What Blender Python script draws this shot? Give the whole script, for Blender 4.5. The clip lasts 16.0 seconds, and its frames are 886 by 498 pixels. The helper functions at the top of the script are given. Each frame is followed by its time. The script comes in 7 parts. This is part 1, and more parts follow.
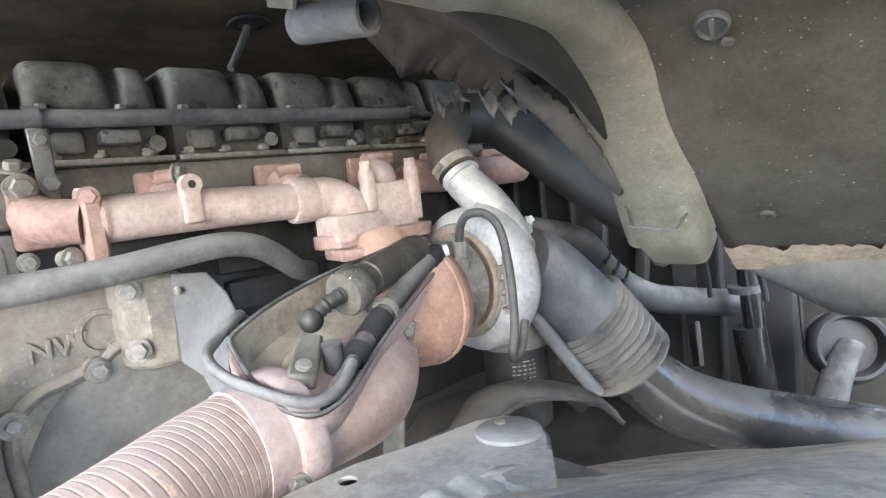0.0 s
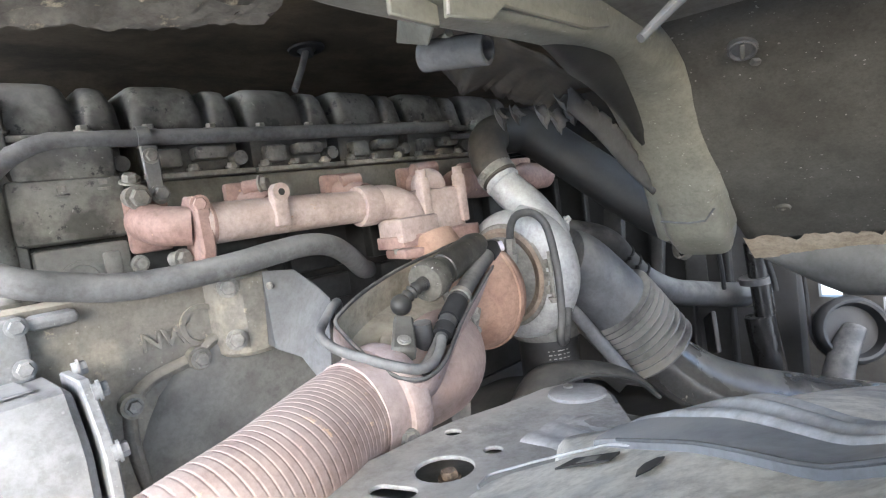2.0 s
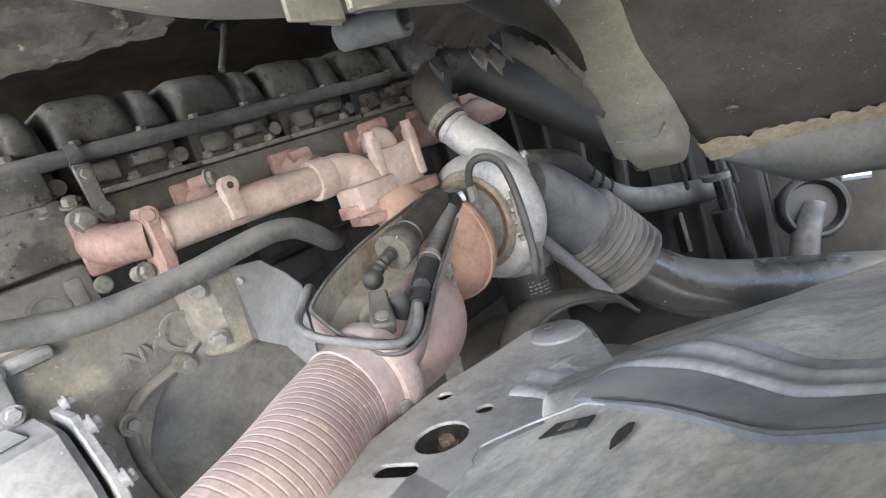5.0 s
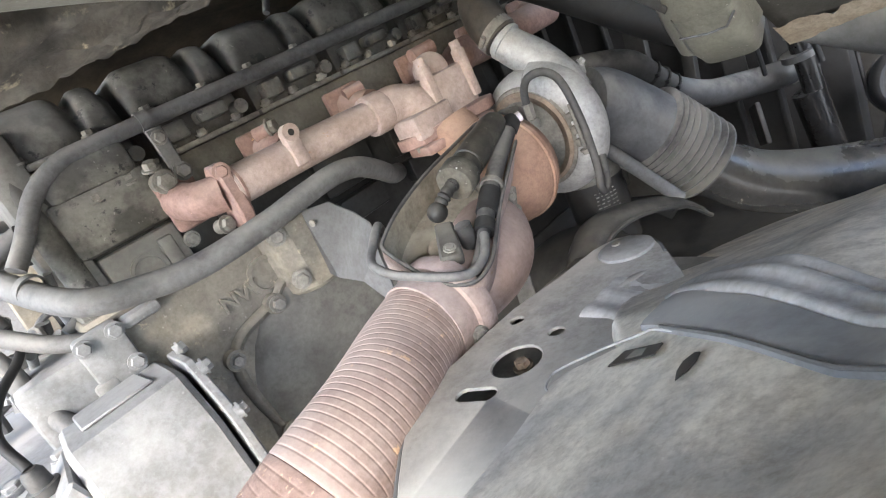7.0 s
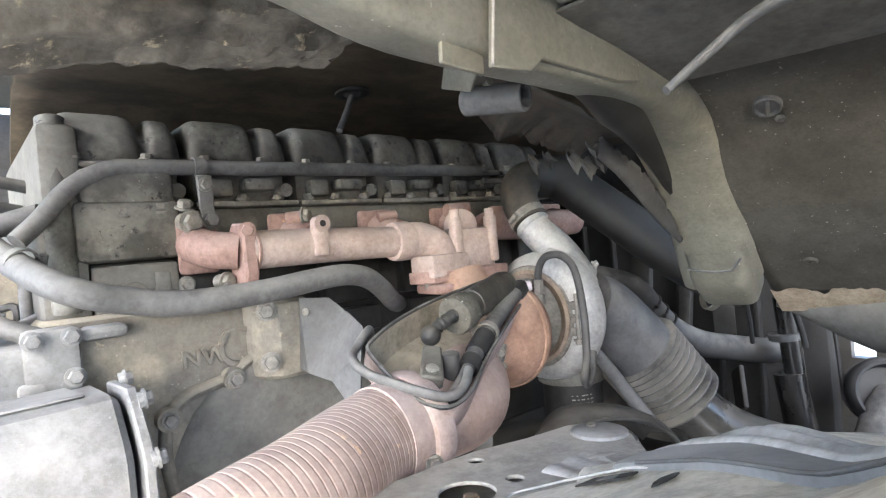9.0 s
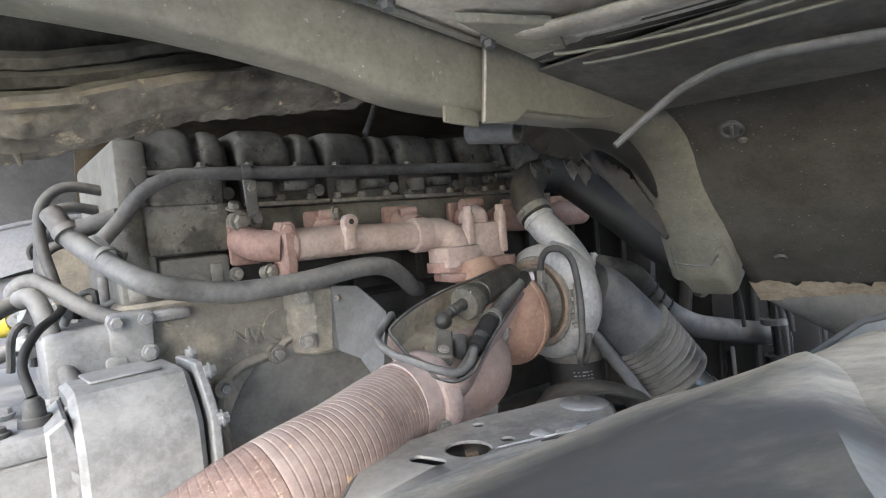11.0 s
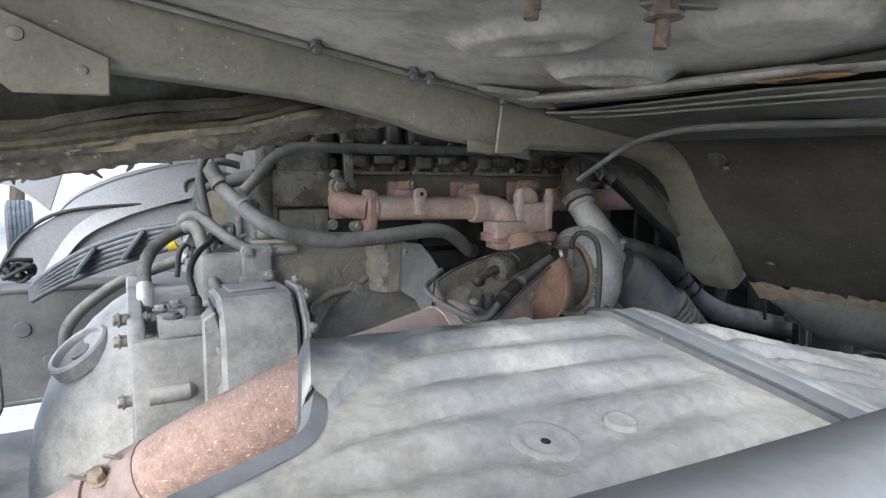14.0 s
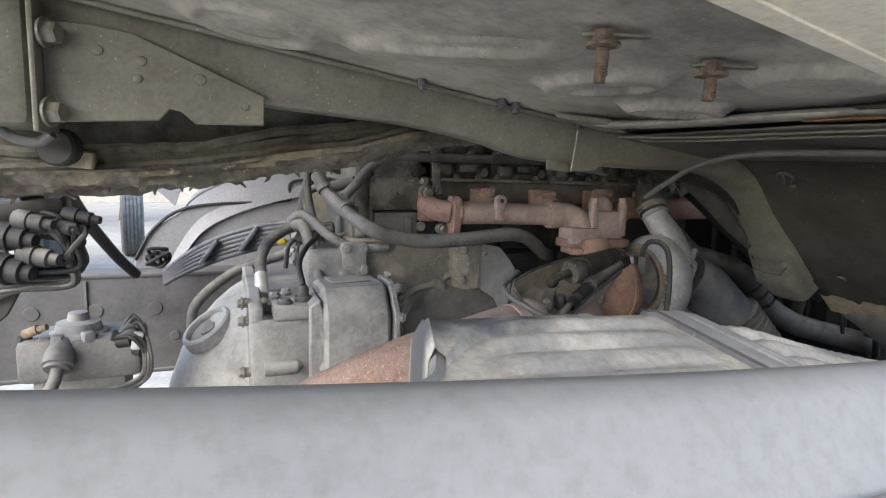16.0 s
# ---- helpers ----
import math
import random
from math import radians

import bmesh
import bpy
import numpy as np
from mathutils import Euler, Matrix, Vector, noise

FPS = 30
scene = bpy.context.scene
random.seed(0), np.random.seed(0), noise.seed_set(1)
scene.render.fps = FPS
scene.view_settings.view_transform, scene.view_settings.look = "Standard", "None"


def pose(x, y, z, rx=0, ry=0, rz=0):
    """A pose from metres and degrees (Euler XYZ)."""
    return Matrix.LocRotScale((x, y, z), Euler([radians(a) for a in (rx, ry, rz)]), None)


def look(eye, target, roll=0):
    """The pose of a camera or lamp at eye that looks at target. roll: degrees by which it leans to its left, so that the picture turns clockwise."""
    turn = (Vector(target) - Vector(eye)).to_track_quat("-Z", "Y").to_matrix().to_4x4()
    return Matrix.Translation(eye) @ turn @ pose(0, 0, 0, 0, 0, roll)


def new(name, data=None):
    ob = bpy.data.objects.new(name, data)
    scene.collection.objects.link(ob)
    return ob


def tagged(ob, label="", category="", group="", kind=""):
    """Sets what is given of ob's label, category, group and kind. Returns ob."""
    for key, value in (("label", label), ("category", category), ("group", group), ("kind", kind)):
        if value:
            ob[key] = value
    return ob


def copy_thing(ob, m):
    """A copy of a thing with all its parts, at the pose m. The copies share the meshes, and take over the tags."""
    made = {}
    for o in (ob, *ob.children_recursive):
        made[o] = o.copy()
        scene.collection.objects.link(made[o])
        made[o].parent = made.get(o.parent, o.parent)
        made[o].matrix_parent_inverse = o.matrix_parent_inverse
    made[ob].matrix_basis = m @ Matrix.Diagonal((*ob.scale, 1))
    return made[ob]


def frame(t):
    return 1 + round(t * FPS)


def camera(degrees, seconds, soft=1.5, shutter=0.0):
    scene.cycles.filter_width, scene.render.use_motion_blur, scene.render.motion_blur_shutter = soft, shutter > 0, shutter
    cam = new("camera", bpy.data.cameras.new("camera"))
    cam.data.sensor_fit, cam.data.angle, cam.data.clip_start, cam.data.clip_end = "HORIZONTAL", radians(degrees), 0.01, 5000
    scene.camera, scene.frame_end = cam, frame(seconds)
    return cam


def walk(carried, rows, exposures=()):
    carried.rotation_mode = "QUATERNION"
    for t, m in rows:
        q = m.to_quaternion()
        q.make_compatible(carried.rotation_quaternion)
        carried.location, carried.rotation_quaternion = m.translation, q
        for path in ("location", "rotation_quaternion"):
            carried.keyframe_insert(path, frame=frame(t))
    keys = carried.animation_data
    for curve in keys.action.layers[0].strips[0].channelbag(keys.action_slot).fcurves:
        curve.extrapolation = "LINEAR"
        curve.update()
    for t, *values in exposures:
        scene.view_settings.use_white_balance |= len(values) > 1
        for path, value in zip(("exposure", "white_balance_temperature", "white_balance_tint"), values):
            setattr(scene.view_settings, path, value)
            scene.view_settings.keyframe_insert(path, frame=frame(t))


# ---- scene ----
cam = camera(75.5, 16.0, soft=1.2)

PATH = [
    (0, (0.0, 0.0, 1.3), (1.34, 1.466, 1.07), -6.7),
    (0.5, (-0.111, -0.001, 1.287), (1.266, 1.443, 1.144), -3.7),
    (1, (-0.154, -0.012, 1.292), (1.206, 1.45, 1.168), -5.3),
    (1.5, (-0.146, -0.004, 1.283), (1.216, 1.451, 1.117), -5.8),
    (2, (-0.141, -0.008, 1.298), (1.227, 1.439, 1.112), -7.9),
    (2.5, (-0.135, -0.008, 1.303), (1.256, 1.416, 1.11), -9.5),
    (3, (-0.134, -0.01, 1.309), (1.288, 1.379, 1.089), -10.5),
    (3.5, (-0.135, -0.04, 1.34), (1.209, 1.424, 1.117), -17.0),
    (4, (-0.121, -0.033, 1.339), (1.201, 1.441, 1.064), -18.6),
    (4.5, (-0.116, -0.017, 1.34), (1.27, 1.393, 1.037), -18.5),
    (5, (-0.118, -0.02, 1.334), (1.24, 1.382, 0.897), -18.4),
    (7.5, (-0.111, -0.037, 1.363), (0.932, 1.549, 0.732), -27.4),
    (8, (-0.114, -0.041, 1.367), (0.963, 1.527, 0.749), -26.7),
    (8.5, (-0.153, -0.035, 1.314), (1.159, 1.472, 1.231), -12.6),
    (9, (-0.17, -0.027, 1.287), (1.15, 1.476, 1.269), -5.2),
    (11.5, (-0.25, -0.204, 1.347), (0.95, 1.392, 1.22), -5.4),
    (12, (-0.26, -0.261, 1.368), (0.875, 1.378, 1.2), -4.9),
    (12.5, (-0.266, -0.261, 1.358), (0.854, 1.384, 1.148), -2.7),
    (13, (-0.268, -0.295, 1.362), (0.833, 1.363, 1.167), -2.1),
    (13.5, (-0.296, -0.377, 1.364), (0.667, 1.363, 1.156), 0.2),
    (14, (-0.304, -0.399, 1.378), (0.653, 1.341, 1.118), 0.7),
    (14.5, (-0.308, -0.42, 1.393), (0.617, 1.338, 1.132), 0.6),
    (15, (-0.32, -0.452, 1.397), (0.563, 1.322, 1.138), -0.0),
    (15.5, (-0.341, -0.483, 1.393), (0.509, 1.304, 1.116), 0.9),
    (16, (-0.366, -0.5, 1.401), (0.354, 1.346, 1.131), 1.7),
]
walk(cam, [(t, look(eye, target, roll)) for t, eye, target, roll in PATH], exposures=((0, 4.05, 6200, 9), (0.5, 4.1, 6200, 9), (1.2, 3.7, 6150, 10), (3, 3.62, 6200, 10), (8, 3.42, 6500, 10), (8.6, 3.42, 6350, 10), (9, 3.6, 6350, 10), (11.5, 2.75, 6300, 9), (12.5, 2.55, 6250, 8), (13.5, 2.35, 6100, 8), (14.2, 2.12, 6100, 8), (16, 1.85, 6550, 10)))

# ---- light ----
world = bpy.data.worlds.new("world")
scene.world = world
world.use_nodes = True
wn = world.node_tree
sky = wn.nodes.new("ShaderNodeTexSky")
sky.sky_type = "NISHITA"
sky.sun_disc = False
sky.sun_elevation = radians(31)
sky.sun_rotation = radians(230)
sky.air_density, sky.dust_density, sky.ozone_density = 0.9, 1.6, 0.8
wn.links.new(sky.outputs[0], wn.nodes["Background"].inputs[0])
wn.nodes["Background"].inputs[1].default_value = 0.14
sun_data = bpy.data.lights.new("sun", "SUN")
sun_data.energy, sun_data.angle, sun_data.color = 1.35, radians(70), (1.0, 0.985, 0.97)
sun = new("sun", sun_data)
sun.matrix_world = look((0, 0, 0), (0.66, 0.51, -0.52))

# ---- materials ----
def mat(name, base, second=None, rough=0.75, metal=0.0, dust=None, dust_amount=0.0, scale=18.0, bump=0.15, spots=None, spot_at=0.66, spec=0.4, fine=140.0, coat=0.0, grime=0.35, soft=0.06, lo=0.36, hi=0.66, specks=0.0):
    m = bpy.data.materials.new(name)
    m.use_nodes = True
    nt = m.node_tree
    N, L = nt.nodes, nt.links
    bsdf = N["Principled BSDF"]
    def noise_tex(s, detail=6.0, roughness=0.6):
        n = N.new("ShaderNodeTexNoise")
        n.inputs["Scale"].default_value, n.inputs["Detail"].default_value, n.inputs["Roughness"].default_value = s, detail, roughness
        L.new(geo.outputs["Position"], n.inputs["Vector"])
        return n
    def ramp(src, a, b):
        r = N.new("ShaderNodeMapRange")
        r.interpolation_type = "SMOOTHSTEP"
        r.inputs["From Min"].default_value, r.inputs["From Max"].default_value = a, b
        L.new(src, r.inputs["Value"])
        return r.outputs["Result"]
    def mix(fac, a, b):
        x = N.new("ShaderNodeMix")
        x.data_type = "RGBA"
        if isinstance(fac, float):
            x.inputs["Factor"].default_value = fac
        else:
            L.new(fac, x.inputs["Factor"])
        for sock, v in ((x.inputs[6], a), (x.inputs[7], b)):
            if isinstance(v, tuple):
                sock.default_value = (*v, 1.0)
            else:
                L.new(v, sock)
        return x.outputs[2]
    geo = N.new("ShaderNodeNewGeometry")
    big, small = noise_tex(scale), noise_tex(fine, 5.0, 0.7)
    second = second or tuple(c * 0.6 for c in base)
    col = mix(ramp(big.outputs["Fac"], lo, hi), base, second)
    dark = mix(ramp(small.outputs["Fac"], 0.35, 0.8), (1.0, 1.0, 1.0), (0.72, 0.70, 0.68))
    mul = N.new("ShaderNodeMix")
    mul.data_type, mul.blend_type = "RGBA", "MULTIPLY"
    mul.inputs["Factor"].default_value = 1.0
    L.new(col, mul.inputs[6])
    L.new(dark, mul.inputs[7])
    col = mul.outputs[2]
    if grime:
        gr = noise_tex(scale * 4.3, 9.0, 0.72)
        gm = N.new("ShaderNodeMix")
        gm.data_type, gm.blend_type = "RGBA", "MULTIPLY"
        gm.inputs["Factor"].default_value = grime
        L.new(col, gm.inputs[6])
        L.new(mix(ramp(gr.outputs["Fac"], 0.40, 0.66), (1.12, 1.12, 1.11), (0.55, 0.53, 0.51)), gm.inputs[7])
        col = gm.outputs[2]
    if spots:
        sp = noise_tex(scale * 3.1, 8.0, 0.7)
        col = mix(ramp(sp.outputs["Fac"], spot_at, spot_at + soft), col, spots)
    rough_in = None
    if dust and dust_amount > 0:
        sep = N.new("ShaderNodeSeparateXYZ")
        L.new(geo.outputs["Normal"], sep.inputs[0])
        up = ramp(sep.outputs["Z"], -0.35, 0.95)
        dn = noise_tex(scale * 0.55, 7.0, 0.65)
        dm = N.new("ShaderNodeMath")
        dm.operation = "MULTIPLY"
        L.new(up, dm.inputs[0])
        L.new(ramp(dn.outputs["Fac"], 0.30, 0.62), dm.inputs[1])
        ds = N.new("ShaderNodeMath")
        ds.operation = "MULTIPLY"
        ds.use_clamp = True
        L.new(dm.outputs[0], ds.inputs[0])
        ds.inputs[1].default_value = dust_amount
        col = mix(ds.outputs[0], col, dust)
        rr = N.new("ShaderNodeMapRange")
        rr.inputs["To Min"].default_value, rr.inputs["To Max"].default_value = rough, 0.95
        L.new(ds.outputs[0], rr.inputs["Value"])
        rough_in = rr.outputs["Result"]
    if specks:
        fleck = noise_tex(210.0, 1.0, 0.4)
        patchy = noise_tex(scale * 1.7, 3.0, 0.6)
        both = N.new("ShaderNodeMath")
        both.operation = "MULTIPLY"
        L.new(ramp(fleck.outputs["Fac"], 0.73, 0.76), both.inputs[0])
        L.new(ramp(patchy.outputs["Fac"], 0.40, 0.62), both.inputs[1])
        faint = N.new("ShaderNodeMath")
        faint.operation = "MULTIPLY"
        L.new(both.outputs[0], faint.inputs[0])
        faint.inputs[1].default_value = specks
        col = mix(faint.outputs[0], col, (0.62, 0.61, 0.58))
    L.new(col, bsdf.inputs["Base Color"])
    if rough_in is None:
        rr = N.new("ShaderNodeMapRange")
        rr.inputs["To Min"].default_value, rr.inputs["To Max"].default_value = max(0.05, rough - 0.12), min(1.0, rough + 0.12)
        L.new(big.outputs["Fac"], rr.inputs["Value"])
        rough_in = rr.outputs["Result"]
    L.new(rough_in, bsdf.inputs["Roughness"])
    bsdf.inputs["Metallic"].default_value = metal
    bsdf.inputs["Specular IOR Level"].default_value = spec
    if coat:
        bsdf.inputs["Coat Weight"].default_value = coat
        bsdf.inputs["Coat Roughness"].default_value = 0.15
    if bump:
        add = N.new("ShaderNodeMath")
        add.operation = "MULTIPLY_ADD"
        L.new(small.outputs["Fac"], add.inputs[0])
        add.inputs[1].default_value = 0.35
        L.new(big.outputs["Fac"], add.inputs[2])
        bp = N.new("ShaderNodeBump")
        bp.inputs["Strength"].default_value = bump
        bp.inputs["Distance"].default_value = 0.004
        L.new(add.outputs[0], bp.inputs["Height"])
        L.new(bp.outputs[0], bsdf.inputs["Normal"])
    return m


DUST = (0.42, 0.405, 0.36)
M_ENGINE = mat("engine_paint", (0.145, 0.144, 0.134), (0.09, 0.089, 0.083), dust=(0.36, 0.35, 0.32), dust_amount=0.55, scale=16)
M_COVER = mat("rocker_cover_paint", (0.15, 0.148, 0.134), (0.055, 0.054, 0.048), rough=0.55, dust=(0.37, 0.375, 0.375), dust_amount=0.5, scale=13, lo=0.42, hi=0.58, grime=0.45, spots=(0.02, 0.02, 0.02), spot_at=0.57, soft=0.06, specks=0.25)
M_BELL = mat("bell_housing_cast", (0.235, 0.218, 0.18), (0.15, 0.143, 0.128), dust=(0.37, 0.335, 0.27), dust_amount=0.6, scale=9, lo=0.42, hi=0.58, bump=0.3, spots=(0.30, 0.265, 0.20), spot_at=0.62, soft=0.06, grime=0.5, specks=0.2)
M_DARK = mat("oily_black", (0.03, 0.03, 0.03), (0.015, 0.015, 0.015), rough=0.5, dust=(0.16, 0.15, 0.13), dust_amount=0.3, scale=25)
M_PINK = mat("manifold_oxide", (0.45, 0.365, 0.345), (0.35, 0.275, 0.255), rough=0.8, dust=(0.50, 0.43, 0.41), dust_amount=0.6, scale=18, spots=(0.33, 0.19, 0.12), spot_at=0.64, bump=0.25, grime=0.35)
M_PEACH = mat("peach_oxide", (0.44, 0.335, 0.295), (0.36, 0.262, 0.23), rough=0.85, dust=(0.50, 0.41, 0.37), dust_amount=0.5, scale=12, spots=(0.30, 0.22, 0.19), spot_at=0.68, soft=0.10, bump=0.15, grime=0.25)
M_PINKRED = mat("manifold_red_oxide", (0.31, 0.205, 0.182), (0.235, 0.15, 0.132), rough=0.8, dust=(0.43, 0.335, 0.31), dust_amount=0.6, scale=20, spots=(0.66, 0.42, 0.22), spot_at=0.66, soft=0.03, bump=0.3, grime=0.4)
M_RUST = mat("turbine_rust", (0.33, 0.21, 0.157), (0.255, 0.155, 0.115), rough=0.9, dust=(0.47, 0.35, 0.285), dust_amount=0.45, scale=22, bump=0.3, grime=0.3)
M_FLEX = mat("flex_pipe_oxide", (0.43, 0.33, 0.29), (0.35, 0.255, 0.225), rough=0.8, dust=(0.52, 0.44, 0.40), dust_amount=0.6, scale=14, spots=(0.68, 0.47, 0.30), spot_at=0.635, soft=0.03, bump=0.15, grime=0.4)
M_FLEXRUST = mat("rusty_flex_oxide", (0.31, 0.213, 0.183), (0.225, 0.15, 0.127), rough=0.85, dust=(0.38, 0.295, 0.26), dust_amount=0.4, scale=58, spots=(0.60, 0.43, 0.30), spot_at=0.60, soft=0.03, bump=0.2, grime=0.4)
M_TAIL = mat("grey_brown_tail_pipe", (0.225, 0.172, 0.158), (0.16, 0.122, 0.114), rough=0.75, dust=(0.34, 0.28, 0.26), dust_amount=0.5, scale=14, bump=0.15, grime=0.35)
M_ALU = mat("cast_aluminium", (0.43, 0.438, 0.447), (0.35, 0.358, 0.366), rough=0.5, metal=0.3, dust=(0.50, 0.495, 0.47), dust_amount=0.35, scale=30, bump=0.12, grime=0.25)
M_GEAR = mat("gearbox_aluminium", (0.25, 0.256, 0.266), (0.18, 0.184, 0.19), rough=0.6, metal=0.1, dust=(0.42, 0.42, 0.412), dust_amount=0.7, scale=12, bump=0.25, grime=0.5, specks=0.25)
M_GREASE = mat("greasy_black_paint", (0.05, 0.05, 0.048), (0.022, 0.022, 0.022), rough=0.42, dust=(0.22, 0.22, 0.21), dust_amount=0.15, scale=9, spots=(0.24, 0.245, 0.25), spot_at=0.60, soft=0.10, grime=0.4)
M_BELLY = mat("leg_shade_black", (0.032, 0.032, 0.031), (0.018, 0.018, 0.018), rough=0.45, dust=(0.14, 0.14, 0.13), dust_amount=0.15, scale=14, spots=(0.10, 0.10, 0.10), spot_at=0.68, soft=0.1)
M_CABPALE = mat("beige_cab_paint", (0.84, 0.79, 0.66), (0.77, 0.725, 0.61), rough=0.45, scale=6, grime=0.1)
M_PIPE = mat("dusty_grey_pipe", (0.15, 0.151, 0.152), (0.10, 0.10, 0.102), rough=0.65, dust=(0.32, 0.315, 0.30), dust_amount=0.6, scale=20, bump=0.1)
M_STRAP = mat("dusty_strap_plastic", (0.54, 0.545, 0.55), (0.28, 0.286, 0.295), rough=0.6, dust=(0.5, 0.49, 0.46), dust_amount=0.3, scale=10, lo=0.42, hi=0.62, bump=0.05, grime=0.5, specks=0.4)
M_RUBBER = mat("dusty_rubber", (0.05, 0.051, 0.054), (0.034, 0.035, 0.037), rough=0.6, dust=(0.27, 0.262, 0.245), dust_amount=0.7, scale=24, bump=0.1)
M_ELBOW = mat("brown_dusted_rubber", (0.055, 0.048, 0.04), (0.028, 0.026, 0.024), rough=0.55, dust=(0.20, 0.175, 0.14), dust_amount=0.35, scale=26)
M_BLACKHOSE = mat("black_rubber", (0.018, 0.019, 0.021), (0.012, 0.012, 0.013), rough=0.6, dust=(0.09, 0.09, 0.085), dust_amount=0.3, scale=22)
M_PLATE = mat("grey_bracket_steel", (0.125, 0.13, 0.138), (0.092, 0.096, 0.102), rough=0.7, dust=(0.22, 0.215, 0.205), dust_amount=0.3, scale=14)
M_MUD = mat("dusty_black_plastic", (0.72, 0.685, 0.61), (0.44, 0.434, 0.415), rough=0.75, dust=(0.72, 0.70, 0.64), dust_amount=0.15, scale=8, lo=0.46, hi=0.64, bump=0.05, spots=(0.20, 0.20, 0.20), spot_at=0.63, soft=0.12, fine=180, grime=0.6, specks=0.5)
M_MUDDARK = mat("clean_black_plastic", (0.185, 0.195, 0.212), (0.12, 0.128, 0.142), rough=0.45, dust=(0.48, 0.475, 0.46), dust_amount=0.8, scale=8, spots=(0.45, 0.45, 0.45), spot_at=0.77, grime=0.2, specks=0.5)
M_FELT = mat("grimy_grey_felt", (0.13, 0.128, 0.108), (0.06, 0.058, 0.049), rough=0.85, dust=(0.24, 0.225, 0.18), dust_amount=0.4, scale=22, fine=160, grime=0.5, bump=0.4)
M_MOUNT = mat("dusty_mounting_plate", (0.44, 0.435, 0.41), (0.31, 0.306, 0.296), rough=0.85, dust=(0.54, 0.525, 0.48), dust_amount=0.7, scale=9, spots=(0.2, 0.2, 0.2), spot_at=0.66, soft=0.12, grime=0.5, specks=0.3)
M_CAB = mat("olive_cab_paint", (0.20, 0.198, 0.168), (0.15, 0.149, 0.128), rough=0.38, dust=(0.29, 0.28, 0.24), dust_amount=0.4, scale=6, fine=190, grime=0.4, spots=(0.235, 0.228, 0.20), spot_at=0.66, soft=0.14, specks=0.45)
M_FLOOR = mat("cab_floor_underseal", (0.50, 0.482, 0.435), (0.27, 0.26, 0.238), rough=0.38, dust=(0.4, 0.38, 0.34), dust_amount=0.3, scale=7, spots=(0.5, 0.5, 0.48), spot_at=0.78, bump=0.10, grime=0.5, specks=0.5)
M_PANEL = mat("grimy_front_panel", (0.15, 0.147, 0.137), (0.085, 0.083, 0.077), rough=0.6, dust=(0.25, 0.24, 0.22), dust_amount=0.3, scale=11, spots=(0.26, 0.255, 0.24), spot_at=0.70, soft=0.06, grime=0.5)
M_LINER = mat("dark_arch_liner", (0.070, 0.068, 0.061), (0.048, 0.046, 0.041), rough=0.8, dust=(0.17, 0.16, 0.14), dust_amount=0.25, scale=10, fine=240, spots=(0.13, 0.126, 0.115), spot_at=0.72, soft=0.1, specks=0.3)
M_TUNNEL = mat("engine_tunnel_liner", (0.088, 0.070, 0.046), (0.034, 0.027, 0.018), rough=0.8, scale=5, fine=120, grime=0.5)
M_LIP = mat("grey_arch_lip", (0.105, 0.106, 0.104), (0.07, 0.071, 0.07), rough=0.7, scale=10, dust=(0.20, 0.195, 0.18), dust_amount=0.5)
M_TORN = mat("torn_brown_edge", (0.35, 0.298, 0.235), (0.26, 0.215, 0.165), rough=0.95, scale=40, bump=0.4)
M_FOAM = mat("dirty_insulation", (0.17, 0.156, 0.131), (0.065, 0.060, 0.051), rough=0.95, dust=(0.34, 0.30, 0.22), dust_amount=0.45, scale=16, bump=0.6, spots=(0.36, 0.31, 0.22), spot_at=0.58, soft=0.12)
M_SHEEN = mat("grey_torn_plastic", (0.045, 0.046, 0.05), (0.025, 0.026, 0.028), rough=0.35, dust=(0.26, 0.26, 0.27), dust_amount=0.5, scale=30)
M_STEEL = mat("dusty_bolt_steel", (0.26, 0.253, 0.235), (0.17, 0.165, 0.152), rough=0.55, metal=0.3, dust=(0.36, 0.345, 0.305), dust_amount=0.6, scale=60)
M_RUSTBOLT = mat("rusty_bolt", (0.25, 0.195, 0.15), (0.15, 0.115, 0.09), rough=0.85, scale=70)
M_DUCT = mat("black_plastic_duct", (0.03, 0.031, 0.034), (0.02, 0.021, 0.022), rough=0.35, dust=(0.30, 0.285, 0.25), dust_amount=0.5, scale=13)
M_OILBLACK = mat("oily_black_metal", (0.018, 0.018, 0.019), (0.012, 0.012, 0.012), rough=0.18, dust=(0.10, 0.10, 0.095), dust_amount=0.15, scale=30, bump=0.03)
M_GLOSS = mat("glossy_black_plastic", (0.022, 0.023, 0.025), (0.03, 0.031, 0.033), rough=0.16, dust=(0.33, 0.305, 0.25), dust_amount=0.35, scale=12, bump=0.04, spots=(0.36, 0.34, 0.29), spot_at=0.64, soft=0.10)
M_BELLOW = mat("black_bellows_rubber", (0.06, 0.061, 0.065), (0.035, 0.036, 0.039), rough=0.5, dust=(0.33, 0.32, 0.30), dust_amount=0.7, scale=18, bump=0.05)
M_DUCTGREY = mat("grey_dusty_duct", (0.085, 0.09, 0.10), (0.055, 0.058, 0.066), rough=0.5, dust=(0.36, 0.345, 0.31), dust_amount=0.6, scale=12)
M_YELLOW = mat("yellow_tape", (0.55, 0.45, 0.06), (0.4, 0.33, 0.05), rough=0.6)
M_CABLE = mat("blue_grey_cable", (0.07, 0.08, 0.10), (0.05, 0.055, 0.07), rough=0.5, dust=(0.3, 0.3, 0.3), dust_amount=0.4, scale=30)
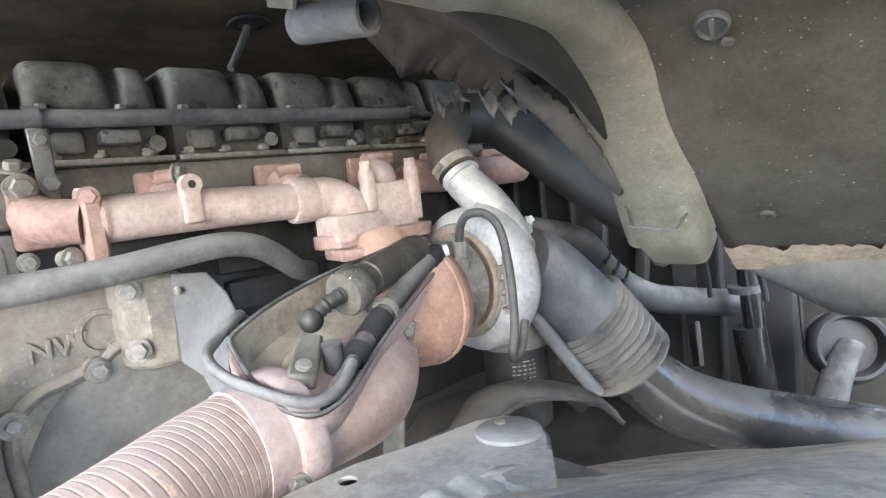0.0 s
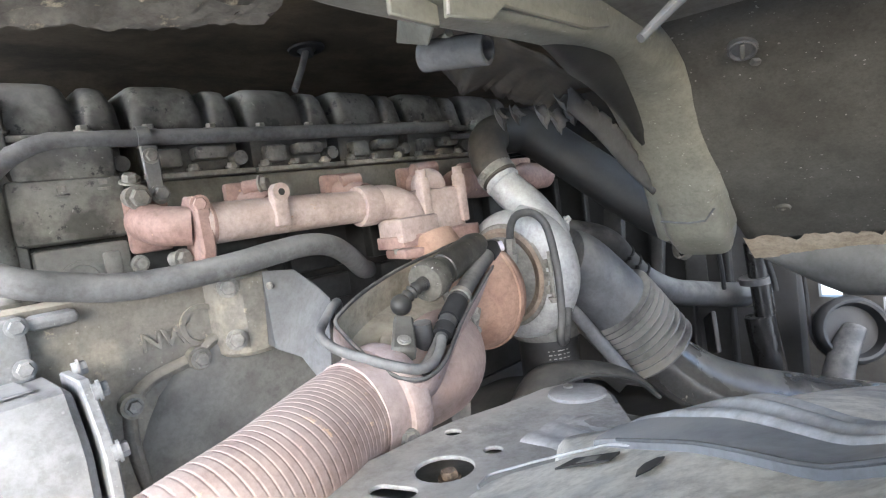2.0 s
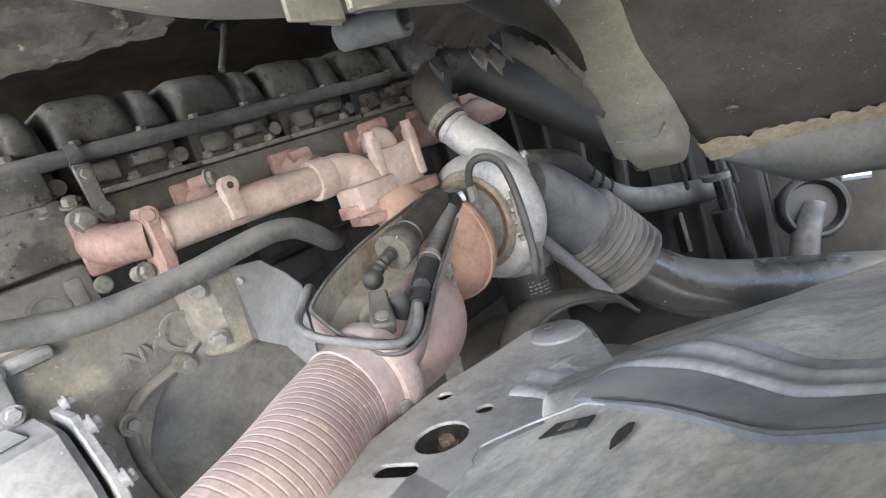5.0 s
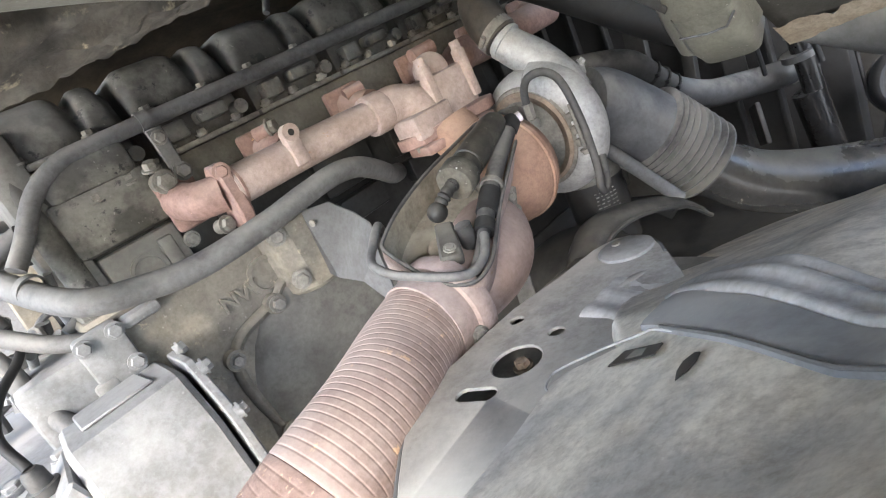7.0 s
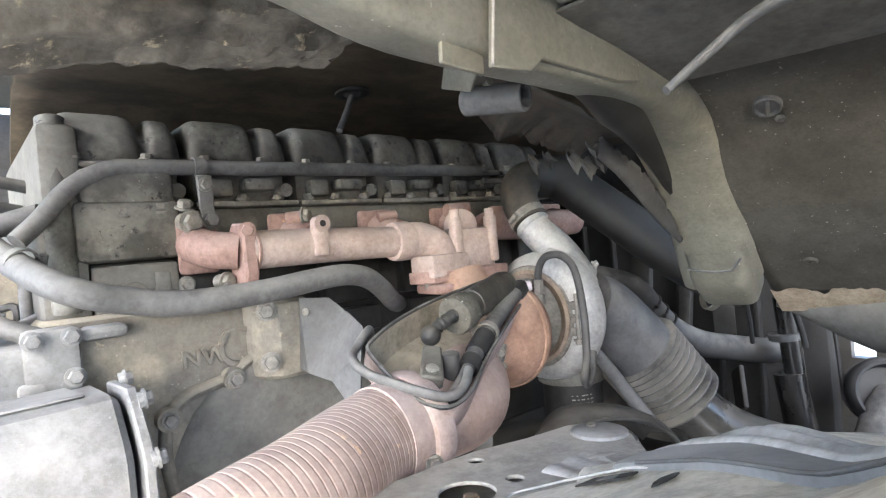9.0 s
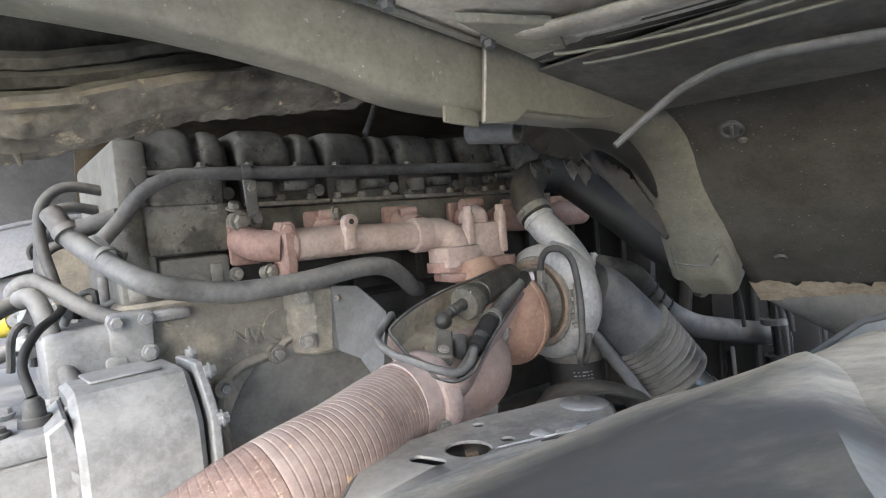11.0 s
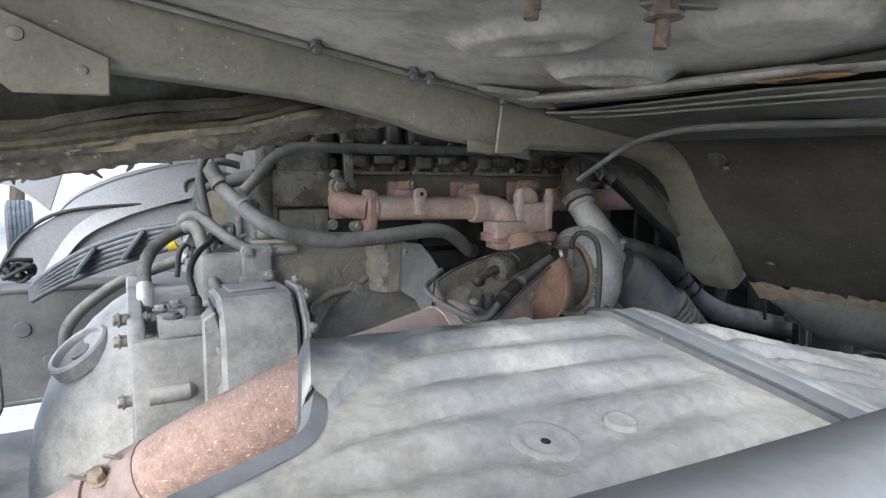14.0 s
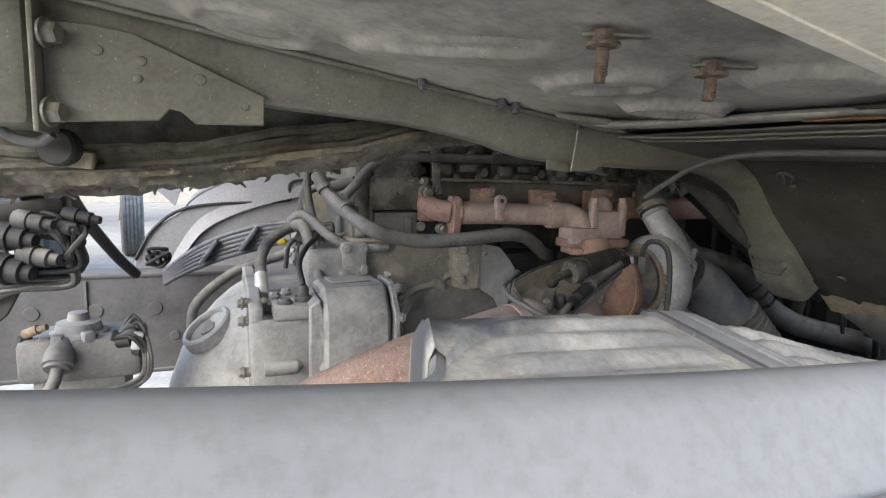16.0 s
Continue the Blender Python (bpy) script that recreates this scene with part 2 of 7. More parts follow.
M_GUARD = mat("grey_far_mudguard", (0.215, 0.225, 0.25), (0.19, 0.199, 0.222), rough=0.45, scale=4, grime=0.1)
M_RAIL = mat("chassis_rail_paint", (0.07, 0.073, 0.08), (0.05, 0.052, 0.057), rough=0.55, dust=(0.30, 0.295, 0.28), dust_amount=0.5, scale=10)
M_SILL = mat("grey_sill_paint", (0.20, 0.206, 0.215), (0.18, 0.185, 0.193), rough=0.40, dust=(0.29, 0.295, 0.30), dust_amount=0.4, scale=5, bump=0.02, grime=0.05)
M_SILVER = mat("silver_tape", (0.75, 0.76, 0.76), (0.6, 0.6, 0.6), rough=0.4, metal=0.4)
M_GROUND = mat("pale_concrete", (0.50, 0.49, 0.45), (0.42, 0.41, 0.38), rough=0.9, scale=1.5, fine=30)
M_WHITE = mat("white_vehicle_paint", (0.75, 0.75, 0.75), (0.7, 0.7, 0.7), rough=0.3, scale=2)
M_RUSTSTAIN = mat("orange_rust", (0.50, 0.27, 0.11), (0.36, 0.20, 0.10), rough=0.9, scale=60, bump=0.3)
M_ORANGE = mat("orange_lens", (0.65, 0.22, 0.04), (0.55, 0.17, 0.03), rough=0.25, scale=12)
M_LEAF = mat("leaf_green", (0.10, 0.17, 0.05), (0.06, 0.11, 0.03), rough=0.6, scale=20)
M_BARK = mat("bark", (0.14, 0.11, 0.08), rough=0.9)
M_WALLFAR = mat("pale_wall", (0.6, 0.58, 0.54), (0.5, 0.48, 0.45), rough=0.9, scale=2)
M_INK = mat("grey_print", (0.22, 0.22, 0.22), (0.16, 0.16, 0.16), rough=0.6)
M_BLUE = mat("blue_ink", (0.25, 0.35, 0.5), (0.22, 0.3, 0.45), rough=0.6)


def wiped_corner(m, clean):
    """Dust that thins out towards the rear inner corner of the guard, in an uneven edge."""
    N, L = m.node_tree.nodes, m.node_tree.links
    bsdf = N["Principled BSDF"]
    old = bsdf.inputs["Base Color"].links[0].from_socket
    def maths(op, a, b):
        n = N.new("ShaderNodeMath")
        n.operation = op
        for sock, v in zip(n.inputs, (a, b)):
            if isinstance(v, float):
                sock.default_value = v
            else:
                L.new(v, sock)
        return n.outputs[0]
    def soft_step(v, a, b):
        n = N.new("ShaderNodeMapRange")
        n.interpolation_type = "SMOOTHSTEP"
        n.inputs["From Min"].default_value, n.inputs["From Max"].default_value = a, b
        L.new(v, n.inputs["Value"])
        return n.outputs["Result"]
    geo = N.new("ShaderNodeNewGeometry")
    sep = N.new("ShaderNodeSeparateXYZ")
    L.new(geo.outputs["Position"], sep.inputs[0])
    blot = N.new("ShaderNodeTexNoise")
    blot.inputs["Scale"].default_value, blot.inputs["Detail"].default_value, blot.inputs["Roughness"].default_value = 17.0, 8.0, 0.65
    L.new(geo.outputs["Position"], blot.inputs["Vector"])
    wob = maths("MULTIPLY", maths("SUBTRACT", blot.outputs["Fac"], 0.5), 0.16)
    across = maths("ADD", maths("SUBTRACT", maths("MULTIPLY", sep.outputs["Y"], 0.75), sep.outputs["X"]), wob)
    along = maths("ADD", sep.outputs["Y"], maths("MULTIPLY", wob, 0.35))
    fac = maths("MULTIPLY", soft_step(across, 0.0, 0.09), soft_step(along, -0.160, -0.125))
    fac = maths("MULTIPLY", fac, soft_step(maths("SUBTRACT", 0.0, along), 0.0, 0.05))
    mixer = N.new("ShaderNodeMix")
    mixer.data_type = "RGBA"
    L.new(maths("MULTIPLY", fac, 0.92), mixer.inputs["Factor"])
    L.new(old, mixer.inputs[6])
    mixer.inputs[7].default_value = (*clean, 1.0)
    L.new(mixer.outputs[2], bsdf.inputs["Base Color"])


wiped_corner(M_MUD, (0.095, 0.104, 0.12))

# ---- mesh kit ----
V = Vector


def link_mesh(name, bm, material, smooth=True, angle=40):
    bmesh.ops.recalc_face_normals(bm, faces=bm.faces)
    me = bpy.data.meshes.new(name)
    bm.to_mesh(me)
    bm.free()
    me.materials.append(material)
    if smooth:
        me.shade_smooth()
        me.set_sharp_from_angle(angle=radians(angle))
    return new(name, me)


def part(name, bm, material, parent=None, label="", smooth=True, angle=40):
    ob = link_mesh(name, bm, material, smooth, angle)
    if parent is not None:
        ob.parent = parent
        ob.matrix_parent_inverse = parent.matrix_world.inverted()
    if label:
        tagged(ob, label)
    return ob


def thing(name, label, category, at=(0, 0, 0), group="", kind=""):
    e = new(name)
    e.empty_display_size = 0.02
    e.matrix_world = Matrix.Translation(at)
    return tagged(e, label, category, group, kind)


def solo(name, bm, material, label, category, group="", kind="", smooth=True, angle=40):
    return tagged(link_mesh(name, bm, material, smooth, angle), label, category, group, kind)


def frame_of(d, hint=(0, 0, 1)):
    d = V(d).normalized()
    h = V(hint)
    if abs(d.dot(h.normalized())) > 0.97:
        h = V((0, 1, 0)) if abs(d.y) < 0.9 else V((1, 0, 0))
    u = d.cross(h).normalized()
    return u, d.cross(u).normalized(), d


def spline(pts, n=8):
    """Points along a Catmull-Rom curve through pts."""
    P = [V(p) for p in pts]
    P = [2 * P[0] - P[1]] + P + [2 * P[-1] - P[-2]]
    out = []
    for i in range(1, len(P) - 2):
        a, b, c, d = P[i - 1:i + 3]
        for k in range(n):
            t = k / n
            out.append(0.5 * (2 * b + (c - a) * t + (2 * a - 5 * b + 4 * c - d) * t * t + (3 * b - a - 3 * c + d) * t ** 3))
    out.append(P[-2])
    return out


def sweep(bm, path, radius, seg=16, cap=True, squash=1.0, hint=(0, 0, 1)):
    """A tube along path; radius is a number, a list or a function of 0..1."""
    n = len(path)
    rings = []
    u = None
    for i, p in enumerate(path):
        d = (path[min(i + 1, n - 1)] - path[max(i - 1, 0)]).normalized()
        if u is None:
            u, w, _ = frame_of(d, hint)
        else:
            u = (u - d * u.dot(d)).normalized()
            w = d.cross(u)
        r = radius(i / (n - 1)) if callable(radius) else radius[i] if isinstance(radius, (list, tuple)) else radius
        rings.append([bm.verts.new(p + r * (math.cos(a) * u + squash * math.sin(a) * w)) for a in (2 * math.pi * k / seg for k in range(seg))])
    for a, b in zip(rings, rings[1:]):
        for k in range(seg):
            bm.faces.new((a[k], a[(k + 1) % seg], b[(k + 1) % seg], b[k]))
    if cap:
        bm.faces.new(rings[0][::-1])
        bm.faces.new(rings[-1])
    return rings


def cyl(bm, a, b, r, r2=None, seg=16, cap=True):
    return sweep(bm, [V(a), V(b)], [r, r if r2 is None else r2], seg, cap)


def lathe(bm, origin, axis, profile, seg=40, hint=(0, 0, 1), cap=True):
    """A turned form: profile is a list of (distance along axis, radius)."""
    u, w, d = frame_of(axis, hint)
    o = V(origin)
    rings = [[bm.verts.new(o + d * s + r * (math.cos(2 * math.pi * k / seg) * u + math.sin(2 * math.pi * k / seg) * w)) for k in range(seg)] for s, r in profile]
    for a, b in zip(rings, rings[1:]):
        for k in range(seg):
            bm.faces.new((a[k], a[(k + 1) % seg], b[(k + 1) % seg], b[k]))
    if cap:
        bm.faces.new(rings[0][::-1])
        bm.faces.new(rings[-1])


def box(bm, centre, size, bevel=0.004, rot=(0, 0, 0), seg=2, taper=1.0):
    """A bevelled block, turned by degrees; taper narrows its top."""
    b2 = bmesh.new()
    bmesh.ops.create_cube(b2, size=1.0)
    for v in b2.verts:
        k = taper if v.co.z > 0 else 1.0
        v.co = V((v.co.x * size[0] * k, v.co.y * size[1] * k, v.co.z * size[2]))
    if bevel:
        bmesh.ops.bevel(b2, geom=list(b2.edges), offset=min(bevel, 0.45 * min(size)), segments=seg, affect="EDGES", profile=0.5)
    merge(bm, b2, pose(*centre, *rot))


def merge(bm, other, m=None):
    me = bpy.data.meshes.new("tmp")
    if m is not None:
        other.transform(m)
    other.to_mesh(me)
    other.free()
    bm.from_mesh(me)
    bpy.data.meshes.remove(me)


def slab(bm, loop, depth, bevel=0.002, holes=()):
    """A plate: loop is its outline in space, holes are loops inside it, depth a vector."""
    b2 = bmesh.new()
    edges = []
    for ring in (loop, *holes):
        vs = [b2.verts.new(p) for p in ring]
        edges += [b2.edges.new((vs[i], vs[(i + 1) % len(vs)])) for i in range(len(vs))]
    bmesh.ops.triangle_fill(b2, use_beauty=True, use_dissolve=False, edges=edges)
    faces = list(b2.faces)
    ext = bmesh.ops.extrude_face_region(b2, geom=faces)
    bmesh.ops.translate(b2, verts=[g for g in ext["geom"] if isinstance(g, bmesh.types.BMVert)], vec=V(depth))
    bmesh.ops.recalc_face_normals(b2, faces=b2.faces)
    if bevel:
        sharp = [e for e in b2.edges if len(e.link_faces) == 2 and e.calc_face_angle(0) > 1.0]
        bmesh.ops.bevel(b2, geom=sharp, offset=bevel, segments=1, affect="EDGES")
    merge(bm, b2)


def bolt_bm(bm, at, axis, r=0.009, head=0.007, shank=0.0, washer=True):
    """A hexagon bolt whose head stands on at, pointing along axis."""
    u, w, d = frame_of(axis)
    a = V(at)
    if shank:
        cyl(bm, a - d * 0.002, a + d * shank, r * 1.05, seg=16)
        a = a + d * shank
    if washer:
        cyl(bm, a - d * 0.001, a + d * 0.002, r * 1.35, seg=18)
    b2 = bmesh.new()
    rings = [[b2.verts.new(a + d * s + rr * (math.cos(math.pi * k / 3) * u + math.sin(math.pi * k / 3) * w)) for k in range(6)] for s, rr in ((0.001, r), (head * 0.8, r), (head, r * 0.86))]
    for p, q in zip(rings, rings[1:]):
        for k in range(6):
            b2.faces.new((p[k], p[(k + 1) % 6], q[(k + 1) % 6], q[k]))
    b2.faces.new(rings[-1])
    b2.faces.new(rings[0][::-1])
    merge(bm, b2)


def bolt(parent, at, axis, r=0.009, head=0.007, shank=0.0, material=None, name="bolt"):
    bm = bmesh.new()
    bolt_bm(bm, at, axis, r, head, shank)
    return part(name, bm, material or M_STEEL, parent, angle=25)


def hose(name, pts, r, material, label, category="hose", n=10, seg=16, wob=0.0, parent=None):
    bm = bmesh.new()
    path = spline(pts, n)
    rnd = random.Random(len(name) + int(abs(pts[0][0]) * 1000))
    sweep(bm, path, [r * (1 + wob * (rnd.random() - 0.5)) for _ in path], seg)
    if parent is not None:
        return part(name, bm, material, parent, label)
    return solo(name, bm, material, label, category)


def clamp_ring(parent, at, axis, r, width=0.014, material=None, screw=True, name="hose_clamp"):
    bm = bmesh.new()
    d = V(axis).normalized()
    lathe(bm, V(at) - d * width / 2, d, [(0, r), (0, r + 0.0025), (width, r + 0.0025), (width, r)], 32, cap=False)
    if screw:
        u, w, _ = frame_of(d)
        c = V(at) - u * (r + 0.006)
        cyl(bm, c - w * 0.01, c + w * 0.01, 0.005, seg=10)
    return part(name, bm, material or M_STEEL, parent)

# ---- engine ----
PITCH = 0.171
X0 = -0.045


def engine_block():
    e = thing("engine_block", "dusty dark grey inline six cylinder engine block", "engine")
    bm = bmesh.new()
    box(bm, (0.46, 1.16, 1.10), (1.0, 0.56, 0.46), 0.012)
    part("crankcase", bm, M_DARK, e)
    bm = bmesh.new()
    box(bm, (0.50, 1.10, 0.755), (0.92, 0.44, 0.24), 0.03)
    part("oil_pan", bm, M_DARK, e, "black oily sump below the crankcase")
    # side cover panels with ribs below the manifold
    for i in range(1, 6):
        x = X0 + 0.02 + PITCH * i
        bm = bmesh.new()
        box(bm, (x + 0.07, 0.872, 1.25), (0.12, 0.03, 0.10), 0.006)
        box(bm, (x + 0.07, 0.868, 1.165), (0.10, 0.03, 0.045), 0.006)
        part("side_panel", bm, M_DARK, e)
    # upper deck and gasket rail
    bm = bmesh.new()
    box(bm, (0.46, 1.10, 1.345), (1.01, 0.44, 0.06), 0.006)
    part("deck", bm, M_ENGINE, e)
    # rear tower at the flywheel end
    bm = bmesh.new()
    box(bm, (-0.045, 1.05, 1.33), (0.05, 0.40, 0.32), 0.012)
    box(bm, (-0.062, 0.90, 1.25), (0.03, 0.09, 0.22), 0.01)
    part("timing_case", bm, M_ENGINE, e)
    # rear side pad with a round boss
    bm = bmesh.new()
    box(bm, (0.035, 0.865, 1.255), (0.11, 0.03, 0.085), 0.006)
    lathe(bm, (0.028, 0.852, 1.252), (0, -1, 0), [(0, 0.026), (0.006, 0.026), (0.006, 0.021), (0.003, 0.02)], 28)
    box(bm, (0.066, 0.852, 1.255), (0.022, 0.012, 0.06), 0.004)
    pad = part("side_pad", bm, M_ENGINE, e)
    bm = bmesh.new()
    box(bm, (0.030, 0.866, 1.345), (0.135, 0.05, 0.085), 0.012)
    box(bm, (0.030, 0.862, 1.405), (0.12, 0.05, 0.05), 0.012)
    part("rear_shelf", bm, M_COVER, e)
    bm = bmesh.new()
    sweep(bm, [V((-0.050, 0.858, 1.24)), V((-0.050, 0.858, 1.33)), V((-0.048, 0.868, 1.43)), V((-0.046, 0.885, 1.50))], 0.018, 16)
    part("corner_column", bm, M_COVER, e)
    for x, z in ((0.098, 1.262), (0.022, 1.365), (0.07, 1.37)):
        bolt(e, (x, 0.85, z), (0, -0.3, 1) if z > 1.3 else (0, -1, 0), 0.009, 0.012)
    return e


engine_block()


def cylinder_head():
    h = thing("cylinder_head", "dusty dark grey cylinder head under its rocker cover", "cylinder head", (X0, 0.9, 1.40), "cylinder heads")
    bm = bmesh.new()
    box(bm, (X0 + 0.079, 1.06, 1.404), (0.150, 0.36, 0.062), 0.006)
    part("casting", bm, M_ENGINE, h)
    bm = bmesh.new()
    box(bm, (X0 + 0.083, 0.872, 1.379), (0.166, 0.035, 0.008), 0.002)
    part("gasket_rail", bm, M_STEEL, h)
    bm = bmesh.new()
    box(bm, (X0 + 0.04, 0.873, 1.405), (0.035, 0.03, 0.028), 0.005)
    box(bm, (X0 + 0.10, 0.868, 1.41), (0.05, 0.035, 0.02), 0.006)
    cyl(bm, (X0 + 0.145, 0.90, 1.40), (X0 + 0.145, 0.855, 1.40), 0.011)
    part("injector_boss", bm, M_COVER, h)
    for dx in (0.02, 0.075, 0.135):
        bolt(h, (X0 + dx, 0.870, 1.383), (0, 0, 1), 0.008, 0.008, 0.004)
    return h


def step01(v):
    v = min(1.0, max(0.0, v))
    return v * v * (3 - 2 * v)


def rocker_cover():
    c = thing("rocker_cover", "dark grey dusty cast rocker cover with two humps", "rocker cover", (X0, 0.9, 1.437), "rocker covers")
    # section across the engine, carried along it over a broad and a narrow hump
    bm = bmesh.new()
    prof = [(0.866, 1.437), (0.864, 1.452), (0.866, 1.478), (0.872, 1.498), (0.886, 1.511), (0.91, 1.518), (1.05, 1.520), (1.16, 1.512), (1.20, 1.44)]
    def hump(u):
        a = max(0.0, 1.0 - abs((u - 0.052) / 0.055) ** 7.0) ** 0.5
        b = max(0.0, 1.0 - abs((u - 0.132) / 0.023) ** 4.0) ** 0.5
        return max(0.62, a, 0.93 * b)
    rings = []
    for i in range(45):
        u = 0.156 * i / 44
        k = hump(u)
        rings.append([bm.verts.new((X0 + u, y + 0.030 * (1 - k) * step01((z - 1.437) / 0.03) * (1 if y < 1.0 else -1), 1.437 + (z - 1.437) * (0.35 + 0.65 * k))) for y, z in prof])
    for a, b in zip(rings, rings[1:]):
        for k in range(len(prof) - 1):
            bm.faces.new((a[k], a[k + 1], b[k + 1], b[k]))
    bm.faces.new(rings[0])
    bm.faces.new(rings[-1][::-1])
    part("cover_body", bm, M_COVER, c, angle=60)
    bm = bmesh.new()
    box(bm, (X0 + 0.078, 1.03, 1.437), (0.160, 0.35, 0.010), 0.003)
    part("cover_flange", bm, M_COVER, c)
    for dx in (0.018, 0.108):
        bolt(c, (X0 + dx, 0.862, 1.442), (0, -0.1, 1), 0.008, 0.008, 0.004)
    return c


hd, rc = cylinder_head(), rocker_cover()
for i in range(1, 6):
    for ob in (hd, rc):
        copy_thing(ob, Matrix.Translation((PITCH * i, 0, 0)) @ ob.matrix_world)


def rail_pipe():
    t = thing("fuel_return_pipe", "dark grey dusty metal pipe running along the rocker covers", "pipe")
    bm = bmesh.new()
    sweep(bm, spline([(-0.10, 0.82, 1.335), (-0.075, 0.83, 1.36), (-0.035, 0.84, 1.405), (0.01, 0.843, 1.428), (0.06, 0.845, 1.432), (0.3, 0.846, 1.434), (0.50, 0.846, 1.436), (0.72, 0.846, 1.438)], 8), 0.0115, 14)
    part("pipe", bm, M_PIPE, t)
    bm = bmesh.new()
    sweep(bm, spline([(0.13, 0.80, 1.42), (0.5, 0.848, 1.415), (0.85, 0.848, 1.418)], 6)[10:], 0.006, 10)
    part("thin_line", bm, M_PIPE, t)
    clamp_ring(t, (0.128, 0.845, 1.433), (1, 0, 0), 0.0125, 0.016, M_PIPE)
    bm = bmesh.new()
    slab(bm, [V((0.118, 0.829, 1.42)), V((0.142, 0.829, 1.42)), V((0.140, 0.826, 1.35)), V((0.120, 0.826, 1.35))], (0, 0.006, 0))
    part("clamp_bracket", bm, M_PIPE, t)
    bolt(t, (0.130, 0.827, 1.405), (0, -1, 0), 0.008, 0.007)
    bolt(t, (0.132, 0.824, 1.352), (0, -1, 0), 0.010, 0.012, material=M_PIPE)
    bolt(t, (0.10, 0.835, 1.372), (0, -0.4, 1), 0.010, 0.012)
    return t


rail_pipe()


def bell_housing():
    t = thing("flywheel_housing", "khaki dust covered cast flywheel housing with bolted rim", "engine housing")
    bm = bmesh.new()
    # flat front web
    loop = [V(p) for p in ((-0.085, 0.835, 1.235), (0.25, 0.835, 1.232), (0.252, 0.835, 1.10), (0.20, 0.835, 1.125), (0.15, 0.835, 1.118), (0.09, 0.835, 1.075), (0.055, 0.835, 1.0), (0.04, 0.835, 0.90), (-0.085, 0.835, 0.90))]
    slab(bm, loop, (0, 0.10, 0), 0.006)
    part("web", bm, M_BELL, t)
    # rounded lower chamber
    bm = bmesh.new()
    lathe(bm, (0.245, 0.93, 0.95), (0, -1, 0), [(0, 0.215), (0.06, 0.215), (0.09, 0.208), (0.108, 0.19), (0.115, 0.15), (0.118, 0.05), (0.118, 0.002)], 64)
    part("chamber", bm, M_ENGINE, t)
    # raised rim bead with bolts along the chamber
    bm = bmesh.new()
    rim = [(x, 0.836, z) for x, z in ((0.19, 1.142), (0.165, 1.134), (0.143, 1.119), (0.112, 1.112), (0.085, 1.106), (0.064, 1.094), (0.050, 1.076), (0.045, 1.045), (0.046, 1.01), (0.052, 0.97), (0.062, 0.93))]
    sweep(bm, spline(rim, 5), 0.0155, 14, squash=0.6)
    for x, z in ((0.143, 1.117), (0.050, 1.080), (0.062, 0.935)):
        cyl(bm, (x, 0.85, z), (x, 0.818, z), 0.0165, seg=20)
    part("rim_bead", bm, M_BELL, t)
    for x, z in ((0.050, 1.080), (0.062, 0.935)):
        bolt(t, (x, 0.818, z), (0, -1, 0), 0.009, 0.008)
    bm = bmesh.new()
    lathe(bm, (0.157, 0.834, 1.162), (0, -1, 0), [(0, 0.030), (0.006, 0.030), (0.006, 0.023), (0.002, 0.022)], 30)
    part("round_boss", bm, M_BELL, t)
    # stub arm to the bracket with two long bolts
    bm = bmesh.new()
    slab(bm, [V(p) for p in ((0.168, 0.842, 1.108), (0.180, 0.796, 1.108), (0.200, 0.775, 1.108), (0.250, 0.772, 1.108), (0.250, 0.842, 1.108))], (0, 0, 0.118), 0.006)
    part("bracket_pad", bm, M_BELL, t)
    bolt(t, (0.186, 0.790, 1.212), (-0.3, -1, 0), 0.011, 0.010, 0.012)
    bolt(t, (0.186, 0.790, 1.138), (-0.3, -1, 0), 0.011, 0.010, 0.018)
    bolt(t, (0.143, 0.818, 1.117), (0, -1, 0), 0.010, 0.009, 0.004)
    # small lug below the rear corner
    bm = bmesh.new()
    box(bm, (-0.018, 0.825, 1.214), (0.055, 0.03, 0.018), 0.008)
    part("lug", bm, M_GEAR, t)
    lathe_bm = bmesh.new()
    lathe(lathe_bm, (0.0, 0.832, 1.06), (0, -1, 0), [(0, 0.02), (0.008, 0.02), (0.008, 0.008), (0.002, 0.007)], 24)
    part("eyelet", lathe_bm, M_BELL, t)
    # cast letters
    cu = bpy.data.curves.new("letters", "FONT")
    cu.body, cu.size, cu.extrude, cu.bevel_depth = "NW", 0.036, 0.0012, 0.0008
    tmp = new("letters_tmp", cu)
    me = bpy.data.meshes.new_from_object(tmp.evaluated_get(bpy.context.evaluated_depsgraph_get()))
    bpy.data.objects.remove(tmp)
    me.materials.append(M_BELL)
    ob = new("cast_letters", me)
    ob.matrix_world = pose(0.075, 0.832, 1.143, 90, 0, 0)
    ob.parent = t
    tagged(ob, "raised cast letters NW in dusty iron")
    # dark gap behind the bracket
    return t


bell_housing()


def support_bracket():
    bm = bmesh.new()
    slab(bm, [V(p) for p in ((0.232, 0.770, 1.225), (0.262, 0.735, 1.222), (0.262, 0.68, 1.20), (0.250, 0.63, 1.186), (0.232, 0.600, 1.180), (0.224, 0.596, 1.165), (0.222, 0.605, 1.10), (0.212, 0.62, 1.09), (0.214, 0.66, 1.115), (0.216, 0.73, 1.118), (0.225, 0.772, 1.118))], (0.004, 0.004, 0), 0.001)
    t = solo("support_bracket", bm, M_PLATE, "plain grey folded steel bracket bolted to the flywheel housing", "bracket")
    bolt(t, (0.231, 0.75, 1.205), (-0.9, -0.3, 0), 0.004, 0.003)
    bolt(t, (0.226, 0.745, 1.14), (-0.9, -0.3, 0), 0.004, 0.003)
    return t


support_bracket()

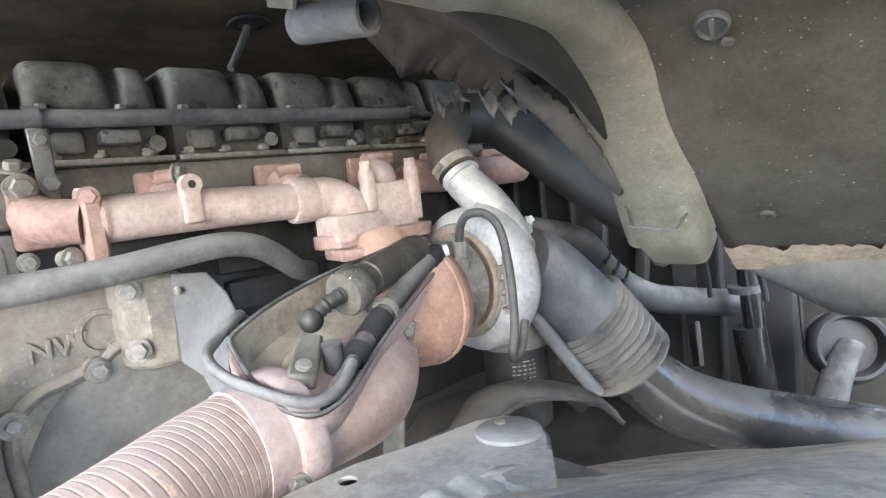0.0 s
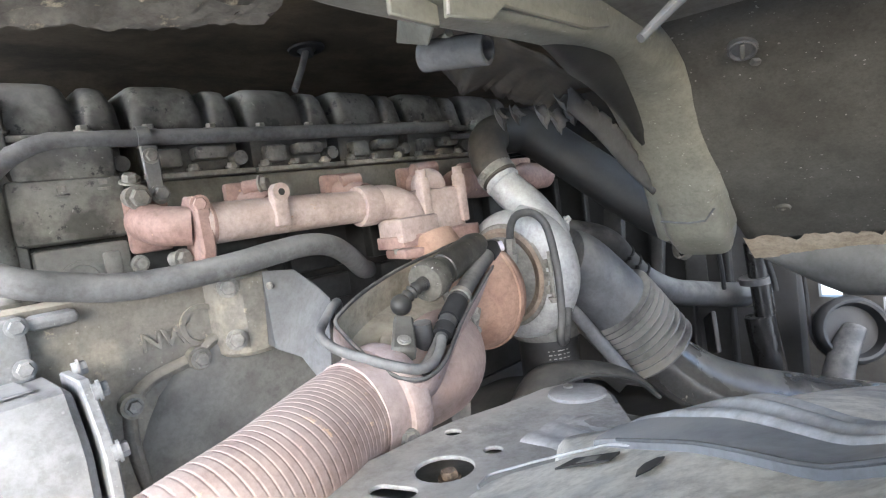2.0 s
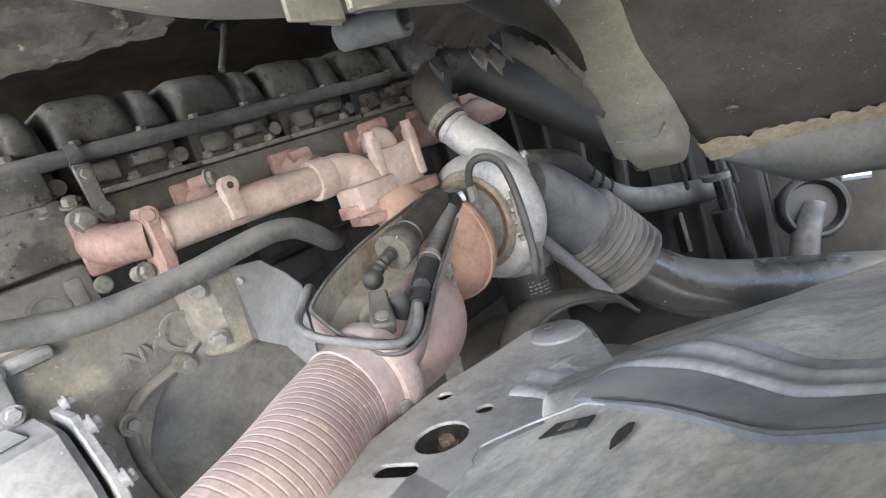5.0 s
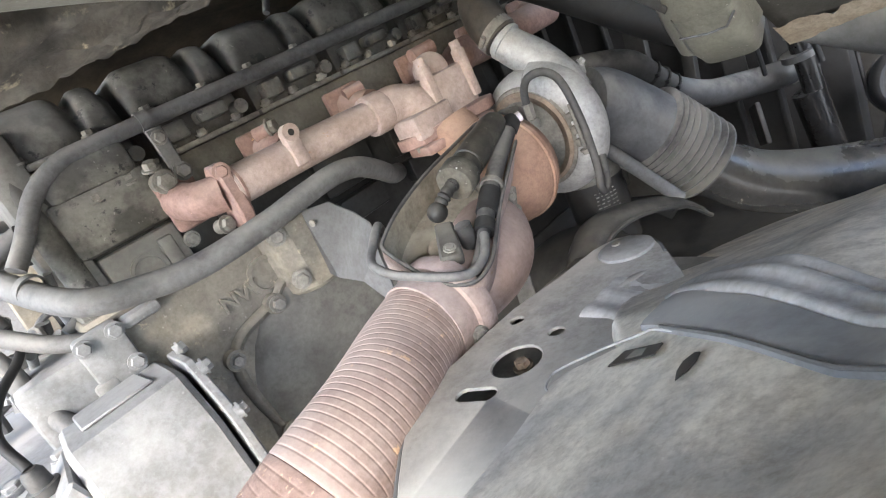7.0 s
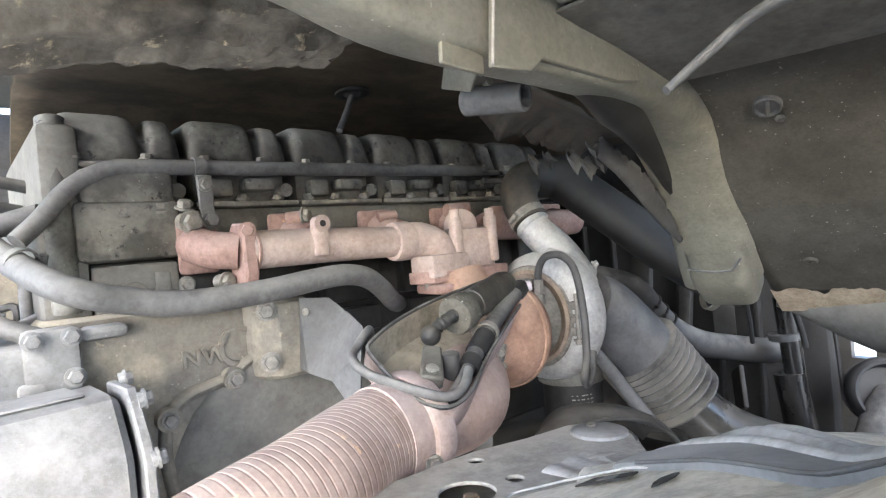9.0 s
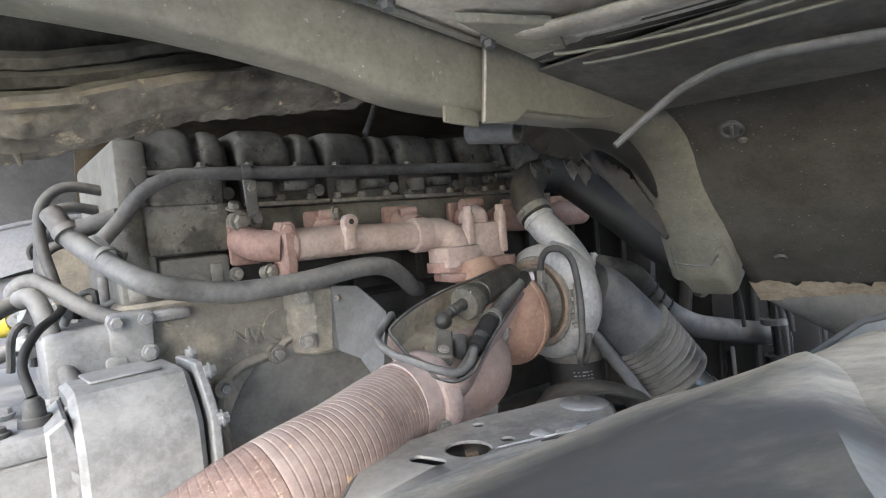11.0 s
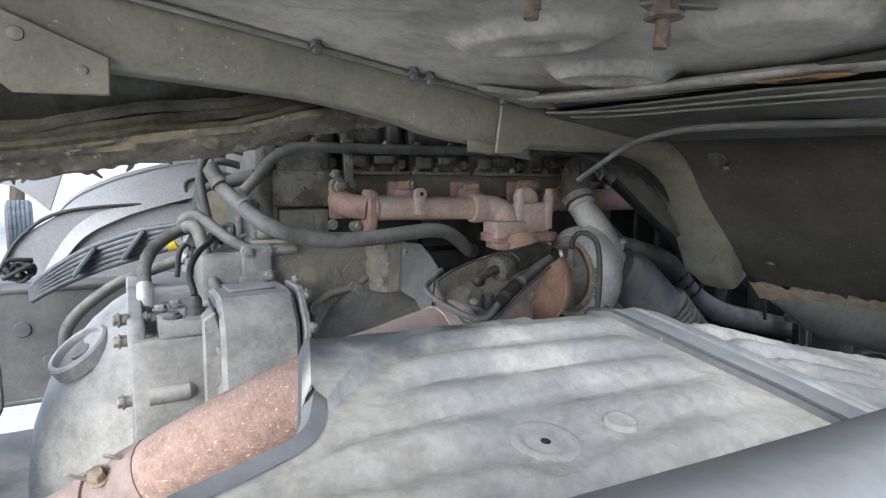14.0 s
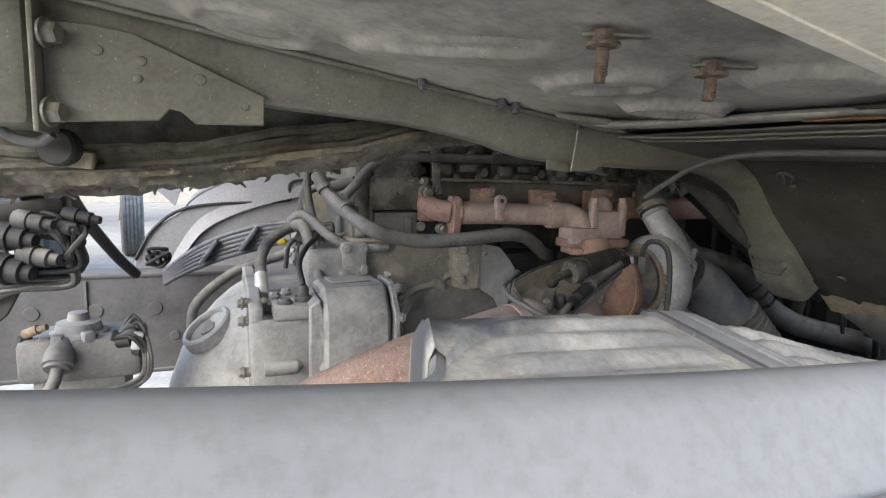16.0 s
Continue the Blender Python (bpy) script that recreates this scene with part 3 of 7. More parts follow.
ch = hose("coolant_hose", [(-0.15, 0.90, 1.385), (-0.125, 0.86, 1.335), (-0.075, 0.72, 1.278), (0.0, 0.715, 1.252), (0.06, 0.712, 1.243), (0.153, 0.712, 1.245), (0.23, 0.715, 1.252), (0.286, 0.72, 1.254), (0.33, 0.73, 1.245), (0.375, 0.755, 1.222), (0.42, 0.79, 1.195), (0.46, 0.83, 1.185)], 0.0162, M_PIPE, "dusty dark grey rubber coolant hose curving across the engine", "hose")
clamp_ring(ch, (-0.10, 0.79, 1.308), (0.3, -0.85, -0.4), 0.0172, 0.010, M_PIPE)
clamp_ring(ch, (-0.135, 0.875, 1.353), (0.3, -0.5, -0.7), 0.0172, 0.012, M_PIPE)


def exhaust_manifold():
    t = thing("exhaust_manifold", "pinkish rust oxidised cast exhaust manifold", "exhaust manifold")
    bm = bmesh.new()
    sweep(bm, spline([(0.112, 0.85, 1.318), (0.110, 0.82, 1.315), (0.118, 0.792, 1.308), (0.15, 0.776, 1.303)], 8), 0.0265, 22)
    part("port_elbow", bm, M_PINKRED, t)
    bm = bmesh.new()
    box(bm, (0.116, 0.842, 1.318), (0.058, 0.016, 0.085), 0.008)
    part("port_flange", bm, M_PINKRED, t)
    bolt(t, (0.098, 0.835, 1.352), (0.1, -1, -0.1), 0.0125, 0.012, 0.022)
    bolt(t, (0.128, 0.80, 1.262), (0.3, -1, 0), 0.010, 0.010, 0.016)
    bm = bmesh.new()
    slab(bm, [V((0.145, y, z)) for y, z in ((0.744, 1.268), (0.746, 1.326), (0.756, 1.341), (0.785, 1.343), (0.798, 1.33), (0.80, 1.262), (0.79, 1.248), (0.755, 1.250))], (0.020, 0, 0), 0.003)
    part("pipe_flange", bm, M_PINKRED, t)
    bolt(t, (0.153, 0.748, 1.330), (-0.3, -1, 0), 0.009, 0.007, material=M_PINKRED)
    bm = bmesh.new()
    sweep(bm, spline([(0.162, 0.772, 1.303), (0.26, 0.768, 1.302), (0.34, 0.762, 1.300), (0.415, 0.756, 1.298)], 5), lambda s: 0.0285 - 0.003 * s, 28)
    part("tube", bm, M_PINK, t)
    bm = bmesh.new()
    sweep(bm, [V((0.166, 0.772, 1.303)), V((0.170, 0.772, 1.303))], 0.0315, 28)
    part("bead", bm, M_PINKRED, t)
    bm = bmesh.new()
    box(bm, (0.263, 0.745, 1.310), (0.024, 0.020, 0.050), 0.005)
    cyl(bm, (0.263, 0.748, 1.334), (0.263, 0.732, 1.334), 0.013, seg=20)
    part("lug", bm, M_PINK, t)
    bm = bmesh.new()
    cyl(bm, (0.263, 0.735, 1.334), (0.263, 0.7315, 1.334), 0.005, seg=14)
    part("lug_hole", bm, M_DARK, t)
    bm = bmesh.new()
    lathe(bm, (0.405, 0.7565, 1.298), (1, -0.03, 0), [(0, 0.026), (0, 0.032), (0.006, 0.0335), (0.030, 0.0335), (0.036, 0.031)], 34)
    part("slip_collar", bm, M_PINK, t)
    bm = bmesh.new()
    sweep(bm, spline([(0.435, 0.755, 1.298), (0.465, 0.752, 1.297), (0.49, 0.744, 1.283), (0.50, 0.736, 1.258), (0.502, 0.732, 1.235)], 7), 0.031, 26)
    part("elbow", bm, M_PINK, t)
    bm = bmesh.new()
    box(bm, (0.482, 0.726, 1.250), (0.085, 0.062, 0.040), 0.005)
    part("elbow_foot", bm, M_PINK, t)
    # centre body
    bm = bmesh.new()
    box(bm, (0.558, 0.742, 1.270), (0.095, 0.07, 0.085), 0.008, taper=0.9)
    part("centre_body", bm, M_PINK, t)
    bm = bmesh.new()
    bmesh.ops.create_uvsphere(bm, u_segments=24, v_segments=16, radius=0.031, matrix=pose(0.556, 0.745, 1.318))
    part("round_boss", bm, M_PINK, t)
    bm = bmesh.new()
    sweep(bm, spline([(0.62, 0.77, 1.29), (0.65, 0.77, 1.312), (0.69, 0.78, 1.315), (0.75, 0.79, 1.312), (0.98, 0.80, 1.312)], 6), 0.030, 22)
    part("front_tube", bm, M_PINKRED, t)
    for x, y in ((0.515, 0.715), (0.60, 0.712)):
        bm = bmesh.new()
        box(bm, (x, y, 1.29), (0.018, 0.02, 0.085), 0.004)
        cyl(bm, (x, y, 1.33), (x, y, 1.345), 0.009, seg=12)
        part("rib", bm, M_PINK, t)
    for p, q, r in (((0.575, 0.80, 1.350), (0.625, 0.795, 1.352), 0.014), ((0.425, 0.82, 1.342), (0.458, 0.81, 1.344), 0.012), ((0.255, 0.83, 1.350), (0.275, 0.81, 1.350), 0.011)):
        bm = bmesh.new()
        cyl(bm, p, q, r, seg=18)
        part("stud_sleeve", bm, M_PINKRED, t)
    bolt(t, (0.272, 0.805, 1.352), (0.6, -0.8, 0), 0.011, 0.010)
    for i in (1, 2, 3, 4, 5):
        bm = bmesh.new()
        box(bm, (X0 + PITCH * i + 0.14, 0.845, 1.325), (0.075, 0.016, 0.07), 0.006)
        sweep(bm, spline([(X0 + PITCH * i + 0.14, 0.85, 1.325), (X0 + PITCH * i + 0.145, 0.82, 1.318), (X0 + PITCH * i + 0.15, 0.79, 1.310)], 4), 0.027, 18)
        part("port_runner", bm, M_PINKRED, t)
    # foot flange that carries the turbo
    bm = bmesh.new()
    slab(bm, [V(p) for p in ((0.430, 0.752, 1.222), (0.430, 0.722, 1.222), (0.445, 0.70, 1.222), (0.575, 0.672, 1.222), (0.605, 0.68, 1.222), (0.605, 0.755, 1.222))], (0, 0, 0.020), 0.002)
    part("foot_flange", bm, M_PINKRED, t)
    bolt(t, (0.448, 0.722, 1.222), (0, 0, -1), 0.007, 0.010)
    bolt(t, (0.512, 0.712, 1.243), (0, 0, 1), 0.007, 0.008, material=M_PINKRED)
    return t


exhaust_manifold()


def turbocharger():
    t = thing("turbocharger", "turbocharger with rusty turbine housing and grey cast aluminium compressor", "turbocharger")
    C = V((0.0, 0.645, 1.143))
    # inlet neck under the manifold flange
    bm = bmesh.new()
    sweep(bm, spline([(0.515, 0.712, 1.224), (0.515, 0.695, 1.200), (0.515, 0.668, 1.172), (0.52, 0.64, 1.15)], 6), lambda s: 0.050 - 0.004 * s, 26, squash=0.8)
    part("inlet_neck", bm, M_RUST, t)
    bm = bmesh.new()
    box(bm, (0.515, 0.712, 1.212), (0.145, 0.07, 0.016), 0.004, rot=(0, 0, -10))
    part("inlet_flange", bm, M_PINKRED, t)
    # turbine housing: drum with rounded shoulders
    bm = bmesh.new()
    lathe(bm, C + V((0.425, -0.030, -0.008)), (1, 0.05, 0), [(0, 0.045), (0.004, 0.058), (0.018, 0.064), (0.03, 0.070), (0.045, 0.081), (0.062, 0.087), (0.090, 0.088), (0.110, 0.080), (0.120, 0.062), (0.124, 0.048)], 56)
    part("turbine_housing", bm, M_RUST, t)
    bm = bmesh.new()
    lathe(bm, C + V((0.505, -0.026, -0.008)), (1, 0.05, 0), [(0, 0.087), (0.001, 0.0905), (0.008, 0.0905), (0.009, 0.087)], 56, cap=False)
    part("turbine_seam", bm, M_RUST, t)
    # bearing housing
    bm = bmesh.new()
    lathe(bm, C + V((0.54, 0, 0)), (1, 0, 0), [(0, 0.055), (0.006, 0.062), (0.012, 0.062), (0.016, 0.045), (0.05, 0.040), (0.062, 0.05), (0.07, 0.07)], 40)
    box(bm, (0.575, 0.645, 1.19), (0.04, 0.04, 0.045), 0.006)
    box(bm, (0.575, 0.605, 1.10), (0.03, 0.03, 0.05), 0.006)
    part("bearing_housing", bm, M_STEEL, t)
    # backplate, dish and rim
    bm = bmesh.new()
    lathe(bm, C + V((0.605, 0, 0)), (1, 0, 0), [(0.022, 0.028), (0.020, 0.055), (0.012, 0.068), (0.006, 0.078), (0.008, 0.084), (0.014, 0.087), (0.022, 0.087)], 56)
    part("backplate", bm, mat("backplate_tan", (0.33, 0.27, 0.22), (0.24, 0.19, 0.15), rough=0.7, scale=25), t)
    # v-band round the rim
    bm = bmesh.new()
    lathe(bm, C + V((0.622, 0, 0)), (1, 0, 0), [(-0.008, 0.084), (-0.007, 0.090), (-0.003, 0.092), (0.003, 0.090), (0.004, 0.084)], 56, cap=False)
    band = part("clamp_band", bm, M_STEEL, t, "bright steel v-band clamp")
    bm = bmesh.new()
    for dz in (-0.022, 0.0, 0.022):
        box(bm, C + V((0.616, -0.094, dz)), (0.016, 0.010, 0.014), 0.002)
    cyl(bm, C + V((0.614, -0.100, -0.035)), C + V((0.614, -0.100, 0.042)), 0.0035, seg=10)
    bolt_bm(bm, C + V((0.614, -0.100, -0.035)), (0, 0, -1), 0.007, 0.008)
    part("clamp_screw", bm, M_STEEL, band)
    # compressor scroll: a ring whose section swells towards the outlet
    bm = bmesh.new()
    n, seg = 60, 20
    rings = []
    for i in range(n + 1):
        a = radians(75) - 2 * math.pi * i / n * 0.985
        f = i / n
        minor = 0.032 + 0.006 * (1 - f)
        major = 0.082 + 0.006 * (1 - f)
        c = C + V((0.652, -math.cos(a) * major, math.sin(a) * major))
        rad = V((0, -math.cos(a), math.sin(a)))
        rings.append([bm.verts.new(c + minor * (math.cos(b) * rad + 1.0 * math.sin(b) * V((1, 0, 0)))) for b in (2 * math.pi * k / seg for k in range(seg))])
    for p, q in zip(rings, rings[1:]):
        for k in range(seg):
            bm.faces.new((p[k], p[(k + 1) % seg], q[(k + 1) % seg], q[k]))
    bm.faces.new(rings[0])
    bm.faces.new(rings[-1][::-1])
    part("compressor_scroll", bm, M_ALU, t)
    bm = bmesh.new()
    lathe(bm, C + V((0.634, 0, 0)), (1, 0, 0), [(0, 0.098), (0.004, 0.104), (0.03, 0.104), (0.045, 0.085), (0.075, 0.065), (0.105, 0.062), (0.11, 0.066), (0.118, 0.066)], 56)
    part("compressor_cover", bm, M_ALU, t)
    # tangential outlet
    bm = bmesh.new()
    sweep(bm, spline([(0.664, 0.572, 1.185), (0.672, 0.590, 1.218), (0.674, 0.622, 1.258), (0.667, 0.655, 1.292), (0.666, 0.670, 1.312)], 8), lambda s: 0.036 - 0.006 * s, 28)
    outlet = part("outlet", bm, M_ALU, t)
    bm = bmesh.new()
    lathe(bm, (0.667, 0.662, 1.302), (-0.1, 0.62, 0.77), [(0, 0.030), (0.002, 0.0335), (0.01, 0.0335), (0.012, 0.030)], 32, cap=False)
    part("outlet_bead", bm, M_ALU, outlet)
    bm = bmesh.new()
    for k in range(6):
        box(bm, (0.650 + 0.004 * k, 0.612 - 0.0055 * k, 1.268 - 0.0065 * k), (0.003, 0.002, 0.006), 0, rot=(40, 0, 40))
    part("ink_mark", bm, M_BLUE, outlet, "faint blue ink stamp of short strokes")
    # small pad and studs on the cover edge
    bm = bmesh.new()
    box(bm, (0.702, 0.572, 1.215), (0.02, 0.016, 0.02), 0.003)
    bolt_bm(bm, (0.708, 0.568, 1.225), (0.4, -0.7, 0.5), 0.006, 0.008)
    part("cover_pad", bm, M_ALU, t)
    return t


turbocharger()


def oil_feed_line():
    bm = bmesh.new()
    sweep(bm, spline([(0.562, 0.58, 1.205), (0.560, 0.572, 1.235), (0.562, 0.556, 1.252), (0.578, 0.538, 1.250), (0.590, 0.525, 1.225), (0.590, 0.515, 1.16), (0.584, 0.512, 1.09), (0.578, 0.515, 1.055), (0.59, 0.520, 1.042), (0.61, 0.525, 1.05), (0.635, 0.535, 1.085)], 8), 0.0062, 12)
    t = solo("oil_feed_line", bm, M_RUBBER, "thin bent dark steel oil line looped round the turbo", "pipe")
    bm = bmesh.new()
    cyl(bm, (0.562, 0.581, 1.19), (0.562, 0.579, 1.215), 0.009, seg=6)
    cyl(bm, (0.562, 0.582, 1.175), (0.562, 0.581, 1.19), 0.012, seg=12)
    part("union_nut", bm, M_STEEL, t)


oil_feed_line()


def outlet_elbow():
    t = thing("exhaust_elbow", "pale pink oxidised exhaust outlet elbow", "exhaust pipe")
    bm = bmesh.new()
    sweep(bm, spline([(0.455, 0.640, 1.110), (0.428, 0.620, 1.098), (0.395, 0.588, 1.084), (0.352, 0.556, 1.076), (0.310, 0.532, 1.073), (0.27, 0.521, 1.073), (0.215, 0.522, 1.073)], 8), lambda s: 0.050 + 0.014 * math.exp(-((s - 0.48) / 0.22) ** 2), 40)
    part("elbow", bm, M_PEACH, t)
    bm = bmesh.new()
    lathe(bm, (0.418, 0.606, 1.10), (0.7, 0.7, 0.2), [(0, 0.052), (0.002, 0.060), (0.014, 0.062), (0.022, 0.058), (0.024, 0.052)], 44, cap=False)
    part("v_band", bm, M_PINKRED, t)
    bm = bmesh.new()
    box(bm, (0.428, 0.548, 1.118), (0.012, 0.010, 0.036), 0.003, rot=(10, 20, 20))
    for dz in (-0.012, 0.008):
        bolt_bm(bm, (0.424, 0.544, 1.116 + dz), (-0.6, -0.8, 0.1), 0.005, 0.006)
    part("v_band_screw", bm, M_STEEL, t)
    # collar at the flex pipe
    bm = bmesh.new()
    lathe(bm, (0.238, 0.520, 1.0735), (-1, -0.12, 0.0), [(-0.004, 0.054), (-0.003, 0.0665), (0.002, 0.0685), (0.021, 0.0685), (0.025, 0.0665), (0.026, 0.0605), (0.040, 0.0615), (0.056, 0.0610), (0.058, 0.056)], 48)
    part("collar", bm, M_PINK, t)
    bm = bmesh.new()
    box(bm, (0.214, 0.462, 1.050), (0.022, 0.014, 0.018), 0.003)
    bolt_bm(bm, (0.214, 0.457, 1.05), (-0.3, -1, 0), 0.008, 0.007)
    part("collar_bolt", bm, M_STEEL, t)
    return t


outlet_elbow()


def flex_pipe():
    t = thing("exhaust_flex_pipe", "pinkish corrugated flexible exhaust pipe with rusty flecks", "exhaust pipe")
    path = spline([(0.195, 0.518, 1.075), (0.14, 0.497, 1.072), (0.06, 0.462, 1.066), (-0.04, 0.445, 1.052), (-0.14, 0.468, 1.008), (-0.225, 0.505, 0.958), (-0.288, 0.536, 0.912)], 170)
    length = [0.0]
    for a, b in zip(path, path[1:]):
        length.append(length[-1] + (b - a).length)
    bm = bmesh.new()
    rad = []
    for s in length:
        k = (s / 0.0084) % 1.0
        rad.append(0.0580 - 0.0005 * math.exp(-((min(k, 1 - k)) / 0.085) ** 2))
    cut = next(i for i, s in enumerate(length) if s > 0.0084 * 28)
    sweep(bm, path[:cut + 1], rad[:cut + 1], 44, cap=True)
    part("corrugated_hose", bm, M_FLEX, t, angle=75)
    bm = bmesh.new()
    sweep(bm, path[cut:], rad[cut:], 44, cap=True)
    part("rusty_hose_section", bm, M_FLEXRUST, t, "browner corrugated section with pale flecks", angle=75)
    bm = bmesh.new()
    sweep(bm, spline([(-0.27, 0.527, 0.925), (-0.33, 0.560, 0.883), (-0.40, 0.600, 0.836), (-0.60, 0.715, 0.70)], 8), 0.055, 34)
    part("tail_pipe", bm, M_TAIL, t)
    bm = bmesh.new()
    lathe(bm, (-0.282, 0.533, 0.916), (-0.76, 0.43, -0.48), [(0, 0.056), (0.001, 0.060), (0.045, 0.060), (0.047, 0.055)], 40, cap=False)
    part("end_sleeve", bm, M_TAIL, t)
    bm = bmesh.new()
    lathe(bm, (-0.352, 0.573, 0.868), (-0.76, 0.43, -0.48), [(0, 0.056), (0.001, 0.060), (0.024, 0.060), (0.025, 0.056)], 40, cap=False)
    band = part("clamp_band", bm, M_TAIL, t)
    for dx, dz in ((-0.020, 0.0), (0.030, 0.018)):
        bm = bmesh.new()
        box(bm, (-0.362 + dx, 0.540, 0.930 + dz), (0.050, 0.022, 0.004), 0.001, rot=(-25, 32, 12))
        part("clamp_ear", bm, M_STEEL, band)
    bm = bmesh.new()
    bolt_bm(bm, (-0.362, 0.535, 0.928), (-0.25, -0.5, 0.7), 0.013, 0.013, 0.006)
    part("clamp_bolt", bm, M_RUSTBOLT, band)
    return t


flex_pipe()


def actuator_tray():
    t = thing("actuator_tray", "dark dusty pear shaped metal tray holding an actuator", "bracket")
    flat = [(0.214, 0.566), (0.224, 0.578), (0.275, 0.598), (0.35, 0.614), (0.43, 0.621), (0.495, 0.624), (0.530, 0.612), (0.528, 0.580), (0.492, 0.557), (0.438, 0.534), (0.358, 0.499), (0.310, 0.474), (0.272, 0.456), (0.242, 0.452), (0.222, 0.464), (0.211, 0.492), (0.211, 0.535)]
    def on_plane(x, y):
        return V((x, y, 1.167 + (0.09 * (x - 0.222) + 0.46 * (y - 0.574)) / 0.88))
    loop = [on_plane(*p) for p in flat]
    P = spline(loop + [loop[0]], 4)[:-1]
    n_in = V((-0.09, -0.46, 0.88)).normalized()
    cen = on_plane(0.335, 0.537)
    def row(k, d):
        return [cen + (p - cen) * k - n_in * d for p in P]
    def skin(levels, cap):
        bm = bmesh.new()
        rings = [[bm.verts.new(p) for p in row(k, d)] for k, d in levels]
        m = len(P)
        for a, b in zip(rings, rings[1:]):
            for k in range(m):
                bm.faces.new((a[k], a[(k + 1) % m], b[(k + 1) % m], b[k]))
        if cap:
            bm.faces.new(rings[-1])
        return bm
    tan = mat("tray_dusty_tan", (0.33, 0.30, 0.245), (0.17, 0.152, 0.125), rough=0.85, dust=(0.48, 0.44, 0.36), dust_amount=0.8, scale=16)
    part("pan", skin(((0.985, -0.002), (0.965, 0.002), (0.94, 0.012), (0.90, 0.030), (0.84, 0.038), (0.5, 0.040)), True), tan, t)
    part("side_wall", skin(((0.90, 0.045), (1.0, 0.034), (1.015, 0.016), (1.012, 0.001)), False), M_PINK, t, "pale pink oxidised outer wall")
    bm = bmesh.new()
    ring = row(0.998, -0.002)
    sweep(bm, ring + [ring[0]], 0.0026, 8, cap=False)
    part("rim", bm, M_RUBBER, t)
    bm = bmesh.new()
    lathe(bm, cen + V((-0.055, -0.03, 0.0)) - n_in * 0.039, n_in, [(0, 0.036), (0.004, 0.034), (0.005, 0.026), (0.003, 0.022)], 28)
    part("pressed_boss", bm, tan, t)
    bm = bmesh.new()
    slab(bm, [V(p) for p in ((0.213, 0.545, 1.140), (0.203, 0.52, 1.128), (0.205, 0.50, 1.116), (0.214, 0.486, 1.108), (0.222, 0.49, 1.085), (0.212, 0.52, 1.09), (0.206, 0.55, 1.10))], (-0.003, -0.001, 0), 0.001)
    part("tab", bm, M_PINKRED, t, "pink oxidised fixing tab")
    return t


actuator_tray()


def actuator():
    t = thing("actuator", "black dusty cylindrical actuator with collar and lever", "actuator")
    bm = bmesh.new()
    a, b = V((0.345, 0.540, 1.192)), V((0.492, 0.580, 1.220))
    d = b - a
    lathe(bm, a, d, [(0.0, 0.010), (0.001, 0.0205), (0.035, 0.0205), (0.036, 0.0225), (0.13, 0.0215), (0.146, 0.018), (0.149, 0.006)], 30)
    part("canister", bm, mat("actuator_black", (0.015, 0.015, 0.015), (0.07, 0.066, 0.058), rough=0.38, dust=(0.25, 0.23, 0.19), dust_amount=0.25, scale=30, spots=(0.38, 0.35, 0.29), spot_at=0.66, soft=0.04), t)
    bm = bmesh.new()
    lathe(bm, a - d.normalized() * 0.012, d, [(0, 0.010), (0.001, 0.0245), (0.004, 0.0265), (0.026, 0.0265), (0.030, 0.024)], 34)
    part("end_collar", bm, mat("collar_alloy", (0.135, 0.128, 0.11), (0.09, 0.085, 0.072), rough=0.6, metal=0.1, spots=(0.6, 0.6, 0.58), spot_at=0.62, scale=40), t)
    bm = bmesh.new()
    sweep(bm, spline([a - d.normalized() * 0.008, V((0.326, 0.535, 1.190)), V((0.310, 0.536, 1.184)), V((0.296, 0.538, 1.176))], 5), lambda s: 0.0085 + 0.0012 * math.sin(40 * s), 14)
    part("push_rod", bm, M_DARK, t)
    bm = bmesh.new()
    bmesh.ops.create_uvsphere(bm, u_segments=18, v_segments=12, radius=0.0135, matrix=pose(0.292, 0.538, 1.172))
    part("ball_joint", bm, M_DARK, t)
    lever = mat("lever_grey", (0.10, 0.096, 0.086), (0.065, 0.062, 0.056), rough=0.6, dust=(0.26, 0.25, 0.22), dust_amount=0.5)
    bm = bmesh.new()
    p, q = V((0.286, 0.528, 1.162)), V((0.243, 0.482, 1.136))
    n = V((-0.09, -0.46, 0.88)).normalized()
    w = (q - p).normalized().cross(n).normalized() * 0.0145
    slab(bm, [p - w * 0.8, p + w * 0.8, q + w, q - w], n * -0.018, 0.003)
    part("lever_block", bm, lever, t)
    bolt(t, q + (p - q) * 0.22 + n * 0.0005, n, 0.006, 0.003)
    bm = bmesh.new()
    cyl(bm, (0.295, 0.508, 1.115), (0.292, 0.503, 1.152), 0.011, seg=16)
    part("pivot_stub", bm, M_RUBBER, t)
    return t


actuator()


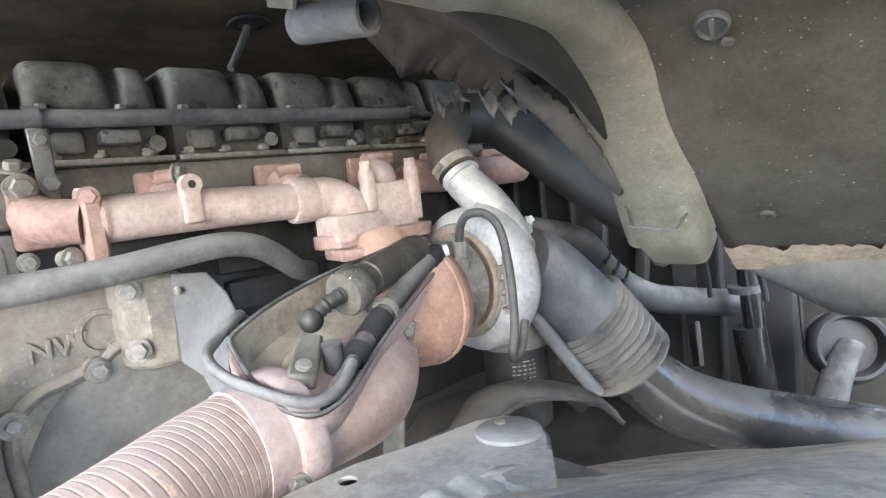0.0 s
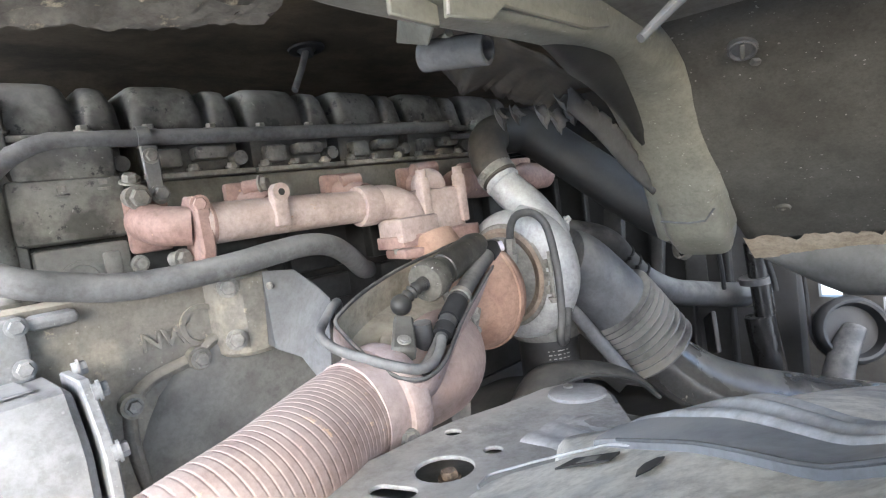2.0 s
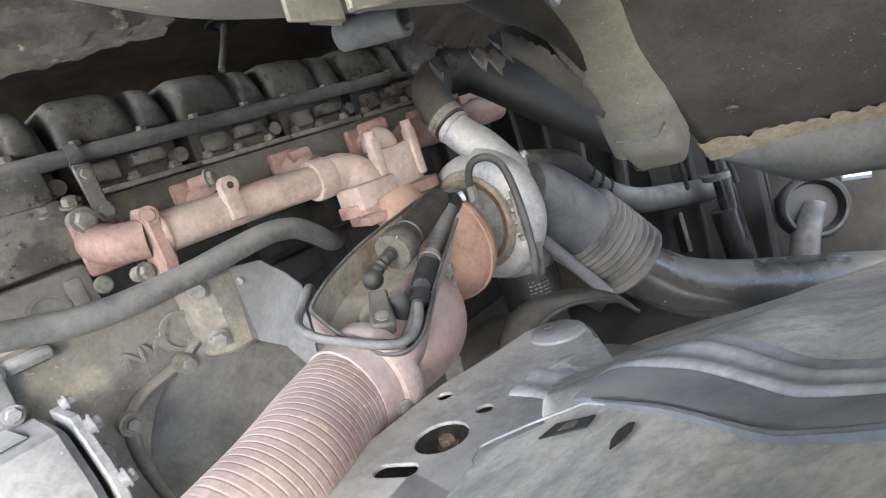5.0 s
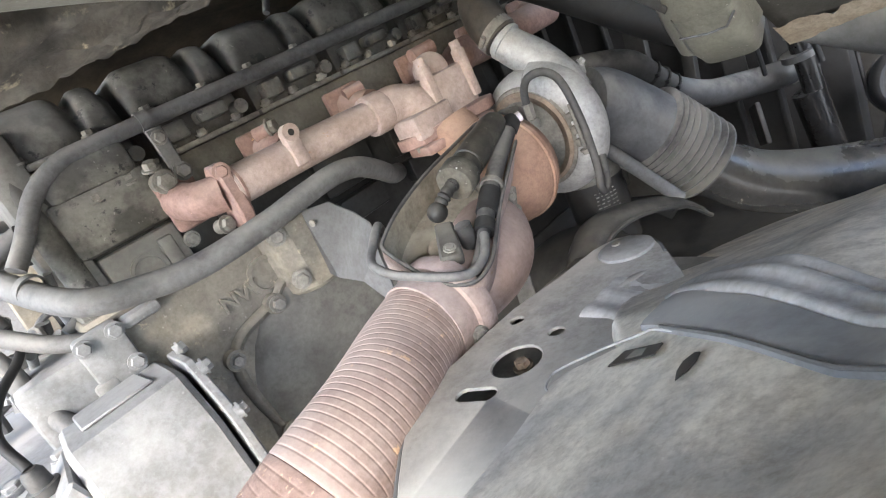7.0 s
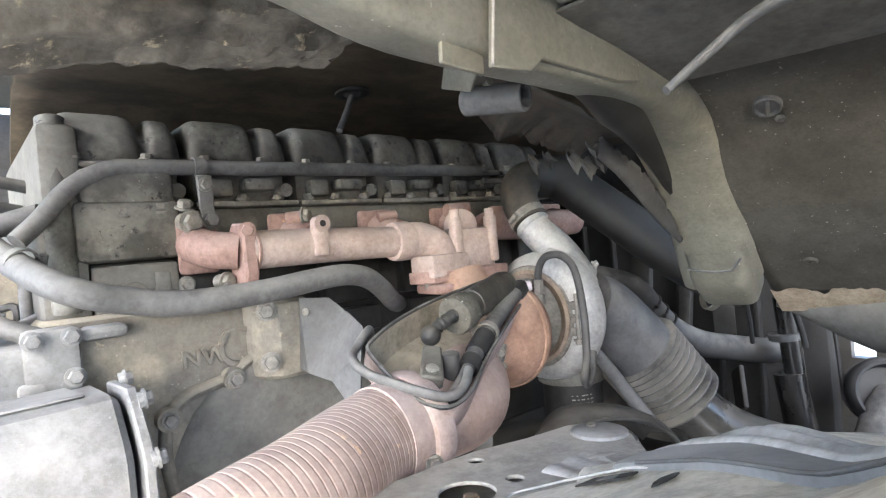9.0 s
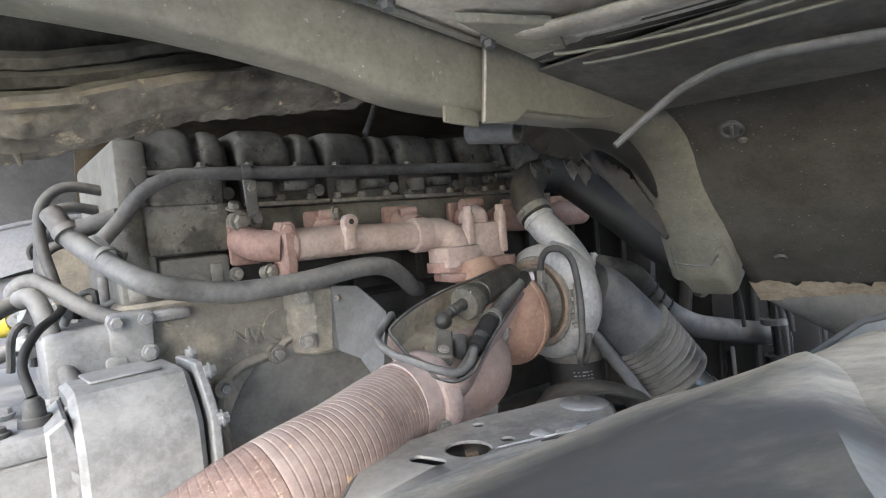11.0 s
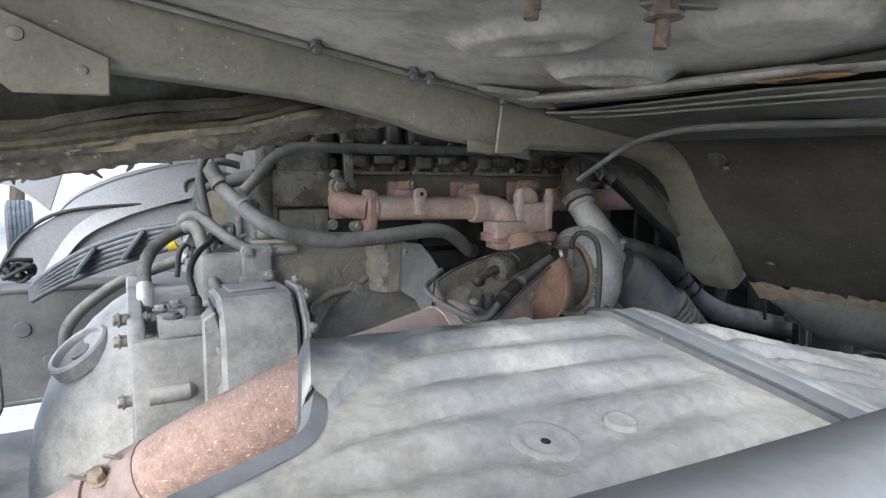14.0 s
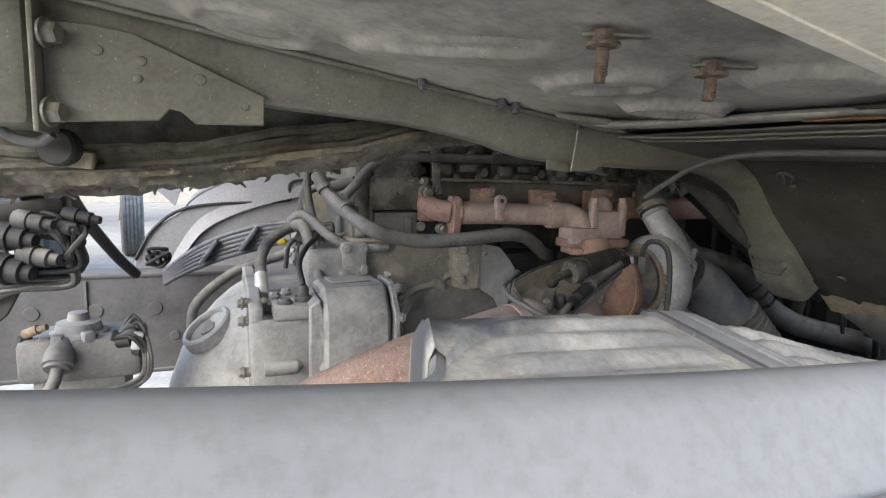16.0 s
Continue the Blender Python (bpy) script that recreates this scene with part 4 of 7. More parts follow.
def actuator_hose():
    t = thing("actuator_hose", "dark dusty rubber hose with clamped sleeve joints", "hose")
    bm = bmesh.new()
    sweep(bm, spline([(0.508, 0.570, 1.206), (0.485, 0.562, 1.200), (0.44, 0.545, 1.186), (0.39, 0.526, 1.168), (0.345, 0.508, 1.148), (0.318, 0.495, 1.136), (0.292, 0.482, 1.124), (0.268, 0.474, 1.112), (0.25, 0.472, 1.106)], 7), lambda s: 0.0118 if s < 0.62 else 0.0082, 16)
    part("hose", bm, M_RUBBER, t)
    for p, q, r in (((0.368, 0.517, 1.159), (0.335, 0.503, 1.144), 0.0142), ((0.510, 0.571, 1.207), (0.484, 0.562, 1.200), 0.0140), ((0.322, 0.497, 1.138), (0.308, 0.490, 1.131), 0.0135)):
        bm = bmesh.new()
        cyl(bm, p, q, r, seg=18)
        part("sleeve", bm, M_BLACKHOSE, t)
    clamp_ring(t, (0.378, 0.521, 1.163), (0.85, 0.35, 0.35), 0.0130, 0.008)
    bm = bmesh.new()
    cyl(bm, (0.510, 0.566, 1.208), (0.520, 0.560, 1.210), 0.008, seg=14)
    part("end_tip", bm, mat("pale_plug", (0.6, 0.58, 0.66), rough=0.4), t, "pale lilac plastic plug")
    return t


actuator_hose()

hose("breather_line", [(0.256, 0.622, 1.130), (0.250, 0.612, 1.178), (0.235, 0.598, 1.182), (0.211, 0.584, 1.170), (0.189, 0.562, 1.160), (0.190, 0.535, 1.146), (0.202, 0.498, 1.135), (0.221, 0.462, 1.124), (0.240, 0.454, 1.118), (0.264, 0.458, 1.119), (0.284, 0.468, 1.127), (0.300, 0.482, 1.132)], 0.0058, M_PIPE, "thin dark bent steel tube round the tray", "pipe")


def charge_hose():
    t = thing("charge_air_hose", "thick black rubber charge air hose from the compressor", "hose")
    bm = bmesh.new()
    sweep(bm, spline([(0.664, 0.668, 1.312), (0.668, 0.690, 1.345), (0.690, 0.712, 1.380), (0.730, 0.725, 1.400), (0.775, 0.722, 1.402)], 8), lambda s: 0.034 + 0.004 * s, 28)
    part("elbow", bm, M_ELBOW, t, "dusty dark brown rubber elbow")
    bm = bmesh.new()
    sweep(bm, spline([(0.748, 0.724, 1.408), (0.80, 0.690, 1.395), (0.852, 0.600, 1.308), (0.903, 0.524, 1.228), (0.943, 0.468, 1.182), (0.985, 0.42, 1.155)], 8), 0.044, 28)
    part("long_hose", bm, M_BLACKHOSE, t)
    clamp_ring(t, (0.665, 0.676, 1.322), (0, 0.6, 0.8), 0.0335, 0.016)
    bm = bmesh.new()
    lathe(bm, (0.940, 0.468, 1.155), (0.7, -0.6, -0.35), [(0, 0.039), (0.001, 0.042), (0.012, 0.042), (0.013, 0.039)], 30, cap=False)
    part("end_band", bm, M_STEEL, t)
    return t


charge_hose()


def intake_duct():
    t = thing("intake_duct", "dusty grey plastic air intake duct with ribbed bellows", "air duct")
    bm = bmesh.new()
    sweep(bm, spline([(0.735, 0.61, 1.150), (0.77, 0.60, 1.130), (0.81, 0.588, 1.087), (0.842, 0.575, 1.045)], 8), lambda s: 0.062 + 0.010 * s, 34)
    part("upper_pipe", bm, M_DUCTGREY, t)
    path = spline([(0.838, 0.578, 1.050), (0.862, 0.567, 1.018), (0.89, 0.553, 0.978), (0.918, 0.535, 0.932)], 120)
    bm = bmesh.new()
    sweep(bm, path, [0.066 + 0.020 * min(1.0, max(0.0, (1 - abs(2 * ((9.0 * i / (len(path) - 1)) % 1.0) - 1) - 0.48) / 0.34)) for i in range(len(path))], 48)
    part("bellows", bm, M_BELLOW, t, "black ribbed rubber bellows", angle=32)
    bm = bmesh.new()
    sweep(bm, spline([(0.905, 0.545, 0.955), (0.932, 0.525, 0.912), (0.978, 0.475, 0.852), (1.05, 0.405, 0.806), (1.14, 0.32, 0.768), (1.23, 0.23, 0.733), (1.33, 0.13, 0.69)], 8), lambda s: 0.068 + 0.014 * s, 34, squash=0.85)
    part("lower_duct", bm, M_GLOSS, t, "glossy black plastic lower duct")
    return t


intake_duct()

bm = bmesh.new()
cyl(bm, (0.728, 0.615, 1.085), (0.80, 0.53, 0.915), 0.0125, seg=18)
cyl(bm, (0.722, 0.622, 1.10), (0.728, 0.615, 1.085), 0.017, seg=18)
solo("oil_drain_rod", bm, M_PLATE, "straight dusty grey metal drain pipe beside the filter", "pipe")


def oil_filter():
    t = thing("oil_filter", "black dusty spin-on oil filter with faded grey print", "oil filter")
    bm = bmesh.new()
    lathe(bm, (0.815, 0.72, 0.82), (0, 0, 1), [(0, 0.058), (0.006, 0.062), (0.15, 0.062), (0.158, 0.064), (0.166, 0.064), (0.168, 0.055), (0.176, 0.05)], 44)
    part("canister", bm, M_BLACKHOSE, t)
    bm = bmesh.new()
    rnd = random.Random(4)
    for zz in (0.957, 0.949, 0.941, 0.933, 0.925, 0.917):
        for k in range(5):
            a = radians(215 + 9 * k + rnd.random() * 3)
            c = V((0.815 + 0.0625 * math.cos(a), 0.72 + 0.0625 * math.sin(a), zz))
            box(bm, c, (0.0012, 0.003 + 0.005 * rnd.random(), 0.0016 + 0.0008 * rnd.random()), 0, rot=(0, 0, math.degrees(a)))
    part("print", bm, M_INK, t, "faded grey lines of print", smooth=False)
    bm = bmesh.new()
    lathe(bm, (0.815, 0.72, 0.975), (0, 0, 1), [(0, 0.05), (0.004, 0.07), (0.05, 0.075), (0.12, 0.06)], 32)
    part("filter_head", bm, M_ENGINE, t)
    return t


oil_filter()


def clutter_front():
    hh = hose("heater_hose", [(0.80, 0.74, 1.20), (0.86, 0.68, 1.185), (0.93, 0.63, 1.155), (0.98, 0.615, 1.10), (1.03, 0.60, 1.052), (1.10, 0.575, 1.012), (1.20, 0.545, 0.985), (1.30, 0.50, 0.962), (1.335, 0.485, 0.965)], 0.030, M_RUBBER, "dusty dark grey rubber heater hose with cable ties", "hose")
    clamp_ring(hh, (0.83, 0.715, 1.195), (0.6, -0.6, -0.1), 0.031, 0.014)
    clamp_ring(hh, (1.315, 0.493, 0.963), (0.9, -0.4, 0.0), 0.031, 0.014)
    bm = bmesh.new()
    for x, y, z in ((0.965, 0.618, 1.118), (0.985, 0.613, 1.096), (1.005, 0.607, 1.074)):
        lathe(bm, (x, y, z), (0.6, -0.2, -0.75), [(0, 0.030), (0.001, 0.033), (0.005, 0.033), (0.006, 0.030)], 24, cap=False)
        box(bm, (x - 0.012, y - 0.03, z - 0.004), (0.01, 0.008, 0.008), 0.001)
    solo("cable_tie", bm, M_BLACKHOSE, "black nylon ties round the heater hose", "cable tie")
    hose("bypass_hose", [(0.83, 0.78, 1.24), (0.86, 0.72, 1.18), (0.90, 0.69, 1.15), (0.95, 0.69, 1.12), (1.0, 0.70, 1.05)], 0.034, M_RUBBER, "short dusty rubber bypass hose behind the turbo", "hose")
    # dark radiator cowl and brackets
    t = thing("radiator_cowl", "black dusty radiator cowl with ribs and brackets", "radiator")
    bm = bmesh.new()
    box(bm, (1.42, 0.95, 1.02), (0.06, 1.1, 0.75), 0.01)
    part("cowl", bm, M_BLACKHOSE, t)
    for i in range(7):
        bm = bmesh.new()
        box(bm, (1.385, 0.55 + 0.1 * i, 1.0), (0.03, 0.012, 0.6), 0.003)
        part("cowl_rib", bm, M_BLACKHOSE, t)
    for p, s, r in (((1.22, 0.66, 1.05), (0.02, 0.03, 0.24), (0, 14, 0)), ((1.30, 0.60, 1.04), (0.016, 0.05, 0.22), (0, -8, 20)), ((1.12, 0.72, 1.08), (0.02, 0.05, 0.26), (0, 10, 0)), ((1.16, 0.52, 0.90), (0.14, 0.01, 0.09), (0, 20, 30))):
        bm = bmesh.new()
        box(bm, p, s, 0.003, rot=r)
        part("bracket_strip", bm, M_DARK, t)
    # shock absorber and spring seat
    t = thing("cab_damper", "black glossy cab suspension damper with dusty rubber boot", "damper")
    bm = bmesh.new()
    cyl(bm, (1.235, 0.44, 1.10), (1.24, 0.42, 0.80), 0.022, seg=20)
    cyl(bm, (1.235, 0.44, 0.93), (1.24, 0.42, 0.75), 0.033, seg=20)
    part("damper_body", bm, M_OILBLACK, t)
    bm = bmesh.new()
    cyl(bm, (1.235, 0.441, 1.02), (1.236, 0.440, 1.006), 0.036, seg=22)
    part("damper_collar", bm, M_RUBBER, t)
    t = thing("anti_roll_link", "dusty grey steel link with large rubber bush", "suspension link")
    bm = bmesh.new()
    lathe(bm, (1.30, 0.285, 0.890), (-0.75, -0.55, 0.25), [(-0.05, 0.03), (-0.05, 0.062), (-0.03, 0.068), (-0.028, 0.058), (-0.012, 0.058), (-0.010, 0.070), (0.015, 0.074), (0.028, 0.070), (0.032, 0.064), (0.030, 0.058), (0.006, 0.052), (0.004, 0.005)], 34)
    part("bush", bm, M_BLACKHOSE, t)
    bm = bmesh.new()
    sweep(bm, spline([(1.295, 0.275, 0.897), (1.255, 0.285, 0.865), (1.225, 0.295, 0.815), (1.20, 0.30, 0.74)], 6), lambda s: 0.024 + 0.010 * s, 20, squash=0.7)
    part("link_arm", bm, M_RUBBER, t)
    bm = bmesh.new()
    sweep(bm, spline([(1.14, 0.40, 1.13), (1.16, 0.395, 1.08), (1.18, 0.39, 1.03), (1.185, 0.388, 1.0)], 5), 0.006, 10)
    sweep(bm, spline([(1.26, 0.36, 1.10), (1.27, 0.355, 1.0), (1.27, 0.35, 0.9)], 5), 0.004, 8)
    sweep(bm, spline([(1.08, 0.46, 1.12), (1.12, 0.47, 1.06), (1.15, 0.48, 1.01)], 5), 0.005, 8)
    solo("wiring_lead", bm, M_BLACKHOSE, "loose thin black wiring leads", "cable")
    # lower tray and drum beneath the turbo
    bm = bmesh.new()
    lathe(bm, (0.62, 0.66, 0.80), (0, 0, 1), [(0, 0.13), (0.08, 0.12), (0.12, 0.09), (0.14, 0.05), (0.145, 0.004)], 36)
    solo("starter_dome", bm, M_DARK, "black dusty domed housing low beside the block", "housing")
    bm = bmesh.new()
    arch = spline([(0.40, 0.45, 0.94), (0.43, 0.475, 0.995), (0.50, 0.50, 1.020), (0.58, 0.495, 1.015), (0.66, 0.472, 0.985), (0.70, 0.455, 0.945)], 8)
    rows = []
    for p in arch:
        rows.append([bm.verts.new(p + V(o)) for o in ((-0.01, -0.035, -0.012), (0.0, -0.02, 0.0), (0.0, 0.0, 0.004), (0.0, 0.025, 0.0), (0.006, 0.045, -0.02))])
    for a, b in zip(rows, rows[1:]):
        for k in range(4):
            bm.faces.new((a[k], a[k + 1], b[k + 1], b[k]))
    t = thing("rubber_flap", "dark dusty arched rubber flap behind the mudguard plate", "rubber flap")
    ob = part("flap", bm, M_DUCT, t)
    so = ob.modifiers.new("thickness", "SOLIDIFY")
    so.thickness = 0.004
    bm = bmesh.new()
    sweep(bm, [p + V((-0.01, -0.035, -0.012)) for p in arch], 0.0035, 8)
    part("edge_bead", bm, M_DUCT, ob)
    bm = bmesh.new()
    slab(bm, [V(p) for p in ((0.44, 0.62, 1.08), (0.46, 0.60, 1.08), (0.40, 0.56, 0.93), (0.38, 0.58, 0.93))], (0.004, 0.006, 0))
    solo("stay_strip", bm, M_RUBBER, "dark flat steel stay under the turbine", "bracket")


clutter_front()

# ---- mudguard ----
PROFILE = [(-0.60, 1.20), (-0.35, 1.247), (-0.24, 1.265), (-0.12, 1.280), (-0.07, 1.268), (0.0, 1.222), (0.05, 1.186), (0.1, 1.164), (0.17, 1.135), (0.27, 1.098), (0.34, 1.078), (0.42, 1.058), (0.6, 1.02)]
EDGE = [(-0.60, -0.56), (-0.30, -0.42), (-0.216, -0.304), (-0.193, -0.251), (-0.165, -0.238), (-0.10, -0.222), (-0.03, -0.205), (-0.01, -0.197), (0.0, -0.17), (0.05, -0.10), (0.12, -0.07), (0.2, -0.03), (0.27, -0.02)]
LIFT = [(-0.11, 0.0), (-0.06, 0.002), (-0.01, 0.010), (0.02, 0.011), (0.05, 0.009), (0.10, 0.004), (0.16, 0.0)]


def mud_z(x, y):
    ys, zs = zip(*PROFILE)
    z = float(np.interp(y, ys, zs))
    rear = 0.02 * (x - 0.1) if x < 0.0 else -0.002 + 0.25 * x
    shoulder = min(1.0, max(0.0, (0.04 - x) / 0.10))
    z += shoulder * shoulder * (3 - 2 * shoulder) * float(np.interp(y, [p[0] for p in LIFT], [p[1] for p in LIFT]))
    front = 0.05 * (x - 0.1) if x < 0.2 else 0.005 + 0.28 * (x - 0.2) + 0.1 * (x - 0.2) ** 2
    k = min(1.0, max(0.0, (y + 0.02) / 0.14))
    k = k * k * (3 - 2 * k)
    return z - rear * (1 - k) - front * k


def left_edge(y):
    return float(np.interp(y, [p[0] for p in EDGE], [p[1] for p in EDGE]))


def strap_x(y):
    return float(np.interp(y, (-0.6, -0.11, 0.03, 0.18, 0.25, 0.33), (-0.018, -0.02, 0.072, 0.158, 0.185, 0.195)))


def strap_w(y):
    return float(np.interp(y, (-0.11, 0.03, 0.25, 0.33), (0.053, 0.075, 0.125, 0.135)))


def step(v, a, b):
    k = min(1.0, max(0.0, (v - a) / (b - a)))
    return k * k * (3 - 2 * k)


def ribs(x, y):
    d = x - strap_x(y)
    k = (y + 0.146 + 0.05 * x) / 0.031
    k -= math.floor(k)
    up = step(k, 0.02, 0.30) - step(k, 0.55, 0.95)
    if d < 0:
        fade = step(-d, 0.012, 0.03) * step(x - left_edge(y), 0.03, 0.06)
    else:
        fade = step(d, strap_w(y) + 0.005, strap_w(y) + 0.03)
    return 0.0058 * (0.75 + 0.8 * noise.noise(V((x * 7, y * 9, 3)))) * up * fade * step(-y, 0.10, 0.12) * step(math.hypot(x + 0.1615, y + 0.2277), 0.013, 0.032) * step(math.hypot(x + 0.1209, y + 0.2285), 0.007, 0.022)


def mudguard():
    t = thing("mudguard", "dust covered black plastic mudguard with pressed ribs", "mudguard")
    nx, ny = 120, 170
    bm = bmesh.new()
    grid = []
    for j in range(ny + 1):
        y = -0.62 + (0.235 + 0.62) * j / ny
        row = []
        for i in range(nx + 1):
            a = left_edge(y)
            x = a + (1.15 - a) * (i / nx) ** 1.6
            yy = -0.62 + (float(np.interp(x, (-0.1, 0.0, 0.06, 0.115, 0.128, 0.152, 0.20, 0.25, 0.30, 0.45), (0.235, 0.242, 0.250, 0.264, 0.262, 0.215, 0.26, 0.295, 0.312, 0.34))) + 0.62) * j / ny
            dip = 0.0 if j < ny - 2 else -0.004 * (j - ny + 2) ** 2
            row.append(bm.verts.new((x, yy, mud_z(x, yy) + ribs(x, yy) + dip)))
        grid.append(row)
    for a, b in zip(grid, grid[1:]):
        for k in range(nx):
            bm.faces.new((a[k], a[k + 1], b[k + 1], b[k]))
    ob = part("shell", bm, M_MUD, t)
    so = ob.modifiers.new("thickness", "SOLIDIFY")
    so.thickness, so.offset = 0.004, -1
    # clean dark shoulder at the rear corner, with its skirt
    outer = spline([V((x, y, 0)) for x, y in ((-0.240, -0.168), (-0.222, -0.10), (-0.206, -0.03), (-0.197, -0.012), (-0.17, -0.006), (-0.13, -0.006), (-0.06, -0.012), (0.0, -0.016))], 6)
    inner = spline([V((x, y, 0)) for x, y in ((-0.236, -0.180), (-0.222, -0.168), (-0.200, -0.150), (-0.170, -0.134), (-0.145, -0.122), (-0.115, -0.108), (-0.055, -0.080), (0.0, -0.030))], 6)
    bm = bmesh.new()
    rows = []
    for i, (p, q) in enumerate(zip(outer, inner)):
        d = (outer[min(i + 1, len(outer) - 1)] - outer[max(i - 1, 0)]).normalized()
        off = V((-d.y, d.x, 0)) * 0.004
        row = []
        for k in range(9):
            v = q.lerp(p, k / 8)
            row.append(bm.verts.new((v.x, v.y, mud_z(v.x, v.y) + (0.0028 + 0.0035 * step(-v.y, 0.09, 0.11) if k else -0.002) + 0.002 * (k / 8) ** 3)))
        z = mud_z(p.x, p.y)
        row.append(bm.verts.new((p.x + off.x, p.y + off.y, z - 0.002)))
        row.append(bm.verts.new((p.x + off.x * 1.6, p.y + off.y * 1.6, z - 0.07)))
        rows.append(row)
    for a, b in zip(rows, rows[1:]):
        for k in range(10):
            bm.faces.new((a[k], a[k + 1], b[k + 1], b[k]))
    part("clean_shoulder", bm, M_MUD, t, "clean dark blue-grey plastic shoulder")
    # turned lip along the rear edge
    bm = bmesh.new()
    top = spline([(x, y, mud_z(x, y) + 0.003) for x, y in ((-0.236, -0.160), (-0.240, -0.170), (-0.251, -0.193), (-0.275, -0.206), (-0.304, -0.218), (-0.36, -0.25), (-0.43, -0.30), (-0.52, -0.40))], 6)
    rows = []
    n = len(top)
    for i, p in enumerate(top):
        d = (top[min(i + 1, n - 1)] - top[max(i - 1, 0)]).normalized()
        side = V((d.y, -d.x, 0)).normalized()
        inner_z = mud_z(p.x - side.x * 0.006, p.y - side.y * 0.006) + 0.0008
        rows.append([bm.verts.new(v) for v in ((p.x - side.x * 0.006, p.y - side.y * 0.006, inner_z), p, p + side * 0.004 + V((0, 0, -0.004)), p + side * 0.006 + V((0, 0, -0.07)))])
    for a, b in zip(rows, rows[1:]):
        for k in range(3):
            bm.faces.new((a[k], a[k + 1], b[k + 1], b[k]))
    part("rear_lip", bm, M_MUDDARK, t, "turned dark plastic lip")
    bm = bmesh.new()
    c = V((-0.1615, -0.2277, 0))
    c.z = mud_z(c.x, c.y) + ribs(c.x, c.y) + 0.0007
    lathe(bm, c, (0.02, -0.125, 1), [(-0.003, 0.0155), (-0.0002, 0.0145), (0.0004, 0.0125), (0.0, 0.0105), (-0.0016, 0.006), (-0.002, 0.0005)], 36)
    dish = part("drain_dish", bm, M_MUD, t, "round dished drain boss")
    bm = bmesh.new()
    lathe(bm, c + V((0, 0, -0.0012)), (0.02, -0.125, 1), [(0, 0.0024), (0.0006, 0.0022), (0.0007, 0.0001)], 18)
    part("drain_hole", bm, M_DARK, dish)
    bm = bmesh.new()
    c = V((-0.1209, -0.2285, 0))
    c.z = mud_z(c.x, c.y) + ribs(c.x, c.y) + 0.0006
    lathe(bm, c, (0.02, -0.125, 1), [(-0.003, 0.0078), (0.0012, 0.0074), (0.0016, 0.0062), (0.0008, 0.0052), (0.0008, 0.0005)], 30)
    part("round_plug", bm, M_MUD, t)
    return t


mudguard()


def strap():
    t = thing("mudguard_strap", "dark flat strap with dusty ridges lying across the mudguard", "strap")
    def band(name, y0, y1, prof, material):
        bm = bmesh.new()
        rows = []
        for j in range(100):
            y = y0 + (y1 - y0) * j / 99
            xs, w = strap_x(y), strap_w(y)
            drop = step(y, 0.19, 0.33)
            row = []
            for dx, dz in prof:
                x = xs + w * dx
                low = 1.060 - 0.05 * (x - 0.17)
                row.append(bm.verts.new((x, y, (mud_z(x, y) + dz) * (1 - drop) + (low + dz * 0.7) * drop)))
            rows.append(row)
        for a, b in zip(rows, rows[1:]):
            for k in range(len(prof) - 1):
                bm.faces.new((a[k], a[k + 1], b[k + 1], b[k]))
        return part(name, bm, material, t)
    band("dark_band", -0.60, 0.20, ((0.0, -0.004), (0.01, 0.005), (0.06, 0.006), (0.30, 0.0045), (0.44, 0.0045), (0.46, -0.002)), M_MUDDARK)
    band("ridged_band", -0.60, 0.34, ((0.40, -0.004), (0.44, 0.0035), (0.49, 0.006), (0.53, 0.0068), (0.57, 0.006), (0.62, 0.004), (0.67, 0.004), (0.72, 0.006), (0.765, 0.0068), (0.81, 0.006), (0.86, 0.004), (0.93, 0.0055), (0.99, 0.005), (1.02, -0.004)), M_STRAP)
    bm = bmesh.new()
    sweep(bm, [V((strap_x(y), y, mud_z(strap_x(y), y) + 0.0055)) for y in np.linspace(-0.58, 0.175, 60)], 0.0012, 8)
    part("edge_wire", bm, M_PLATE, t)
    return t


strap()


